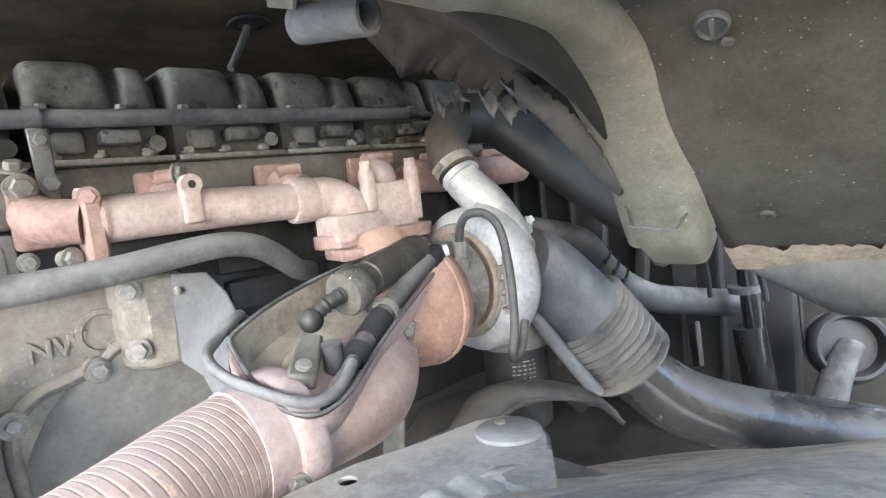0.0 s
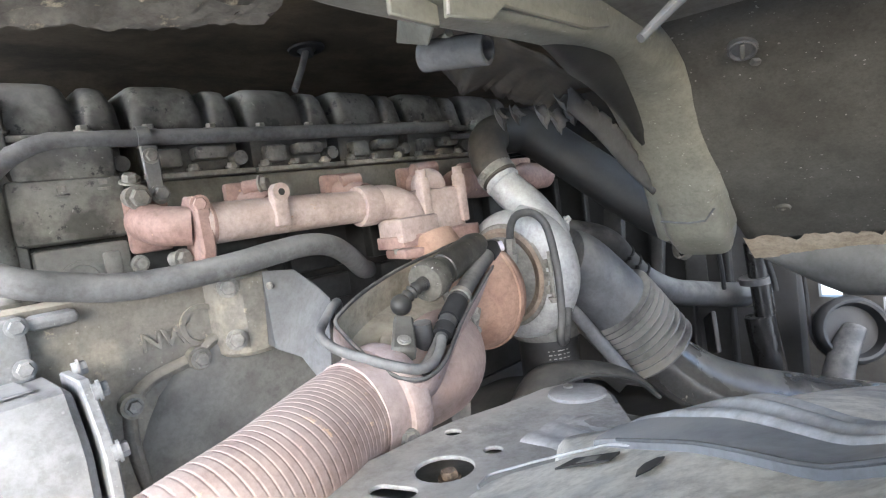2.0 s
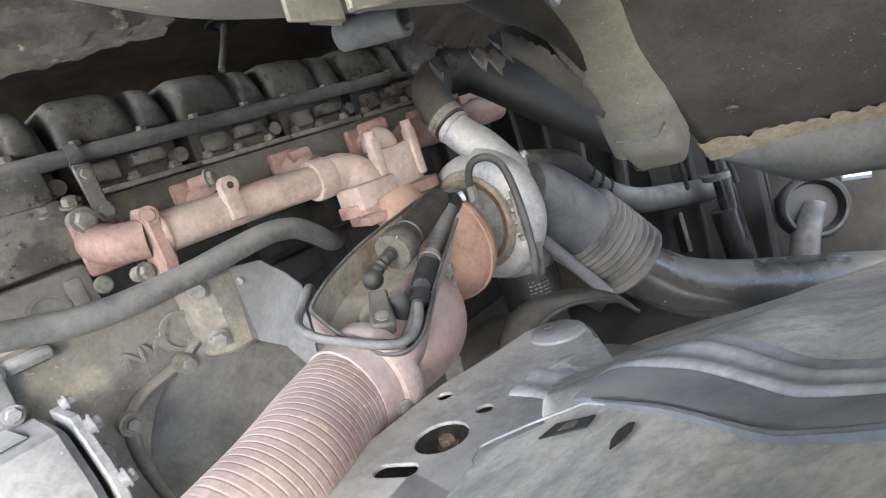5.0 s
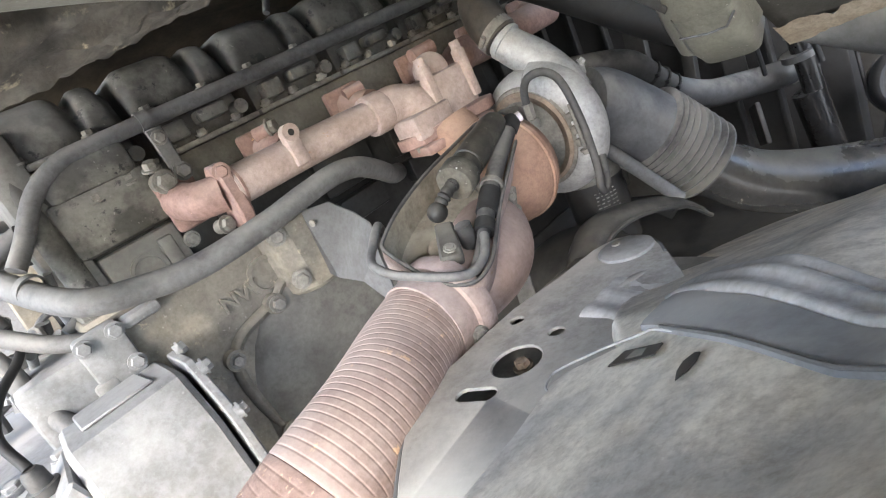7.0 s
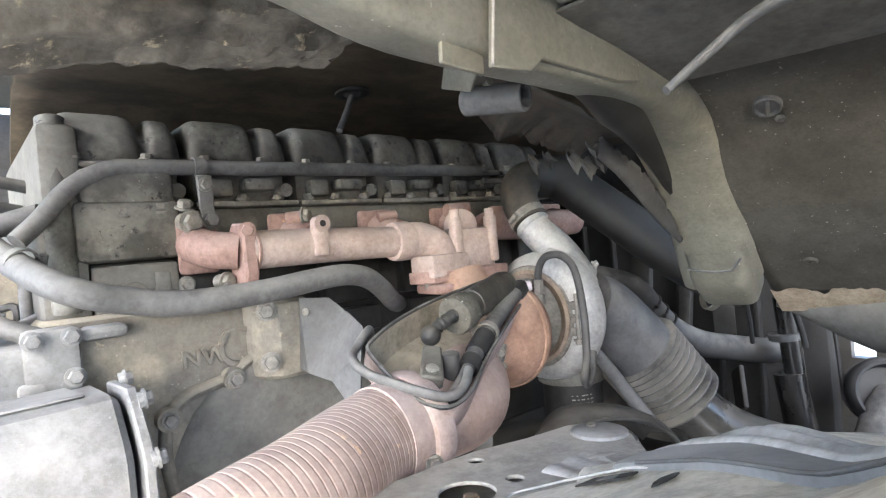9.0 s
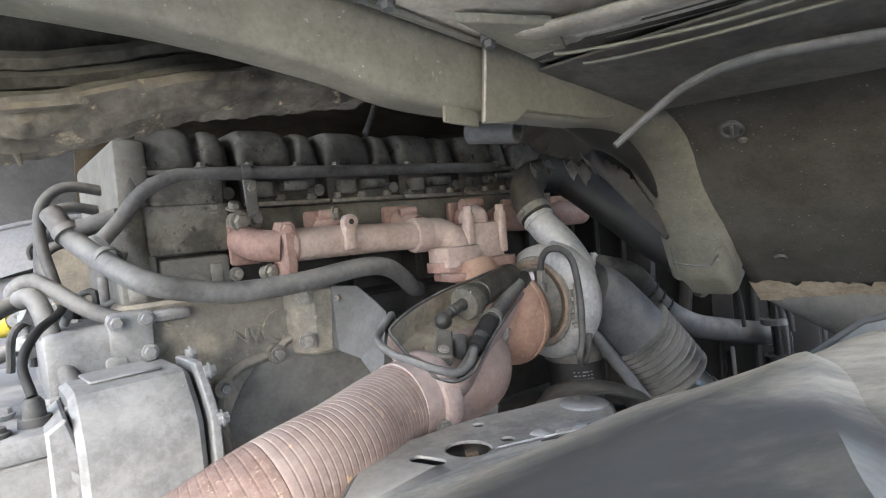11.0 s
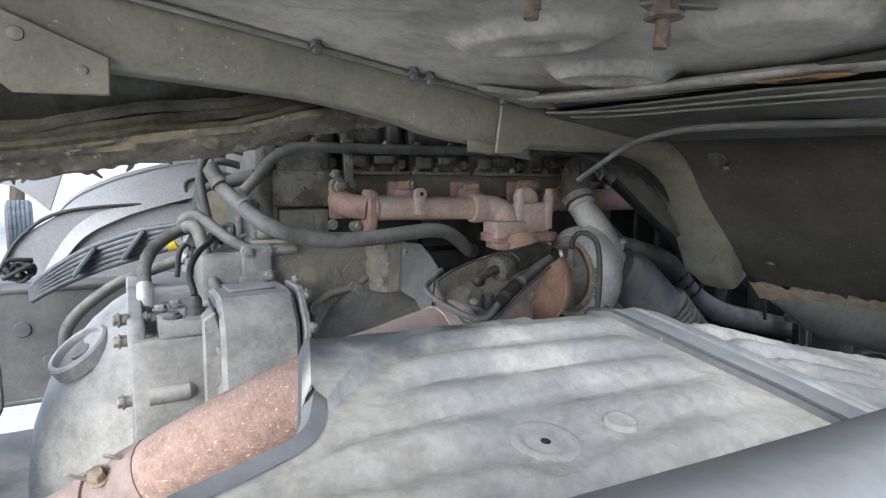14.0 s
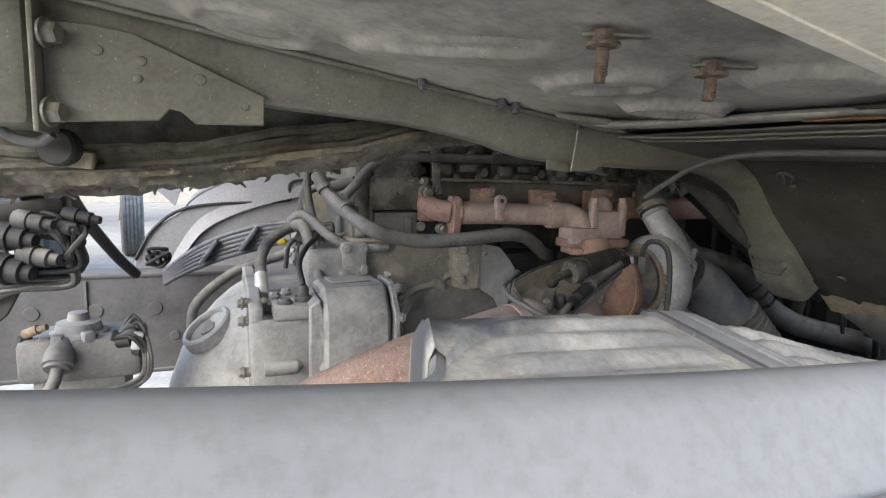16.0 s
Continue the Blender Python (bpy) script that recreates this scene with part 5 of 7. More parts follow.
def mount_plate():
    t = thing("mudguard_bracket", "dusty pale grey pressed mounting plate with holes", "bracket")
    def at(x, y, dz=0.0):
        return V((x, y, 1.060 - 0.05 * (x - 0.17) - 0.02 * (y - 0.36) + 0.12 * max(0.0, 0.30 - y) - 0.10 * max(0.0, 0.075 - x) + dz))
    rim = [(-0.03, 0.30), (-0.012, 0.335), (0.012, 0.362), (0.040, 0.390), (0.062, 0.410), (0.086, 0.427), (0.118, 0.440), (0.16, 0.438), (0.21, 0.441), (0.261, 0.441), (0.331, 0.426), (0.40, 0.420), (0.43, 0.405), (0.437, 0.377), (0.42, 0.340), (0.39, 0.312)]
    loop = [at(*p) for p in rim + [(0.34, 0.270), (0.27, 0.215), (0.20, 0.19), (0.13, 0.19), (0.09, 0.20), (0.03, 0.20), (-0.03, 0.21)]]
    holes = []
    for c, r in (((0.174, 0.362), 0.0265), ((0.239, 0.417), 0.0080), ((0.227, 0.351), 0.0085)):
        holes.append([at(c[0] + r * math.cos(a), c[1] + r * math.sin(a)) for a in (2 * math.pi * k / 22 for k in range(22))])
    cx, cy, ang = 0.120, 0.368, radians(20)
    slot = []
    for k in range(20):
        a = 2 * math.pi * k / 20
        lx, ly = 0.0095 * math.cos(a), 0.0095 * math.sin(a) + (0.012 if math.sin(a) > 0 else -0.012)
        slot.append(at(cx + lx * math.cos(ang) - ly * math.sin(ang), cy + lx * math.sin(ang) + ly * math.cos(ang)))
    holes.append(slot)
    bm = bmesh.new()
    slab(bm, loop, (0, 0, -0.004), 0.001, holes)
    part("plate", bm, M_MOUNT, t)
    # downturned edge
    bm = bmesh.new()
    edge = spline([at(*p, -0.001) for p in rim[1:]], 5)
    rows = [[bm.verts.new(p), bm.verts.new(p + V((-0.003, 0.006, -0.004))), bm.verts.new(p + V((-0.005, 0.010, -0.014))), bm.verts.new(p + V((-0.005, 0.011, -0.055)))] for p in edge]
    for a, b in zip(rows, rows[1:]):
        for k in range(3):
            bm.faces.new((a[k], a[k + 1], b[k + 1], b[k]))
    ob = part("flange", bm, M_PLATE, t)
    so = ob.modifiers.new("thickness", "SOLIDIFY")
    so.thickness = 0.003
    # raised oval pad at the tip
    bm = bmesh.new()
    c = at(0.397, 0.370, -0.001)
    lathe(bm, c, (0.05, 0.02, 1), [(0, 0.034), (0.004, 0.033), (0.006, 0.029), (0.006, 0.003)], 36)
    pad = part("oval_pad", bm, M_GEAR, t)
    bm = bmesh.new()
    cyl(bm, at(0.402, 0.385, 0.004), at(0.402, 0.385, 0.0075), 0.0055, seg=16)
    part("pad_rivet", bm, M_STEEL, pad)
    # pressed swage and weld traces
    bm = bmesh.new()
    sweep(bm, spline([at(0.300, 0.330), at(0.335, 0.316), at(0.37, 0.298)], 6), lambda s: 0.009 * math.sin(math.pi * min(1.0, 0.12 + s)), 10, squash=0.4)
    part("swage", bm, M_MOUNT, t)
    bm = bmesh.new()
    bolt_bm(bm, at(0.182, 0.366, -0.020), (0, 0, 1), 0.008, 0.008, 0.006)
    part("bolt", bm, M_RUSTBOLT, t, "rusty bolt seen through the hole")
    bm = bmesh.new()
    slab(bm, [at(*p, -0.022) for p in ((0.02, 0.24), (0.40, 0.24), (0.42, 0.47), (0.10, 0.47), (0.02, 0.40))], (0, 0, -0.004), 0)
    part("back_plate", bm, M_ENGINE, t)
    return t


mount_plate()


def guard_trim():
    t = thing("mudguard_edge_strip", "thin pale folded edge strip on the mudguard panel", "trim strip")
    bm = bmesh.new()
    pts = [(0.106, 0.250, -0.001), (0.112, 0.257, 0.002), (0.120, 0.260, 0.004), (0.130, 0.262, 0.005), (0.140, 0.245, 0.005), (0.150, 0.222, 0.005), (0.157, 0.196, 0.005), (0.160, 0.185, 0.005), (0.150, 0.163, 0.004)]
    sweep(bm, spline([V((x, y, mud_z(x, y) + dz * 0.4)) for x, y, dz in pts], 6), 0.0010, 8)
    part("folded_edge", bm, M_STRAP, t)
    bm = bmesh.new()
    slab(bm, [V((x, y, mud_z(x, y) + 0.0025)) for x, y in ((0.119, 0.197), (0.135, 0.193), (0.134, 0.161), (0.121, 0.160))], (0, 0, 0.0012), 0)
    slot = part("square_slot", bm, M_DARK, t, "dark square slot")
    bm = bmesh.new()
    slab(bm, [V((x, y, mud_z(x, y) + 0.0030)) for x, y in ((0.123, 0.184), (0.132, 0.182), (0.1315, 0.172), (0.1235, 0.171))], (0, 0, 0.0012), 0)
    part("slot_tongue", bm, M_ENGINE, slot)
    bm = bmesh.new()
    slab(bm, [V((x, y, mud_z(x, y) + 0.0020)) for x, y in ((0.088, 0.126), (0.097, 0.130), (0.106, 0.131), (0.113, 0.127), (0.112, 0.123), (0.104, 0.121), (0.095, 0.122))], (0, 0, 0.0008), 0)
    part("scuff", bm, M_GREASE, t, "dark scuffed patch")
    return t


guard_trim()


def sill():
    t = thing("step_sill", "grey painted metal sill edge below the cab", "sill")
    bm = bmesh.new()
    prof = [(-0.075, -0.30), (-0.072, -0.10), (-0.064, -0.070), (-0.050, -0.052), (-0.028, -0.034), (-0.018, -0.020), (-0.010, -0.006), (0.0, 0.0), (0.010, -0.001), (0.025, -0.010), (0.05, -0.032), (0.08, -0.065), (0.09, -0.30)]
    rows = []
    for i in range(41):
        x = -1.1 + 2.0 * i / 40
        z = 1.3172 - 0.0525 * x + 0.0753 * x * x
        rows.append([bm.verts.new((x, SILL_Y + 0.048 * x + dy, z + dz)) for dy, dz in prof])
    for a, b in zip(rows, rows[1:]):
        for k in range(len(prof) - 1):
            bm.faces.new((a[k], a[k + 1], b[k + 1], b[k]))
    bm.faces.new(rows[0])
    bm.faces.new(rows[-1][::-1])
    part("sill_panel", bm, M_SILL, t)
    bm = bmesh.new()
    sweep(bm, [V((x, SILL_Y + 0.048 * x - 0.033, 1.3172 - 0.0525 * x + 0.0753 * x * x - 0.038)) for x in np.linspace(-1.1, 0.9, 41)], 0.005, 10)
    part("fold_ridge", bm, M_SILL, t)
    return t


SILL_Y = -0.344
sill()

FRONT_GAP = (((0.335, 0.915), (0.385, 0.915), (0.385, 0.962), (0.335, 0.968)), ((0.195, 0.885), (0.255, 0.885), (0.255, 0.92), (0.195, 0.92)))

# ---- cab above ----


def cab_beam():
    t = thing("cab_frame_member", "olive grey painted cab frame beam with bolted bracket", "cab frame")
    # box beam, then a leg that bends down in front
    bm = bmesh.new()
    path = spline([(-0.85, 0.345, 1.556), (-0.5, 0.332, 1.536), (-0.2, 0.318, 1.517), (-0.1, 0.314, 1.508), (0.0, 0.309, 1.490), (0.08, 0.305, 1.470), (0.24, 0.30, 1.461), (0.36, 0.305, 1.450), (0.47, 0.315, 1.425), (0.57, 0.328, 1.385), (0.64, 0.338, 1.335), (0.69, 0.348, 1.28), (0.73, 0.36, 1.225), (0.755, 0.366, 1.185)], 6)
    rows, belly = [], []
    n = len(path)
    for i, p in enumerate(path):
        d = (path[min(i + 1, n - 1)] - path[max(i - 1, 0)]).normalized()
        side = V((0, 1, 0))
        up = side.cross(d).normalized()
        if up.z < 0:
            up = -up
        s = i / (n - 1)
        w = 0.024 + 0.031 * step(s, 0.46, 0.68) - 0.012 * max(0.0, s - 0.5) * 2 + 0.018 * step(s, 0.55, 0.78)
        p = p + V((0, -0.031 * (1 - step(s, 0.46, 0.68)) + 0.006 * step(s, 0.62, 0.85), 0)) + up * 0.041 * step(s, 0.42, 0.70)
        hgt = 0.048 + 0.012 * step(s, 0.4, 0.7)
        sec = []
        for a in range(24):
            ang = 2 * math.pi * (a + 0.5) / 24
            cx, cz = math.cos(ang), math.sin(ang)
            k = 0.28 + 0.27 * step(s, 0.35, 0.65)
            sec.append(p + side * w * math.copysign(abs(cx) ** k, cx) + up * hgt * math.copysign(abs(cz) ** k, cz))
        rows.append([bm.verts.new(q) for q in sec])
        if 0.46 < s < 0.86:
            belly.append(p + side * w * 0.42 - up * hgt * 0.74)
    for a, b in zip(rows, rows[1:]):
        for k in range(24):
            bm.faces.new((a[k], a[(k + 1) % 24], b[(k + 1) % 24], b[k]))
    bm.faces.new(rows[0][::-1])
    bm.faces.new(rows[-1])
    part("beam", bm, M_CAB, t, angle=35)
    # black bulge along the leg's lower face; its colour stands in for shade
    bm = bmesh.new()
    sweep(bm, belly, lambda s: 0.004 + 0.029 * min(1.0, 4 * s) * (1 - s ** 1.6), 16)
    part("leg_underside_shade", bm, M_BELLY, t, "black strip painted as shade under the leg")
    bm = bmesh.new()
    sweep(bm, [V((x, 0.241 + 0.02 * max(0.0, -0.3 - x), 1.4965 - 0.15 * x)) for x in np.linspace(-0.85, 0.132, 30)], 0.0035, 8)
    part("top_flange", bm, M_CAB, t)
    # end shoe of the leg
    bm = bmesh.new()
    away, rise = V((0.80, 0.05, 0.60)), V((0, 1, 0))
    rings = []
    for c, hu, hs in (((0.733, 0.354, 1.270), 0.060, 0.046), ((0.752, 0.357, 1.244), 0.060, 0.047), ((0.766, 0.360, 1.222), 0.059, 0.048), ((0.776, 0.362, 1.204), 0.052, 0.047), ((0.812, 0.372, 1.168), 0.036, 0.043)):
        rings.append([bm.verts.new(V(c) + away * hu * math.copysign(abs(math.cos(a)) ** 0.4, math.cos(a)) + rise * hs * math.copysign(abs(math.sin(a)) ** 0.4, math.sin(a))) for a in (2 * math.pi * (k + 0.5) / 24 for k in range(24))])
    for a, b in zip(rings, rings[1:]):
        for k in range(24):
            bm.faces.new((a[k], a[(k + 1) % 24], b[(k + 1) % 24], b[k]))
    bm.faces.new(rings[-1])
    shoe = part("leg_shoe", bm, M_CAB, t, "worn end shoe of the leg", angle=28)
    bm = bmesh.new()
    sweep(bm, [V((0.748, 0.356, 1.249)) - away * 0.061 + rise * 0.040, V((0.752, 0.357, 1.244)) - away * 0.0615, V((0.750, 0.357, 1.246)) - away * 0.061 - rise * 0.026, V((0.738, 0.355, 1.262)) - away * 0.058 - rise * 0.042], 0.0016, 8)
    part("shoe_fold", bm, M_PLATE, shoe, "pale worn fold across the shoe")
    # overlapping joint sleeve with bright edge
    bm = bmesh.new()
    slab(bm, [V(p) for p in ((0.136, 0.244, 1.500), (0.33, 0.256, 1.485), (0.345, 0.258, 1.425), (0.30, 0.254, 1.418), (0.185, 0.248, 1.420), (0.168, 0.247, 1.408), (0.126, 0.246, 1.406))], (0, -0.006, 0), 0.0012)
    joint = part("joint_plate", bm, M_CAB, t)
    bm = bmesh.new()
    sweep(bm, [V((0.1355, 0.2385, 1.499)), V((0.1310, 0.2395, 1.45)), V((0.1258, 0.2405, 1.407))], 0.0012, 8)
    part("worn_edge", bm, M_MOUNT, joint, "pale worn edge of the plate")
    bm = bmesh.new()
    slab(bm, [V(p) for p in ((0.092, 0.254, 1.430), (0.132, 0.254, 1.418), (0.132, 0.254, 1.404), (0.091, 0.254, 1.408))], (0, 0.004, 0), 0.001)
    part("lower_tab", bm, M_CAB, t)
    bm = bmesh.new()
    slab(bm, [V(p) for p in ((0.195, 0.315, 1.446), (0.206, 0.375, 1.462), (0.214, 0.392, 1.440), (0.206, 0.345, 1.424))], (0.004, 0, 0), 0.001)
    part("tube_gusset", bm, M_CAB, t)
    # big gusset plate with cut-out at the rear
    bm = bmesh.new()
    slab(bm, [V((x, 0.265 - 0.02 * (x + 0.31), z)) for x, z in ((-0.545, 1.552), (-0.50, 1.552), (-0.455, 1.546), (-0.313, 1.486), (-0.314, 1.450), (-0.392, 1.448), (-0.408, 1.462), (-0.420, 1.464), (-0.432, 1.450), (-0.545, 1.442))], (0, -0.006, 0), 0.0012)
    gusset = part("gusset_plate", bm, M_CAB, t)
    for x, z, r in ((-0.386, 1.500, 0.007), (-0.336, 1.472, 0.005), (-0.448, 1.516, 0.006), (-0.492, 1.524, 0.006), (-0.452, 1.496, 0.005)):
        bm = bmesh.new()
        lathe(bm, (x, 0.259 - 0.02 * (x + 0.31), z), (0, -1, 0), [(0, r), (0.002, r * 0.9), (0.003, r * 0.3)], 14)
        part("rivet", bm, M_CAB, gusset)
    # bolt heads along the top seam
    for x in (-0.118, -0.002, 0.02, 0.125):
        bolt(t, (x, 0.228, 1.499 - 0.15 * x), (0.0, -0.25, -1.0), 0.0055, 0.008, 0.005, M_PLATE)
    # hole in the underside
    bm = bmesh.new()
    slab(bm, [V(p) for p in ((0.14, 0.275, 1.4275), (0.165, 0.275, 1.425), (0.165, 0.29, 1.425), (0.14, 0.29, 1.4275))], (0, 0, -0.001), 0)
    part("square_hole", bm, M_DARK, t)
    return t


cab_beam()


def tube_stub():
    t = thing("hinge_tube", "short grey open steel tube welded under the beam", "tube")
    bm = bmesh.new()
    a, b = V((0.225, 0.370, 1.4225)), V((0.240, 0.308, 1.4140))
    lathe(bm, a, b - a, [(0, 0.001), (0, 0.0125), (0.001, 0.0138), (0.064, 0.0138), (0.065, 0.0130), (0.065, 0.0098), (0.02, 0.0098), (0.02, 0.0005)], 28, cap=False)
    sleeve = part("sleeve", bm, M_PLATE, t)
    bm = bmesh.new()
    c = a.lerp(b, 0.35) + V((0, 0, 0.013))
    sweep(bm, [c + V((0.002 * k, 0.006 * k, 0.001 * math.sin(2.3 * k))) for k in range(-2, 4)], 0.004, 8)
    part("weld_bead", bm, M_CAB, sleeve)
    return t


tube_stub()


def cab_floor():
    t = thing("cab_floor", "dark grey dusty pressed steel cab floor seen from below", "cab floor", kind="structure")
    bm = bmesh.new()
    nx, ny = 320, 170
    def fz(x, y):
        z = 1.505 - 0.150 * (x - 0.0) - 0.03 * (y - 0.1)
        # pressed swages
        for cx, cy, hl, hs, turn, dz in ((-0.145, 0.060, 0.145, 0.034, -42, -0.009), (-0.150, 0.040, 0.10, 0.014, -42, 0.006), (0.020, 0.035, 0.095, 0.040, -69, -0.009), (0.028, 0.030, 0.055, 0.014, -69, 0.005), (0.135, 0.050, 0.072, 0.034, -55, -0.010), (0.132, 0.050, 0.048, 0.016, -55, 0.010), (0.13, -0.13, 0.07, 0.045, -60, -0.007), (-0.25, -0.06, 0.13, 0.042, -42, -0.009), (-0.40, 0.02, 0.11, 0.04, -42, -0.009), (-0.42, -0.12, 0.12, 0.05, -30, 0.008)):
            ca, sa = math.cos(radians(turn)), math.sin(radians(turn))
            q = math.hypot(((x - cx) * ca + (y - cy) * sa) / hl, ((y - cy) * ca - (x - cx) * sa) / hs)
            k = min(1.0, max(0.0, (1.0 - q) / 0.30))
            z += 1.3 * dz * k * k * (3 - 2 * k)
        ring = math.hypot(x + 0.33, (y - 0.18) * 1.15)
        z -= 0.007 * math.exp(-((ring - 0.062) / 0.011) ** 2) + 0.004 * math.exp(-((ring - 0.030) / 0.009) ** 2)
        return z + 0.0015 * math.sin(9 * x + 4 * y) * math.sin(13 * y)
    def fp(i, j):
        x = -0.95 + 1.168 * i / nx
        lo = max(-0.45, -0.240 + 0.268 * x)
        y = lo + (0.31 - lo) * j / ny
        return (x, y, fz(x, y))
    grid = [[bm.verts.new(fp(i, j)) for i in range(nx + 1)] for j in range(ny + 1)]
    for a, b in zip(grid, grid[1:]):
        for k in range(nx):
            bm.faces.new((a[k], a[k + 1], b[k + 1], b[k]))
    ob = part("floor_pan", bm, M_FLOOR, t)
    so = ob.modifiers.new("thickness", "SOLIDIFY")
    so.thickness, so.offset = 0.004, 1
    # cross rail with a rusty hole
    bm = bmesh.new()
    rail = spline([(0.135, 0.215, 1.478), (0.15, 0.175, 1.472), (0.172, 0.09, 1.470), (0.190, 0.0, 1.470), (0.212, -0.10, 1.470), (0.25, -0.22, 1.470), (0.29, -0.42, 1.470)], 6)
    sweep(bm, rail, 0.018, 14, squash=0.3)
    part("cross_rail", bm, M_FLOOR, t)
    rot = Matrix.Translation((0.209, -0.10, 1.4630)) @ Matrix.Rotation(radians(-80), 4, "Z")
    def patch(sx, sy, z, jag):
        b2 = bmesh.new()
        lathe(b2, (0, 0, 0), (0, 0, -1), [(0, 1.0), (0.0006, 0.96), (0.0007, 0.0)], 30, cap=False)
        for v in b2.verts:
            a = math.atan2(v.co.y, v.co.x)
            w = 1 + jag * noise.noise(V((math.cos(a) * 2, math.sin(a) * 2, sx * 90)))
            v.co = rot @ V((v.co.x * sx * w, v.co.y * sy * w, v.co.z + z))
        return b2
    stain = part("rust_stain", patch(0.040, 0.016, 0.0, 0.5), M_RUSTSTAIN, t, "orange rust stain round the hole")
    part("rust_hole", patch(0.017, 0.0075, -0.0008, 0.3), M_DARK, stain, "dark rusted-through hole")
    bm = bmesh.new()
    for dx in (0.02, 0.034, 0.05):
        sweep(bm, [p + V((dx + 0.006, 0.0, 0.002)) for p in rail], 0.004, 8)
    part("seam_bead", bm, M_FLOOR, t)
    # lower panel ahead of the rail, with a stepped edge
    bm = bmesh.new()
    slab(bm, [V(p) for p in ((0.205, 0.285, 1.463), (0.420, 0.285, 1.4365), (0.465, -0.12, 1.4305), (0.440, -0.282, 1.434), (0.262, -0.282, 1.4565), (0.222, -0.06, 1.4615))], (0, 0, -0.003), 0.0008)
    part("front_panel", bm, M_PANEL, t, "grimy dark grey panel ahead of the rail")
    for shift in (0.030, 0.058):
        bm = bmesh.new()
        sweep(bm, [p + V((shift + 0.02 * noise.noise(V((p.y * 6, shift * 40, 0))), 0.0, -0.012 - 0.125 * shift)) for p in rail[4:]], 0.0028, 8, squash=0.6)
        part("panel_seam", bm, M_CAB, t)
    # folded corner tab by the beam
    bm = bmesh.new()
    slab(bm, [V(p) for p in ((0.075, 0.215, 1.488), (0.135, 0.165, 1.478), (0.175, 0.185, 1.470), (0.16, 0.225, 1.474))], (0.004, 0, -0.008), 0.001)
    part("corner_tab", bm, M_CAB, t)
    for p in ((-0.070, -0.090, 1.519), (0.038, -0.100, 1.503)):
        bm = bmesh.new()
        b = V(p)
        slab(bm, [b + V(o) * 0.6 for o in ((-0.026, 0.016, -0.002), (0.004, 0.022, -0.006), (0.030, -0.012, -0.006), (0.052, -0.030, -0.008), (0.046, -0.040, -0.008), (-0.018, -0.002, -0.003))], (0, 0, -0.003), 0.0006)
        part("stud_plate", bm, M_CAB, t, "bent steel plate under the stud")
        bm = bmesh.new()
        cyl(bm, b, b + V((0, 0, -0.014)), 0.0105, seg=6)
        cyl(bm, b + V((0, 0, -0.010)), b + V((0, 0, -0.013)), 0.014, seg=18)
        tip = 0.042 if p[0] < 0 else 0.034
        cyl(bm, b + V((0, 0, -0.012)), b + V((-0.002, 0, -tip)), 0.0050, seg=14)
        for k in range(8 if p[0] < 0 else 6):
            lathe(bm, b + V((-0.0001 * k, 0, -0.016 - 0.0026 * k)), (0, 0, -1), [(0, 0.0050), (0.0011, 0.0057), (0.0022, 0.0050)], 14, cap=False)
        part("floor_bolt", bm, M_RUSTBOLT, t, "rusty threaded bolt end")
    return t


cab_floor()


def cab_sill_beam():
    t = thing("cab_side_member", "pale beige painted cab side member above the sill", "cab frame")
    bm = bmesh.new()
    slab(bm, [V(p) for p in ((-0.75, -0.430, 1.495), (0.60, -0.068, 1.455), (0.66, -0.24, 1.455), (-0.70, -0.60, 1.495))], (0, 0, 0.26), 0.022)
    part("box_section", bm, M_CABPALE, t)
    bm = bmesh.new()
    slab(bm, [V(p) for p in ((-0.72, -0.448, 1.4945), (0.585, -0.098, 1.4555), (0.589, -0.112, 1.4555), (-0.716, -0.462, 1.4945))], (0, 0, -0.002), 0.0006)
    part("folded_seam", bm, M_CABPALE, t)
    return t


cab_sill_beam()


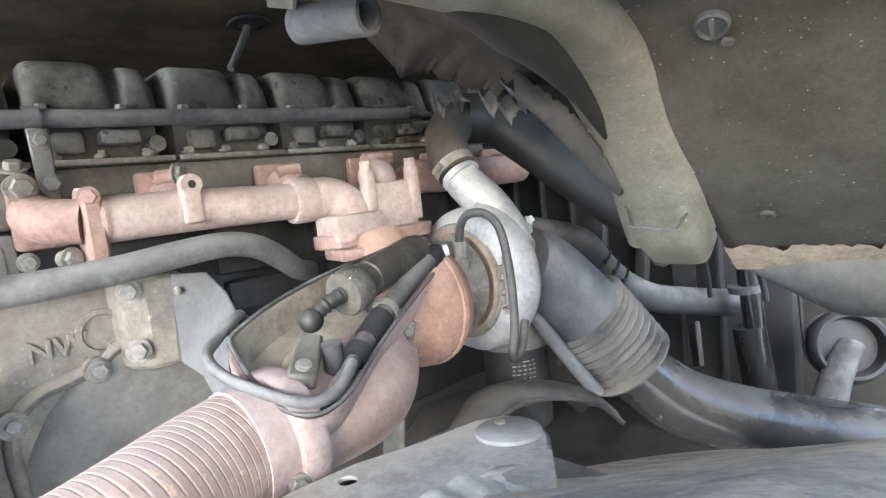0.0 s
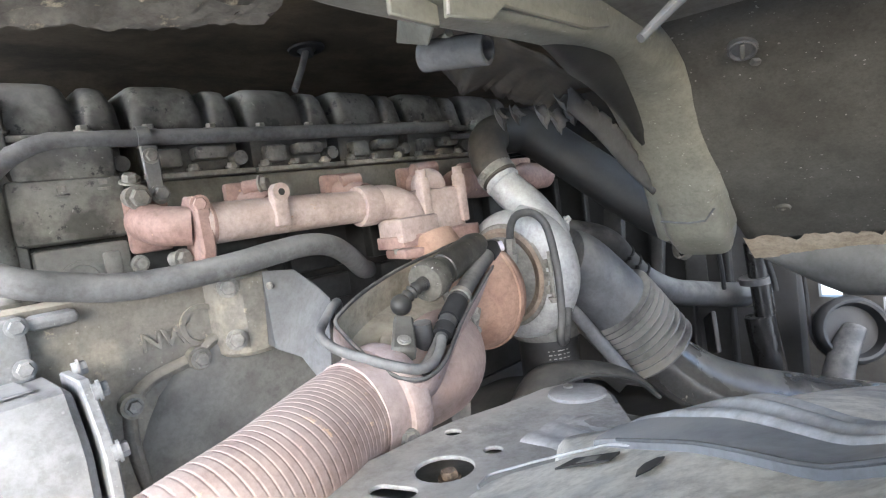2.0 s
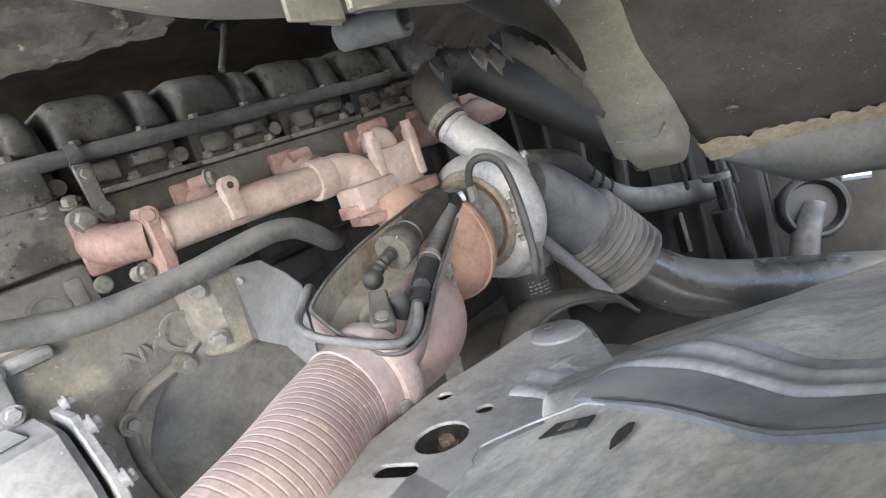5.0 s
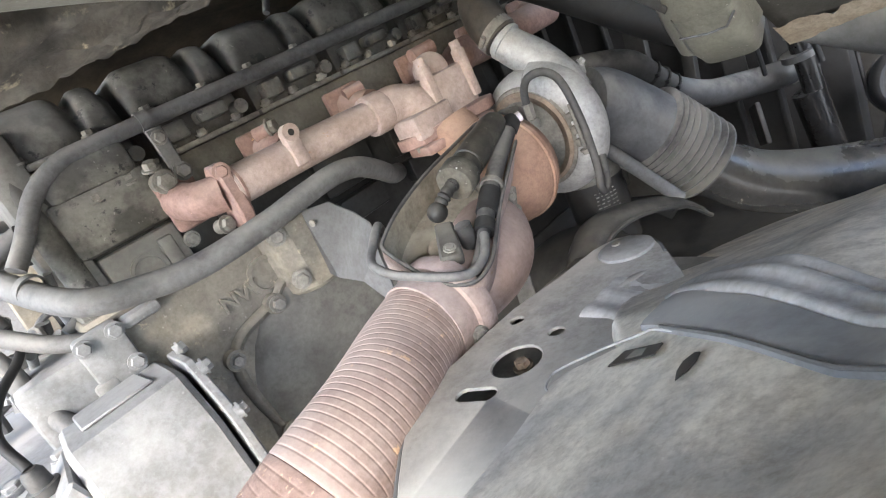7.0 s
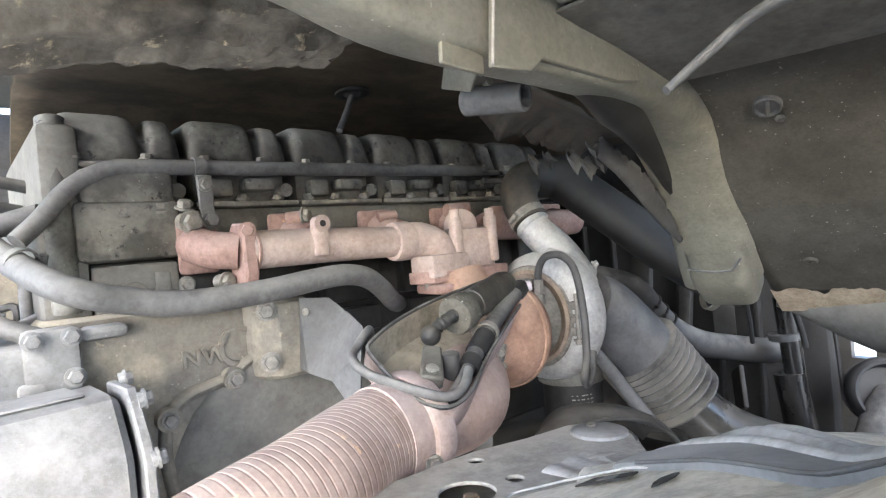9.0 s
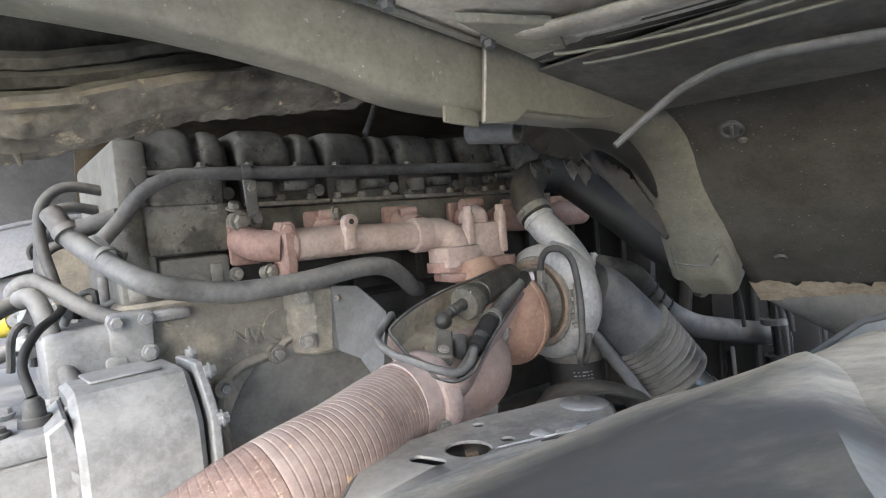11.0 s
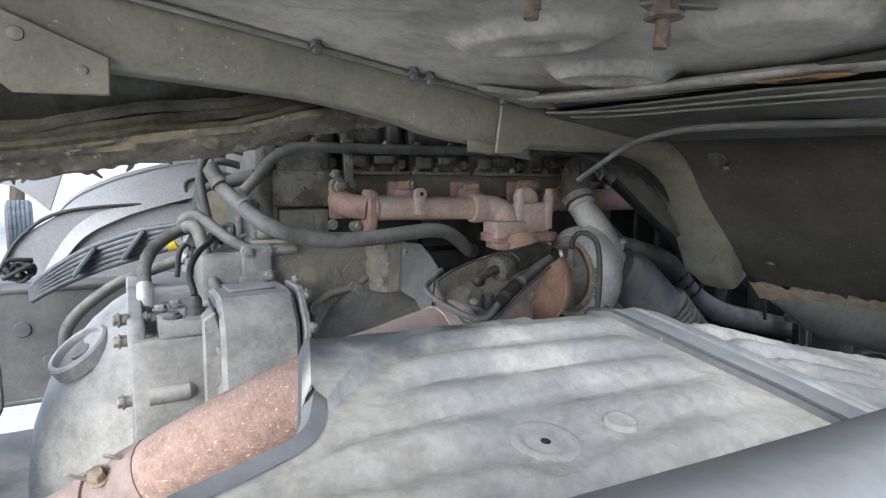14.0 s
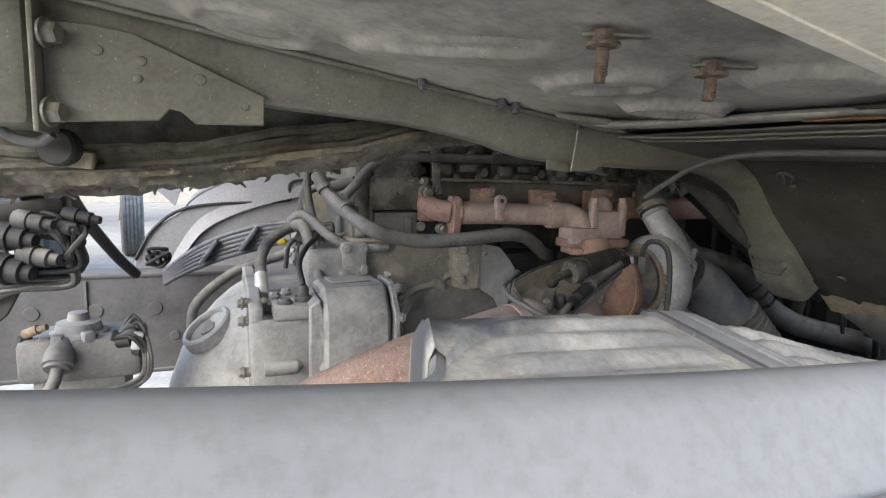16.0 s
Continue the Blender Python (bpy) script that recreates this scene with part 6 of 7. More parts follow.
def arch_liner():
    t = thing("wheel_arch_liner", "dark matt wheel arch liner with torn lower edge", "wheel arch")
    # sheet falling forward from the floor, between the leg and the side
    bm = bmesh.new()
    nu, nv = 36, 30
    prof = spline([(0.20, 1.470), (0.33, 1.462), (0.44, 1.445), (0.52, 1.412), (0.62, 1.335), (0.70, 1.266), (0.77, 1.208), (0.83, 1.158)], 8)
    def place(s, v):
        k = s * (len(prof) - 1)
        i = min(int(k), len(prof) - 2)
        p = prof[i].lerp(prof[i + 1], k - i)
        y = 0.315 - 0.60 * v
        return V((p.x + 0.16 * (0.3 - y) * s, y, p.y + 0.0 * v))
    rows = [[bm.verts.new(place(i / nu, j / nv)) for j in range(nv + 1)] for i in range(nu + 1)]
    for a, b in zip(rows, rows[1:]):
        for k in range(nv):
            bm.faces.new((a[k], a[k + 1], b[k + 1], b[k]))
    ob = part("liner_sheet", bm, M_LINER, t)
    so = ob.modifiers.new("thickness", "SOLIDIFY")
    so.thickness, so.offset = 0.004, 1
    # ragged brown strip where the liner has torn
    rnd = random.Random(7)
    bm = bmesh.new()
    a_row, b_row = [], []
    for j in range(90):
        v = j / 89
        s0 = 0.953 + 0.012 * noise.noise(V((j * 0.3, 1, 0))) + 0.034 * rnd.random() ** 3
        a_row.append(bm.verts.new(place(s0, v) + V((-0.003, 0, -0.005))))
        b_row.append(bm.verts.new(place(1.0, v) + V((0.022 + 0.004 * rnd.random(), 0, -0.030))))
    for k in range(89):
        bm.faces.new((a_row[k], a_row[k + 1], b_row[k + 1], b_row[k]))
    part("torn_edge", bm, M_TORN, t, "ragged pale brown torn edge")
    # rounded grey lip below
    bm = bmesh.new()
    lip = [place(1.0, v) + V((0.040 + 0.02 * v, 0, -0.046 + 0.028 * max(0.0, 1 - 5 * max(0.0, v)))) for v in np.linspace(-0.02, 1, 24)]
    sweep(bm, lip, lambda s: (0.046 + 0.016 * s) * min(1.0, 0.15 + 4 * s), 26)
    part("lower_lip", bm, M_LIP, t, "rounded grey lower lip")
    # fixing plug
    c = place(0.44, 0.19)
    nrm = V((-0.60, -0.12, -0.78)).normalized()
    bm = bmesh.new()
    c = V((0.527, 0.204, 1.405))
    lathe(bm, c - nrm * 0.006, nrm, [(0, 0.015), (0.007, 0.0145), (0.0085, 0.0125), (0.006, 0.010), (0.006, 0.002)], 30)
    plug = part("plug", bm, M_RAIL, t, "grey round fixing plug")
    bm = bmesh.new()
    u, w, _ = frame_of(nrm)
    box(bm, c + nrm * 0.002, (0.020, 0.005, 0.004), 0.0015, rot=(0, 40, 20))
    box(bm, c + nrm * 0.002 + V((0.012, -0.008, -0.012)), (0.007, 0.010, 0.006), 0.0015, rot=(0, 40, 60))
    part("plug_clip", bm, M_LIP, plug)
    bm = bmesh.new()
    c2 = V((0.757, 0.242, 1.213))
    lathe(bm, c2 - nrm * 0.003, nrm, [(0, 0.010), (0.004, 0.008), (0.0035, 0.003), (0.001, 0.002)], 20)
    part("dimple", bm, M_LINER, t)
    return t


arch_liner()


def rubber_trim():
    bm = bmesh.new()
    sweep(bm, spline([(0.188, 0.150, 1.372), (0.205, 0.130, 1.392), (0.235, 0.105, 1.418), (0.27, 0.07, 1.432), (0.31, 0.02, 1.436), (0.36, -0.06, 1.436), (0.42, -0.18, 1.436), (0.50, -0.35, 1.436)], 8), lambda s: 0.0065 + 0.007 * s, 12, squash=0.45)
    return solo("rubber_trim", bm, M_PLATE, "drooping grey rubber edge trim hanging under the cab floor", "trim strip")


rubber_trim()


def torn_shield():
    t = thing("torn_heat_shield", "torn black plastic shield hanging behind the cab leg", "heat shield")
    rnd = random.Random(3)
    bm = bmesh.new()
    upper = spline([(0.335, 0.47, 1.512), (0.376, 0.47, 1.503), (0.402, 0.455, 1.492), (0.428, 0.435, 1.476), (0.462, 0.415, 1.456), (0.480, 0.40, 1.440), (0.495, 0.388, 1.426), (0.516, 0.38, 1.408)], 8)
    lower = spline([(0.43, 0.575, 1.498), (0.442, 0.57, 1.480), (0.473, 0.565, 1.448), (0.476, 0.56, 1.436), (0.491, 0.54, 1.438), (0.523, 0.52, 1.422), (0.552, 0.50, 1.408), (0.570, 0.488, 1.395)], 8)
    n = len(upper)
    rows = []
    for i in range(n):
        a, b = upper[i], lower[i]
        ragged = (0.010 * rnd.random() ** 2 if i > 0.55 * n else 0.003 * rnd.random())
        row = []
        for k in (0, 0.15, 0.3, 0.45, 0.6, 0.75, 0.88, 1.0):
            p = a.lerp(b, k) + V((0, 0, 0.010 * math.sin(math.pi * k))) + V((0.6, -0.5, 0.6)) * 0.010 * noise.noise(V((i * 0.13, k * 3.0, 5))) * math.sin(math.pi * min(1.0, k + 0.15))
            row.append(bm.verts.new(p + V((0, 0.0, ragged * k ** 4))))
        rows.append(row)
    for a, b in zip(rows, rows[1:]):
        for k in range(7):
            bm.faces.new((a[k], a[k + 1], b[k + 1], b[k]))
    ob = part("shield_sheet", bm, M_ELBOW, t, "dusty brown black hanging flap", smooth=True, angle=50)
    so = ob.modifiers.new("thickness", "SOLIDIFY")
    so.thickness = 0.0025
    # narrow torn strip left hanging below the leg
    bm = bmesh.new()
    outer = spline([(0.489, 0.395, 1.413), (0.535, 0.392, 1.389), (0.58, 0.388, 1.364), (0.628, 0.388, 1.325), (0.683, 0.39, 1.264)], 14)
    inner = spline([(0.508, 0.412, 1.386), (0.538, 0.402, 1.358), (0.571, 0.397, 1.330), (0.617, 0.394, 1.294), (0.677, 0.392, 1.256)], 14)
    rows = []
    for i, (a, b) in enumerate(zip(outer, inner)):
        bite = 0.006 * max(0.0, noise.noise(V((i * 0.31, 2, 8)))) + (0.006 * rnd.random() if i % 9 < 2 else 0.0)
        rows.append([bm.verts.new(a.lerp(b, k) + V((0, -0.002 * math.sin(math.pi * k), 0)) + (b - a).normalized() * bite * (1 - k)) for k in (0, 0.25, 0.5, 0.75, 1.0)])
    for a, b in zip(rows, rows[1:]):
        for k in range(4):
            bm.faces.new((a[k], a[k + 1], b[k + 1], b[k]))
    ob = part("torn_strip", bm, M_RUBBER, t, "dusty grey torn strip", smooth=True, angle=50)
    so = ob.modifiers.new("thickness", "SOLIDIFY")
    so.thickness = 0.002
    # curled pale shreds at the tear
    for x, y, z, w, hgt in ((0.500, 0.455, 1.398, 0.030, 0.026), (0.520, 0.448, 1.392, 0.034, 0.030), (0.548, 0.440, 1.392, 0.026, 0.022), (0.505, 0.425, 1.406, 0.040, 0.018), (0.478, 0.478, 1.402, 0.020, 0.022), (0.462, 0.490, 1.400, 0.014, 0.024), (0.530, 0.415, 1.398, 0.026, 0.016)):
        bm = bmesh.new()
        cols = []
        m = 9
        for i in range(m + 1):
            u = i / m
            deep = hgt * (0.78 + 0.22 * rnd.random()) * (0.5 + math.sin(math.pi * min(1.0, 0.12 + 0.8 * u)) * 0.6)
            cols.append([bm.verts.new((x + w * u + 0.003 * v * rnd.random(), y + 0.010 * math.sin(2.6 * u + 5 * w) - 0.012 * v * v, z - deep * v + 0.004 * math.sin(9 * u))) for v in (0, 0.35, 0.7, 1.0)])
        for a, b in zip(cols, cols[1:]):
            for k in range(3):
                bm.faces.new((a[k], a[k + 1], b[k + 1], b[k]))
        ob = part("torn_shred", bm, M_PLATE if w > 0.022 else M_SHEEN, t, "curled pale torn shred", angle=50)
        so = ob.modifiers.new("thickness", "SOLIDIFY")
        so.thickness = 0.0012
    return t


torn_shield()


def tunnel():
    t = thing("engine_tunnel", "brown black engine tunnel lining above the engine", "cab tunnel", kind="structure")
    bm = bmesh.new()
    prof = [(0.405, 1.505), (0.42, 1.525), (0.46, 1.56), (0.54, 1.595), (0.70, 1.612), (1.0, 1.62), (1.3, 1.63), (1.5, 1.56), (1.62, 1.42)]
    nx = 30
    rows = []
    for i in range(nx + 1):
        row = []
        for y, z in prof:
            xa = -0.62 + 0.55 * step(y, 0.42, 0.72) + 0.04 * max(0.0, y - 0.7)
            x = xa + (1.45 - xa) * i / nx
            row.append(bm.verts.new((x, y, z + 0.004 * math.sin(7 * x + 5 * y) - 0.07 * max(0.0, x - 0.4))))
        rows.append(row)
    for a, b in zip(rows, rows[1:]):
        for k in range(len(prof) - 1):
            bm.faces.new((a[k], a[k + 1], b[k + 1], b[k]))
    ob = part("tunnel_lining", bm, M_TUNNEL, t)
    so = ob.modifiers.new("thickness", "SOLIDIFY")
    so.thickness, so.offset = 0.02, 1
    # fitting with a stay rod
    bm = bmesh.new()
    lathe(bm, (0.475, 0.94, 1.606), (0, -0.1, -1), [(0, 0.035), (0.004, 0.034), (0.006, 0.022), (0.004, 0.018), (0.010, 0.012), (0.016, 0.010)], 24)
    part("fitting", bm, M_BLACKHOSE, t)
    bm = bmesh.new()
    sweep(bm, [V((0.472, 0.935, 1.602)), V((0.444, 0.918, 1.56)), V((0.414, 0.903, 1.518))], 0.006, 10)
    part("stay_rod", bm, M_PLATE, t)
    return t


tunnel()


def foam_low(x):
    return float(np.interp(x, (-0.7, -0.5, -0.32, -0.17, -0.10, -0.02, 0.09), (1.350, 1.362, 1.382, 1.408, 1.427, 1.444, 1.457)))


def insulation():
    t = thing("torn_insulation", "dirty brown torn foam insulation hanging under the cab", "insulation")
    rnd = random.Random(11)
    bm = bmesh.new()
    nx, na = 300, 20
    rows = []
    for i in range(nx + 1):
        x = -0.70 + 0.80 * i / nx
        low = foam_low(x)
        thick = 0.022 + 0.010 * noise.noise(V((x * 6, 2, 0)))
        row = []
        for k in range(na + 1):
            a = math.pi * k / na
            lump = 0.012 * noise.noise(V((x * 9, a * 2.2, 0))) + 0.007 * noise.noise(V((x * 22, a * 5, 3))) + 0.004 * noise.noise(V((x * 80, a * 14, 7)))
            y = 0.395 - (0.050 + lump) * math.cos(a)
            z = low + thick + 0.006 * math.cos(a) - (thick + lump) * math.sin(a)
            row.append(bm.verts.new((x + 0.012 * noise.noise(V((i * 0.09, k * 0.7, 1))) * (i > nx - 12), y, z)))
        rows.append(row)
    for a, b in zip(rows, rows[1:]):
        for k in range(na):
            bm.faces.new((a[k], a[k + 1], b[k + 1], b[k]))
    bm.faces.new(rows[-1])
    part("foam_roll", bm, M_FOAM, t, angle=60)
    # folded felt sheets above the foam
    for j in range(3):
        bm = bmesh.new()
        rows = []
        for i in range(61):
            x = -0.70 + (0.76 - 0.03 * j) * i / 60
            z = foam_low(x) + 0.034 + 0.013 * j + 0.010 * noise.noise(V((x * 5, j * 1.7, 1)))
            wob = 0.006 * noise.noise(V((x * 9, j * 3.1, 4))) + 0.003 * noise.noise(V((x * 40, j * 3.1, 9)))
            rows.append([bm.verts.new(v) for v in ((x, 0.43, z + 0.004), (x, 0.366 + 0.006 * (j % 2) + wob, z + 0.003 + wob), (x, 0.362 + 0.006 * (j % 2) + wob, z - 0.003 + wob), (x, 0.366 + 0.006 * (j % 2) + wob, z - 0.010 + wob), (x, 0.43, z - 0.008))])
        for a, b in zip(rows, rows[1:]):
            for k in range(4):
                bm.faces.new((a[k], a[k + 1], b[k + 1], b[k]))
        part("felt_layer", bm, M_FELT, t, angle=40)
    bm = bmesh.new()
    rows = []
    for i in range(41):
        x = -0.72 + 0.78 * i / 40
        z = foam_low(x)
        rows.append([bm.verts.new(v) for v in ((x, 0.40, z + 0.02), (x, 0.385 + 0.003 * math.sin(30 * x), z + 0.06), (x, 0.38, z + 0.10), (x, 0.37, max(z + 0.14, 1.60)), (x, 0.39, max(z + 0.14, 1.60)), (x, 0.42, z + 0.02))])
    for a, b in zip(rows, rows[1:]):
        for k in range(5):
            bm.faces.new((a[k], a[k + 1], b[k + 1], b[k]))
    part("backing_sheet", bm, M_FELT, t, angle=40)
    for _ in range(12):
        bm = bmesh.new()
        x = -0.62 + 0.70 * rnd.random()
        c = V((x, 0.385 + 0.03 * rnd.random(), foam_low(x) + 0.005))
        sweep(bm, spline([c, c + V((0.012 * (rnd.random() - 0.5), 0, -0.006)), c + V((0.02 * (rnd.random() - 0.5), 0.004, -0.008 - 0.010 * rnd.random()))], 3), lambda s: 0.0045 * (1.3 - s), 7)
        part("foam_shred", bm, M_FOAM, t)
    return t


insulation()

bm = bmesh.new()
slab(bm, [V((1.50, y, z)) for y, z in ((-0.45, 0.35), (2.1, 0.35), (2.1, 1.80), (-0.45, 1.80))], (0.03, 0, 0), 0, [[V((1.50, y, z)) for y, z in FRONT_GAP[k]] for k in range(len(FRONT_GAP))])
solo("cab_front_panel", bm, M_DARK, "dark inner face of the cab front panel", "cab panel", kind="structure")
# added panel closing the bay's far side, to keep light off the engine
bm = bmesh.new()
slab(bm, [V((x, 1.66, z)) for x, z in ((0.22, 0.55), (1.47, 0.55), (1.47, 1.50), (0.16, 1.50), (0.18, 1.20))], (0, 0.02, 0), 0.003)
solo("far_light_block", bm, M_DARK, "plain black panel added to block light from the far side", "wheel arch", kind="structure")
# closing shell of the cab above
bm = bmesh.new()
box(bm, (0.35, 0.75, 1.85), (2.1, 2.05, 0.25), 0.02)
solo("cab_shell", bm, M_CAB, "plain underside of the cab body", "cab", kind="structure")

# ---- gearbox ----


def gearbox():
    t = thing("gearbox", "pale dusty cast aluminium gearbox with bolted flanges", "gearbox")
    bm = bmesh.new()
    box(bm, (-0.16, 1.02, 0.93), (0.30, 0.54, 0.36), 0.02)
    part("main_case", bm, M_GEAR, t)
    # protruding box nearest the flywheel housing
    bm = bmesh.new()
    yz = ((0.83, 1.146), (0.712, 1.150), (0.698, 1.146), (0.660, 1.104), (0.650, 1.085), (0.648, 0.86), (0.83, 0.86))
    slab(bm, [V((-0.172, y, z)) for y, z in yz], (0.140, -0.006, 0.004), 0.008)
    case = part("side_case", bm, M_GEAR, t, angle=30)
    bm = bmesh.new()
    slab(bm, [V(p) for p in ((-0.150, 0.812, 1.148), (-0.066, 0.806, 1.151), (-0.060, 0.716, 1.154), (-0.146, 0.722, 1.151))], (0, 0, 0.004), 0.002)
    part("case_lid", bm, M_GEAR, case)
    bm = bmesh.new()
    rim = [V((-0.026, y - 0.006, z + 0.004)) for y, z in ((0.80, 1.150), (0.70, 1.154), (0.684, 1.140), (0.652, 1.104), (0.642, 1.085), (0.640, 0.86), (0.80, 0.86))]
    slab(bm, rim, (0.012, 0, 0), 0.002)
    flange_ring = part("case_flange", bm, M_GEAR, t)
    for y, z in ((0.640, 1.088), (0.634, 0.98), (0.675, 1.146), (0.76, 1.158)):
        bolt(flange_ring, (-0.016, y, z), (1, -0.1, 0.1), 0.0085, 0.009, 0.004, M_GEAR)
    bm = bmesh.new()
    slab(bm, [V(p) for p in ((-0.20, 0.675, 1.115), (-0.178, 0.672, 1.13), (-0.168, 0.672, 1.09), (-0.165, 0.672, 0.86), (-0.19, 0.675, 0.86), (-0.20, 0.675, 0.95))], (0.004, 0.15, 0), 0.004)
    lathe(bm, (-0.19, 0.69, 1.02), (-0.75, -0.65, 0), [(0, 0.05), (0.003, 0.05), (0.003, 0.04), (0.0, 0.036)], 30)
    part("rib_wall", bm, M_GEAR, t)
    # selector deck with studs
    bm = bmesh.new()
    box(bm, (-0.215, 0.78, 1.10), (0.11, 0.19, 0.03), 0.006)
    box(bm, (-0.245, 0.70, 1.065), (0.09, 0.02, 0.03), 0.004)
    deck = part("deck", bm, M_GEAR, t)
    bm = bmesh.new()
    lathe(bm, (-0.205, 0.735, 1.113), (0, 0, 1), [(0, 0.019), (0.012, 0.018), (0.013, 0.013), (0.03, 0.012), (0.036, 0.008)], 20)
    lathe(bm, (-0.245, 0.715, 1.10), (0, 0, 1), [(0, 0.017), (0.02, 0.016), (0.021, 0.012), (0.026, 0.011)], 20)
    part("sensor_stub", bm, M_RUBBER, t)
    for x, y in ((-0.165, 0.73), (-0.18, 0.80), (-0.235, 0.80), (-0.262, 0.77)):
        bolt(deck, (x, y, 1.116), (0, 0, 1), 0.010, 0.009, 0.005, M_GEAR)
    # middle body with the long oval window
    bm = bmesh.new()
    box(bm, (-0.24, 0.84, 0.945), (0.15, 0.30, 0.28), 0.010)
    sweep(bm, [V((-0.29, 0.692, 0.985)), V((-0.225, 0.692, 0.985)), V((-0.216, 0.696, 0.985))], lambda s: 0.017 if s < 0.8 else 0.010, 16)
    part("middle_case", bm, M_GEAR, t)
    # big upright flange
    bm = bmesh.new()
    slab(bm, [V(p) for p in ((-0.318, 0.70, 1.112), (-0.318, 0.80, 1.135), (-0.318, 1.10, 1.14), (-0.318, 1.20, 1.0), (-0.318, 1.20, 0.76), (-0.318, 0.70, 0.76))], (0.028, 0.0, 0), 0.004)
    flange = part("rear_flange", bm, M_GEAR, t)
    for z, y in ((1.115, 0.74), (1.083, 0.715), (0.975, 0.71), (0.86, 0.71)):
        bolt(flange, (-0.318, y, z), (-1, -0.1, 0), 0.010, 0.010, 0.012)
        bolt(flange, (-0.290, y, z), (1, -0.1, 0), 0.009, 0.008, 0.003)
    # tail housing that slopes down to the rear, with a round opening in its shoulder
    bm = bmesh.new()
    rows = []
    for x, top, near, low in ((-0.318, 1.112, 0.725, 0.70), (-0.345, 1.096, 0.735, 0.70), (-0.385, 1.062, 0.755, 0.70), (-0.43, 1.008, 0.785, 0.69), (-0.465, 0.950, 0.815, 0.68), (-0.49, 0.880, 0.84, 0.67), (-0.50, 0.82, 0.86, 0.66)):
        row = []
        for k in range(17):
            a = math.pi * (k / 16 - 0.12) / 0.88
            cx, cz = math.cos(a), math.sin(a)
            row.append(bm.verts.new((x, 0.97 - (0.97 - near) * math.copysign(abs(cx) ** 0.75, cx), low + (top - low) * max(0.0, cz) ** 0.6 if a > 0 else low - 0.06)))
        rows.append(row)
    for a, b in zip(rows, rows[1:]):
        for k in range(16):
            bm.faces.new((a[k], a[k + 1], b[k + 1], b[k]))
    bm.faces.new(rows[-1])
    part("tail_housing", bm, M_GEAR, t, angle=50)
    bm = bmesh.new()
    lathe(bm, (-0.402, 0.865, 1.036), (-0.56, -0.22, 0.80), [(-0.02, 0.062), (0.004, 0.060), (0.008, 0.056), (0.008, 0.049), (0.003, 0.046), (-0.006, 0.045), (-0.008, 0.001)], 44)
    ring = part("cover_ring", bm, M_GEAR, t)
    bm = bmesh.new()
    lathe(bm, (-0.402, 0.865, 1.036), (-0.56, -0.22, 0.80), [(-0.0070, 0.044), (-0.0060, 0.044), (-0.0055, 0.020), (-0.002, 0.018), (-0.002, 0.001)], 36)
    part("cover_disc", bm, M_RUBBER, ring, "dark inset cover disc")
    # upper housing towards the engine
    bm = bmesh.new()
    box(bm, (-0.12, 0.93, 1.16), (0.13, 0.22, 0.10), 0.012)
    box(bm, (-0.075, 0.835, 1.185), (0.06, 0.045, 0.085), 0.008)
    box(bm, (-0.098, 0.825, 1.15), (0.03, 0.03, 0.03), 0.006)
    housing = part("upper_housing", bm, M_GEAR, t)
    for x, z in ((-0.055, 1.215), (-0.055, 1.165), (-0.095, 1.215)):
        bolt(housing, (x, 0.812, z), (0, -1, 0), 0.009, 0.008, 0.004, M_GEAR)
    return t


gearbox()


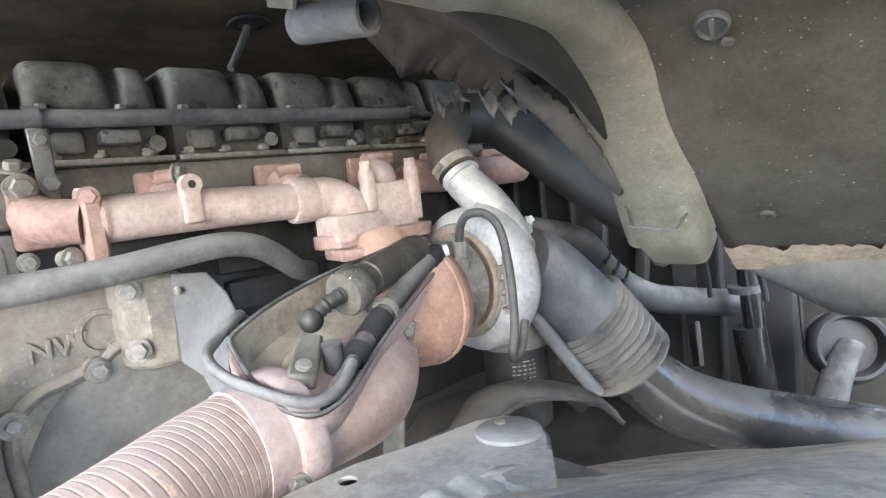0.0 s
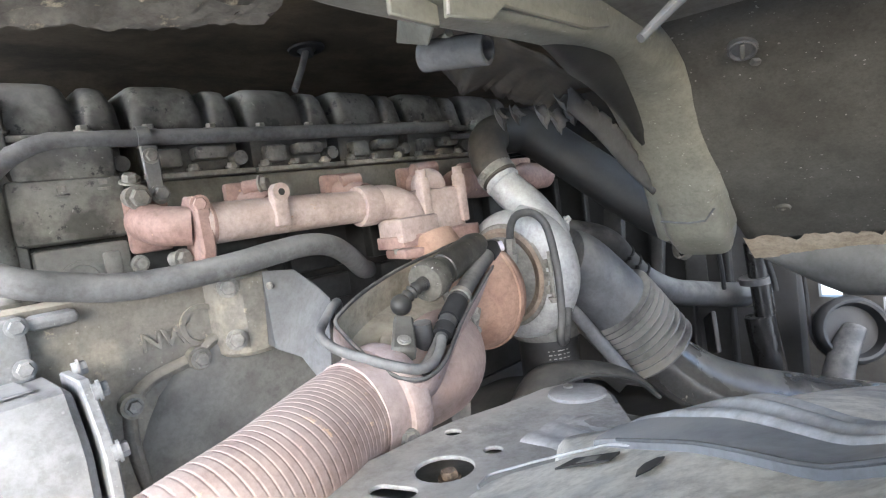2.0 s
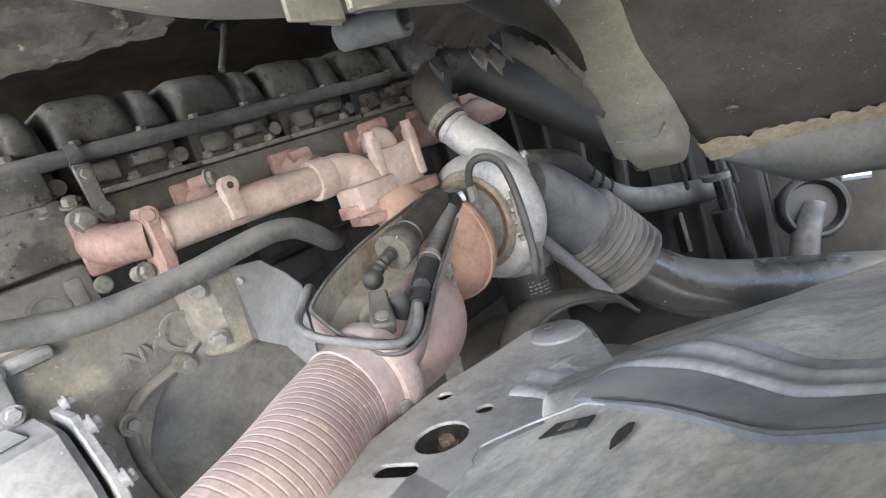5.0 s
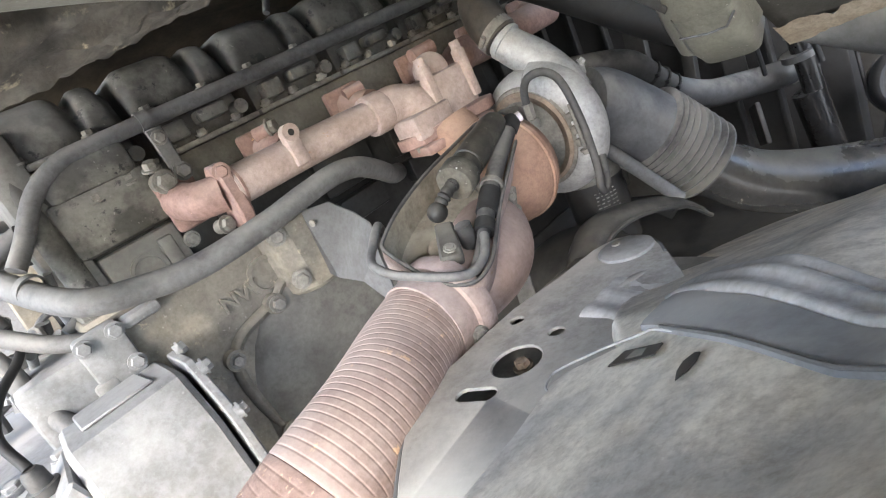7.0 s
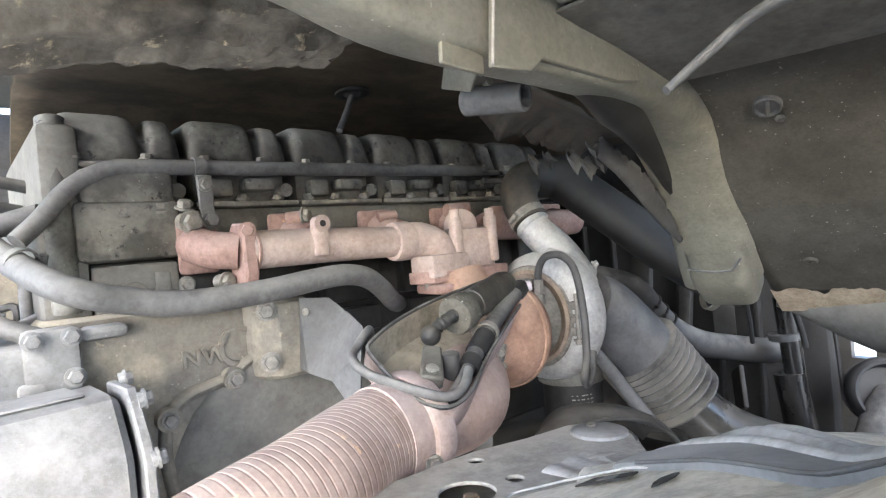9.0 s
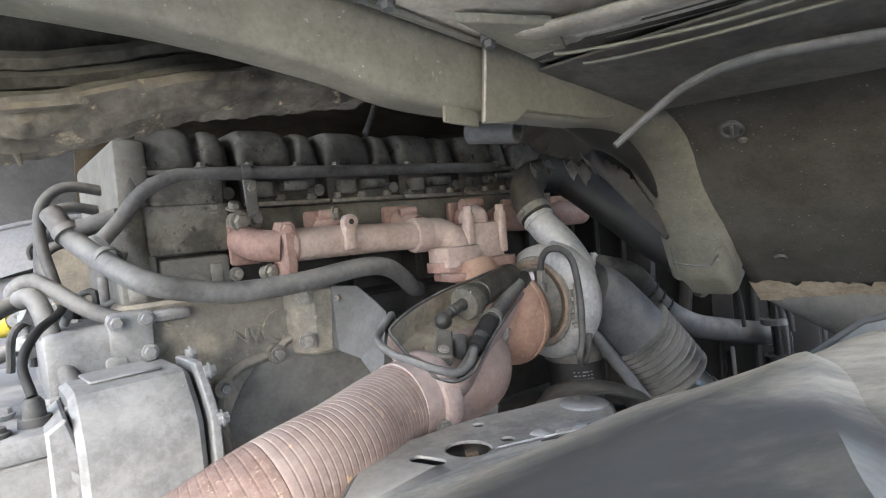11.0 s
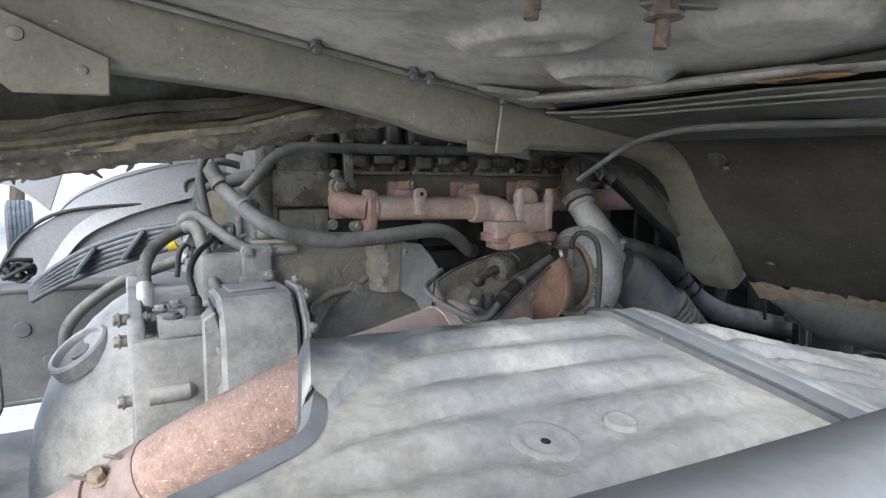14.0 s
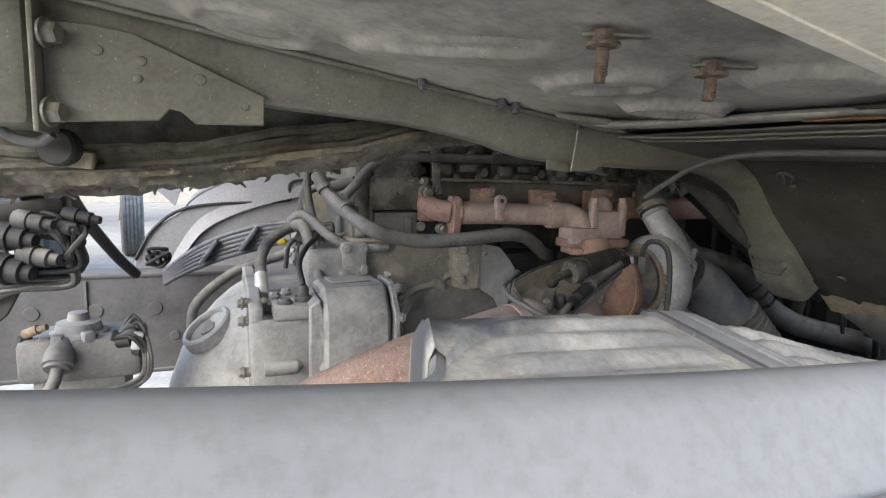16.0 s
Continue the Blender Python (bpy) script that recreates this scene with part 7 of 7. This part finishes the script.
def gear_lines():
    hose("pressure_pipe", [(-0.065, 0.80, 1.135), (-0.11, 0.79, 1.125), (-0.145, 0.80, 1.13), (-0.165, 0.84, 1.17), (-0.175, 0.88, 1.235), (-0.185, 0.90, 1.262), (-0.20, 0.92, 1.26)], 0.014, M_PIPE, "bent dusty grey pressure pipe above the gearbox", "pipe")
    hose("upper_pressure_pipe", [(-0.07, 0.83, 1.21), (-0.12, 0.86, 1.235), (-0.165, 0.90, 1.275), (-0.185, 0.92, 1.285), (-0.205, 0.93, 1.272), (-0.20, 0.94, 1.25)], 0.012, M_PIPE, "second bent grey pressure pipe", "pipe")
    t = thing("shift_air_hose", "grey rubber air hose with a silver fitting", "hose")
    bm = bmesh.new()
    sweep(bm, spline([(-0.18, 0.93, 1.26), (-0.22, 0.92, 1.25), (-0.26, 0.90, 1.225), (-0.282, 0.875, 1.19), (-0.285, 0.84, 1.15)], 7), 0.013, 16)
    part("hose", bm, M_RUBBER, t)
    bm = bmesh.new()
    cyl(bm, (-0.285, 0.845, 1.155), (-0.286, 0.80, 1.115), 0.0145, seg=18)
    part("fitting", bm, M_SILVER, t, "bright silver crimp fitting")
    hose("lower_air_hose", [(-0.20, 1.02, 1.18), (-0.27, 1.06, 1.15), (-0.33, 1.08, 1.125), (-0.395, 1.08, 1.08), (-0.437, 1.08, 1.03), (-0.445, 1.08, 0.97)], 0.013, M_RUBBER, "curved dark rubber air hose beside the gearbox", "hose")
    hose("sensor_wire", [(-0.205, 0.735, 1.15), (-0.21, 0.76, 1.19), (-0.19, 0.80, 1.22), (-0.16, 0.86, 1.235), (-0.14, 0.92, 1.25)], 0.006, M_BLACKHOSE, "thin black sensor wire", "cable")
    t = thing("cable_bundle", "bundle of blue grey air lines tied together", "cable bundle")
    for k in range(6):
        bm = bmesh.new()
        o = 0.0115 * k
        sweep(bm, spline([(-0.20, 1.05, 1.255 - o * 0.8), (-0.27, 1.09, 1.242 - o), (-0.36, 1.14, 1.21 - o), (-0.43, 1.18, 1.172 - o * 0.9), (-0.48, 1.20, 1.135 - o * 0.7), (-0.515, 1.22, 1.10 - o * 0.5)], 7), 0.0075, 10)
        part("air_line", bm, M_CABLE, t)
    for x, y, z in ((-0.30, 1.08, 1.19), (-0.40, 1.13, 1.15)):
        bm = bmesh.new()
        box(bm, (x, y + 0.01, z + 0.018), (0.010, 0.04, 0.080), 0.004, rot=(0, 35, 0))
        part("tie", bm, M_CABLE, t)
    bm = bmesh.new()
    lathe(bm, (-0.205, 1.05, 1.22), (-0.8, 0.4, -0.2), [(0, 0.020), (0.002, 0.023), (0.024, 0.023), (0.026, 0.020)], 24)
    part("tape", bm, M_YELLOW, t, "yellow marking tape")
    bm = bmesh.new()
    rnd = random.Random(5)
    pts = [(-0.52 + 0.05 * (rnd.random() - 0.5), 1.12 + 0.05 * (rnd.random() - 0.5), 1.16 + 0.045 * (rnd.random() - 0.5)) for _ in range(26)]
    sweep(bm, spline(pts, 4), 0.005, 8)
    solo("coiled_lead", bm, M_BLACKHOSE, "small knot of coiled black lead", "cable")
    # small valve parts beside the yellow tape
    rnd = random.Random(8)
    t = thing("shift_valve_block", "dusty metal valve block with pipe unions", "valve")
    for _ in range(26):
        bm = bmesh.new()
        c = (-0.21 + 0.13 * rnd.random(), 0.92 + 0.14 * rnd.random(), 1.13 + 0.10 * rnd.random())
        if rnd.random() < 0.5:
            box(bm, c, (0.02 + 0.03 * rnd.random(), 0.03, 0.015 + 0.025 * rnd.random()), 0.003, rot=(0, 30 * rnd.random(), 60 * rnd.random()))
        else:
            d = V((rnd.random() - 0.5, rnd.random() - 0.5, rnd.random())).normalized()
            cyl(bm, V(c), V(c) + d * (0.03 + 0.03 * rnd.random()), 0.006 + 0.007 * rnd.random(), seg=12)
        part("union", bm, M_GEAR, t)
    for k in range(5):
        a = V((-0.22 + 0.03 * k, 0.95 + 0.02 * k, 1.15))
        bm = bmesh.new()
        sweep(bm, spline([a, a + V((0.01, 0.0, 0.06 + 0.01 * k)), a + V((0.05 - 0.02 * k, 0.05, 0.07)), a + V((0.06, 0.1, 0.02))], 6), 0.006, 8)
        part("pipe", bm, M_RUBBER, t)
    # pipes near the rear of the engine
    hose("rear_vent_pipe", [(-0.13, 0.88, 1.352), (-0.10, 0.86, 1.362), (-0.07, 0.845, 1.37)], 0.014, M_RUBBER, "short grey pipe stub behind the engine", "pipe")
    t = thing("rear_pipe_cluster", "cluster of small bent grey pipes behind the engine", "pipe")
    for k in range(4):
        bm = bmesh.new()
        y = 0.98 + 0.05 * k
        sweep(bm, spline([(-0.06, y, 1.42 - 0.03 * k), (-0.12, y, 1.43 - 0.03 * k), (-0.155, y, 1.40 - 0.03 * k), (-0.16, y, 1.34 - 0.03 * k), (-0.15, y - 0.02, 1.27)], 6), 0.009, 10)
        part("bent_pipe", bm, M_RUBBER, t)


gear_lines()

# ---- chassis and far side ----


def chassis():
    t = thing("chassis_rail", "dark grey dusty steel chassis rail on the far side", "chassis rail")
    bm = bmesh.new()
    slab(bm, [V(p) for p in ((-2.6, 1.30, 1.085), (-2.6, 1.31, 1.085), (-2.6, 1.31, 0.80), (-2.6, 1.30, 0.80))], (2.65, 0, 0), 0.001)
    box(bm, (-1.28, 1.345, 1.082), (2.65, 0.10, 0.012), 0.003)
    box(bm, (-1.28, 1.345, 0.80), (2.65, 0.10, 0.012), 0.003)
    part("web", bm, M_RAIL, t)
    for x in (-0.85, -0.70, -0.55, -1.05):
        bm = bmesh.new()
        lathe(bm, (x, 1.299, 0.985), (0, -1, 0), [(0, 0.020), (0.003, 0.018), (0.003, 0.006)], 20)
        part("rail_boss", bm, M_RAIL, t)
        bm = bmesh.new()
        lathe(bm, (x + 0.05, 1.299, 0.90), (0, -1, 0), [(0, 0.014), (0.004, 0.012), (0.004, 0.004)], 16)
        part("rail_boss", bm, M_RAIL, t)
    bm = bmesh.new()
    box(bm, (-0.72, 1.296, 0.94), (0.006, 0.008, 0.26), 0.001)
    part("rail_rib", bm, M_RAIL, t)
    t = thing("near_chassis_rail", "blue grey dusty steel chassis rail below the gearbox", "chassis rail")
    bm = bmesh.new()
    box(bm, (-1.0, 0.62, 0.70), (2.2, 0.09, 0.26), 0.006)
    part("web", bm, M_SILL, t)
    # cross plate low down between the rails
    bm = bmesh.new()
    box(bm, (-0.9, 1.0, 0.70), (1.9, 0.70, 0.02), 0.004)
    solo("cross_plate", bm, M_RAIL, "dark dusty plate between the chassis rails", "chassis plate")
    bm = bmesh.new()
    box(bm, (0.66, 0.80, 0.60), (1.66, 1.36, 0.02), 0.004)
    solo("engine_undertray", bm, M_DARK, "black oily undertray beneath the engine", "undertray")


chassis()


def far_mudguard():
    t = thing("far_mudguard", "smooth blue grey plastic mudguard over the far wheel", "mudguard")
    bm = bmesh.new()
    rows = []
    arch = spline([V((x, 0, z)) for x, z in ((-0.60, 0.95), (-0.565, 1.085), (-0.527, 1.178), (-0.457, 1.282), (-0.36, 1.340), (-0.229, 1.383), (-0.115, 1.405), (0.05, 1.412), (0.22, 1.40))], 6)
    for p in arch:
        x, z = p.x, p.z
        rows.append([bm.verts.new(q) for q in ((x + 0.03, 1.47, z - 0.10), (x + 0.012, 1.50, z - 0.045), (x + 0.004, 1.53, z - 0.014), (x, 1.56, z), (x, 1.75, z + 0.010), (x, 2.05, z))])
    for a, b in zip(rows, rows[1:]):
        for k in range(5):
            bm.faces.new((a[k], a[k + 1], b[k + 1], b[k]))
    part("guard_shell", bm, M_GUARD, t)
    bm = bmesh.new()
    sweep(bm, [V((p.x, 1.555, p.z + 0.002)) for p in arch], 0.006, 8)
    part("rolled_edge", bm, M_GUARD, t)
    # inner wing panel with a cut-out
    bm = bmesh.new()
    slab(bm, [V(p) for p in ((-0.62, 1.49, 1.10), (-0.56, 1.49, 1.20), (-0.45, 1.49, 1.27), (-0.16, 1.49, 1.29), (-0.14, 1.49, 1.30), (-0.13, 1.49, 1.36), (0.1, 1.49, 1.36), (0.1, 1.49, 1.05), (-0.62, 1.49, 1.05))], (0, 0.004, 0), 0.001)
    part("inner_panel", bm, M_GUARD, t)
    bm = bmesh.new()
    sweep(bm, spline([(-0.62, 1.484, 1.10), (-0.56, 1.484, 1.20), (-0.45, 1.484, 1.265), (-0.18, 1.484, 1.285), (-0.15, 1.484, 1.30), (-0.14, 1.484, 1.35), (0.0, 1.484, 1.365)], 8), 0.005, 8)
    part("panel_seam", bm, M_BLACKHOSE, t)
    t = thing("rear_bracket", "dusty khaki cast bracket beside the far mudguard", "bracket")
    bm = bmesh.new()
    slab(bm, [V(p) for p in ((-0.13, 1.25, 1.34), (-0.06, 1.25, 1.35), (-0.04, 1.25, 1.20), (-0.14, 1.25, 1.18))], (0, 0.03, 0), 0.004)
    box(bm, (-0.02, 1.22, 1.33), (0.06, 0.05, 0.05), 0.01)
    part("casting", bm, M_BELL, t)
    t = thing("far_wing_stay", "pale grey folded stay behind the mudguard", "bracket")
    bm = bmesh.new()
    slab(bm, [V(p) for p in ((-0.66, 1.75, 1.393), (-0.466, 1.75, 1.395), (-0.478, 1.75, 1.372), (-0.52, 1.75, 1.249), (-0.555, 1.75, 1.285), (-0.604, 1.75, 1.325), (-0.66, 1.75, 1.338))], (0, 0.03, 0), 0.001)
    part("plate", bm, M_GUARD, t)


far_mudguard()

bm = bmesh.new()
slab(bm, [V(p) for p in ((-0.66, 1.92, 1.75), (1.45, 1.92, 1.75), (1.45, 1.92, 1.40), (-0.45, 1.92, 1.405), (-0.56, 1.92, 1.42), (-0.66, 1.92, 1.47))], (0, 0.03, 0), 0.003)
solo("far_cab_skirt", bm, M_RAIL, "dark grey cab skirt above the far mudguard", "cab panel", kind="structure")


def rear_cluster():
    t = thing("rear_valve_unit", "dusty air valve unit with cables and ribbed conduit", "valve")
    rnd = random.Random(21)
    bm = bmesh.new()
    box(bm, (-0.625, 0.80, 1.02), (0.21, 0.13, 0.085), 0.014)
    box(bm, (-0.63, 0.80, 0.90), (0.16, 0.10, 0.19), 0.012)
    part("valve_body", bm, M_PIPE, t)
    bm = bmesh.new()
    lathe(bm, (-0.635, 0.79, 1.058), (0, 0, 1), [(0, 0.050), (0.008, 0.050), (0.010, 0.042), (0.026, 0.038), (0.030, 0.020), (0.045, 0.017), (0.047, 0.004)], 30)
    part("dome", bm, M_GEAR, t)
    bm = bmesh.new()
    lathe(bm, (-0.655, 0.755, 1.055), (-0.05, -0.6, -0.62), [(0, 0.020), (0.012, 0.021), (0.03, 0.026), (0.052, 0.027), (0.054, 0.022), (0.060, 0.022)], 26)
    part("cable_gland", bm, M_PIPE, t)
    bm = bmesh.new()
    sweep(bm, spline([(-0.658, 0.722, 1.02), (-0.662, 0.695, 0.99), (-0.69, 0.67, 0.955), (-0.74, 0.65, 0.93)], 8), 0.011, 14)
    part("conduit", bm, M_RUBBER, t)
    for p, q, r in (((-0.715, 0.75, 1.075), (-0.69, 0.74, 1.085), 0.009), ((-0.69, 0.74, 1.085), (-0.675, 0.735, 1.09), 0.006), ((-0.56, 0.74, 1.05), (-0.535, 0.73, 1.055), 0.012), ((-0.53, 0.74, 1.03), (-0.515, 0.72, 1.03), 0.010)):
        bm = bmesh.new()
        cyl(bm, p, q, r, seg=14)
        part("union", bm, M_RUSTBOLT if p[0] < -0.68 else M_BLACKHOSE, t)
    for k in range(8):
        bm = bmesh.new()
        box(bm, (-0.72 + 0.026 * k + 0.01 * rnd.random(), 0.74 + 0.03 * rnd.random(), 1.045 + 0.02 * rnd.random()), (0.016 + 0.012 * rnd.random(), 0.02, 0.02), 0.003, rot=(0, 20 * rnd.random(), 40 * rnd.random()))
        part("cap_screw_block", bm, M_GEAR if k % 3 else M_BLACKHOSE, t)
    bm = bmesh.new()
    box(bm, (-0.525, 0.725, 1.055), (0.018, 0.012, 0.036), 0.003, rot=(0, 12, 15))
    part("white_clip", bm, M_SILVER, t, "pale plastic cable clip")
    for k in range(9):
        x0 = -0.535 + 0.012 * rnd.random()
        sag = 0.012 * rnd.random()
        bm = bmesh.new()
        sweep(bm, spline([(x0 - 0.03, 0.735, 1.06), (x0, 0.715 + 0.006 * k, 1.065 + 0.004 * k), (x0 + 0.022, 0.715, 1.03), (x0 + 0.012, 0.71, 0.985 - sag), (x0 - 0.06, 0.70, 0.965 - sag), (x0 - 0.16, 0.69, 0.955 - sag), (x0 - 0.26, 0.68, 0.945)], 7), 0.0028 + 0.0022 * rnd.random(), 8)
        part("cable", bm, M_BLACKHOSE if k % 3 == 0 else M_RUBBER, t)
    t = thing("hanging_harness", "tangled black wiring harness and connectors hanging behind the cab", "cable bundle")
    bm = bmesh.new()
    box(bm, (-0.69, 0.62, 1.315), (0.17, 0.10, 0.035), 0.010, rot=(0, -8, 6))
    part("carrier", bm, M_DARK, t)
    bm = bmesh.new()
    slab(bm, [V(p) for p in ((-0.66, 0.60, 1.32), (-0.63, 0.60, 1.33), (-0.62, 0.36, 1.50), (-0.66, 0.36, 1.50))], (0.0, 0.004, 0.004), 0.001)
    part("hanger", bm, M_DARK, t)
    bm = bmesh.new()
    slab(bm, [V(p) for p in ((-0.80, 0.60, 1.30), (-0.69, 0.585, 1.27), (-0.665, 0.585, 1.20), (-0.69, 0.585, 1.15), (-0.80, 0.60, 1.05))], (0, 0.01, 0), 0.002)
    part("backing_plate", bm, M_DARK, t)
    for k, (x, y, z, r) in enumerate(((-0.685, 0.555, 1.285, 0.022), (-0.655, 0.55, 1.255, 0.018), (-0.69, 0.55, 1.235, 0.024), (-0.625, 0.56, 1.30, 0.014), (-0.60, 0.57, 1.315, 0.013), (-0.66, 0.55, 1.31, 0.015))):
        bm = bmesh.new()
        lathe(bm, (x, y, z), (0.9, -0.3, -0.15), [(0, r * 0.9), (0.002, r), (0.022, r), (0.023, r * 0.82), (0.042, r * 0.80), (0.044, r * 0.55), (0.056, r * 0.5)], 22)
        part("connector", bm, M_RUBBER if k % 2 else M_BLACKHOSE, t)
    for k in range(15):
        a = V((-0.70 + 0.12 * rnd.random(), 0.555 + 0.05 * rnd.random(), 1.325 - 0.05 * rnd.random()))
        b = V((-0.60 + 0.015 * rnd.random(), 0.55 + 0.04 * rnd.random(), 1.245 + 0.05 * rnd.random()))
        bm = bmesh.new()
        sweep(bm, spline([a, a.lerp(b, 0.5) + V((0.03 * rnd.random(), -0.02, 0.02 * rnd.random())), b, b + V((0.004, 0.0, -0.045)), b + V((-0.05 - 0.04 * rnd.random(), 0, -0.05)), b + V((-0.12, 0.02, -0.06 - 0.02 * rnd.random()))], 7), 0.003 + 0.003 * rnd.random(), 8)
        part("cable", bm, M_RUBBER if k % 3 == 0 else M_BLACKHOSE, t)
    bm = bmesh.new()
    sweep(bm, spline([(-0.60, 0.60, 1.36), (-0.62, 0.70, 1.34), (-0.63, 0.90, 1.27), (-0.61, 1.12, 1.16), (-0.585, 1.22, 1.10)], 6), 0.013, 12)
    part("trunk_cable", bm, M_BLACKHOSE, t)
    t = thing("cab_lock", "dusty olive cab lock housing with bolts", "cab lock")
    bm = bmesh.new()
    box(bm, (-0.605, 0.30, 1.56), (0.10, 0.11, 0.25), 0.014)
    part("lock_body", bm, M_CAB, t)
    bm = bmesh.new()
    box(bm, (-0.548, 0.285, 1.50), (0.006, 0.10, 0.14), 0.002)
    part("lock_flange", bm, M_CAB, t)
    for z in (1.535, 1.452):
        bolt(t, (-0.545, 0.252, z), (1, -0.35, 0), 0.012, 0.014, 0.008, M_CAB)
    bm = bmesh.new()
    sweep(bm, spline([(-0.60, 0.28, 1.44), (-0.585, 0.29, 1.425), (-0.56, 0.29, 1.42), (-0.545, 0.285, 1.43)], 5), 0.006, 10)
    part("lock_rod", bm, M_PLATE, t)
    bm = bmesh.new()
    lathe(bm, (-0.552, 0.32, 1.416), (0.25, 1, 0), [(0, 0.004), (0, 0.020), (0.003, 0.023), (0.022, 0.023), (0.025, 0.020), (0.025, 0.004)], 26)
    part("lock_roller", bm, M_BLACKHOSE, t, "black rubber roller")
    bm = bmesh.new()
    box(bm, (-0.530, 0.352, 1.402), (0.030, 0.03, 0.022), 0.004, rot=(0, 6, 0))
    part("stop_block", bm, M_TORN, t, "tan rubber stop block")


rear_cluster()

# ---- yard ----
bm = bmesh.new()
bmesh.ops.create_grid(bm, x_segments=20, y_segments=20, size=400)
solo("ground", bm, M_GROUND, "pale dry concrete yard", "ground", kind="structure", smooth=False)


def parked_truck():
    t = thing("parked_truck", "white parked truck with pale headlamp and orange indicator", "truck", (-3.0, 6.6, 0))
    bm = bmesh.new()
    box(bm, (-2.98, 6.75, 1.95), (2.40, 2.0, 1.30), 0.06)
    part("cab_body", bm, M_WHITE, t)
    bm = bmesh.new()
    box(bm, (-2.98, 5.735, 1.95), (2.05, 0.03, 0.62), 0.01)
    part("windscreen", bm, M_GLOSS, t)
    bm = bmesh.new()
    box(bm, (-2.98, 5.78, 1.50), (2.44, 0.12, 0.09), 0.02)
    part("grille_bar", bm, M_GUARD, t)
    for x in (-2.05, -3.91):
        bm = bmesh.new()
        box(bm, (x, 5.78, 1.36), (0.40, 0.10, 0.16), 0.03)
        lamp = part("headlamp", bm, M_SILVER, t)
        bm = bmesh.new()
        box(bm, (x + (0.24 if x > -3 else -0.24), 5.80, 1.36), (0.08, 0.10, 0.15), 0.02)
        part("indicator", bm, M_ORANGE, lamp, "orange indicator lens")
    bm = bmesh.new()
    box(bm, (-2.98, 5.80, 1.08), (2.46, 0.24, 0.34), 0.06)
    part("bumper", bm, M_RAIL, t)
    bm = bmesh.new()
    box(bm, (-2.98, 6.75, 0.98), (0.9, 2.0, 0.62), 0.02)
    part("chassis", bm, M_DARK, t)
    for x in (-3.95, -2.15):
        bm = bmesh.new()
        lathe(bm, (x - 0.15, 6.75, 0.50), (1, 0, 0), [(0, 0.26), (0, 0.46), (0.04, 0.50), (0.26, 0.50), (0.30, 0.46), (0.30, 0.26)], 32)
        part("wheel", bm, M_BLACKHOSE, t)
    return t


parked_truck()


def yard_tyre():
    t = thing("spare_tyre", "dusty grey truck tyre standing on the yard", "tyre", (-1.62, 9.2, 0))
    bm = bmesh.new()
    prof = [(0.0, 0.28), (0.0, 0.42), (0.03, 0.475)]
    for k in range(5):
        a = 0.035 + 0.048 * k
        prof += [(a, 0.48), (a + 0.034, 0.48), (a + 0.036, 0.468), (a + 0.046, 0.468)]
    prof += [(0.275, 0.475), (0.305, 0.42), (0.305, 0.28)]
    lathe(bm, (-1.77, 9.2, 0.48), (1, 0.12, 0), prof, 40, cap=False)
    part("tread", bm, M_PIPE, t, "ribbed dusty tread", angle=30)
    return t


yard_tyre()


def yard_tree(x, y, seed):
    rnd = random.Random(seed)
    t = thing("tree", "leafy green tree at the edge of the yard", "tree", (x, y, 0), "yard trees")
    bm = bmesh.new()
    sweep(bm, spline([(x, y, 0), (x + 0.1, y, 1.2), (x, y + 0.1, 2.4), (x + 0.1, y, 4.0)], 6), lambda s: 0.16 - 0.1 * s, 10)
    part("trunk", bm, M_BARK, t)
    verts, faces = [], []
    for _ in range(2600):
        a, u = rnd.random() * 2 * math.pi, rnd.random()
        r = 1.9 * rnd.random() ** 0.4 * (0.8 + 0.4 * math.sin(3 * a + seed))
        c = V((x + r * math.cos(a) * math.sqrt(1 - (2 * u - 1) ** 2), y + r * math.sin(a) * math.sqrt(1 - (2 * u - 1) ** 2), 3.0 + 1.6 * (2 * u - 1)))
        d = V((rnd.random() - 0.5, rnd.random() - 0.5, rnd.random() - 0.5)).normalized() * 0.12
        e = d.cross(V((rnd.random(), rnd.random(), rnd.random()))).normalized() * 0.06
        i = len(verts)
        verts += [c - d, c + e, c + d, c - e]
        faces.append((i, i + 1, i + 2, i + 3))
    me = bpy.data.meshes.new("crown")
    me.from_pydata(verts, [], faces)
    me.materials.append(M_LEAF)
    cr = new("crown", me)
    cr.parent, cr.matrix_parent_inverse = t, t.matrix_world.inverted()
    return t


yard_tree(-5.2, 13.0, 1)
yard_tree(-9.5, 16.0, 2)
yard_tree(-2.5, 15.0, 3)


def far_building():
    t = thing("yard_building", "pale plain building beyond the yard", "building", (-8, 22, 0))
    bm = bmesh.new()
    box(bm, (-8, 24, 2.2), (30, 4, 4.4), 0.02)
    part("wall", bm, M_WALLFAR, t)
    for i in range(9):
        bm = bmesh.new()
        box(bm, (-20 + 3 * i, 21.98, 2.4), (1.4, 0.12, 1.2), 0.02)
        part("window", bm, M_DUCT, t)
    return t


far_building()
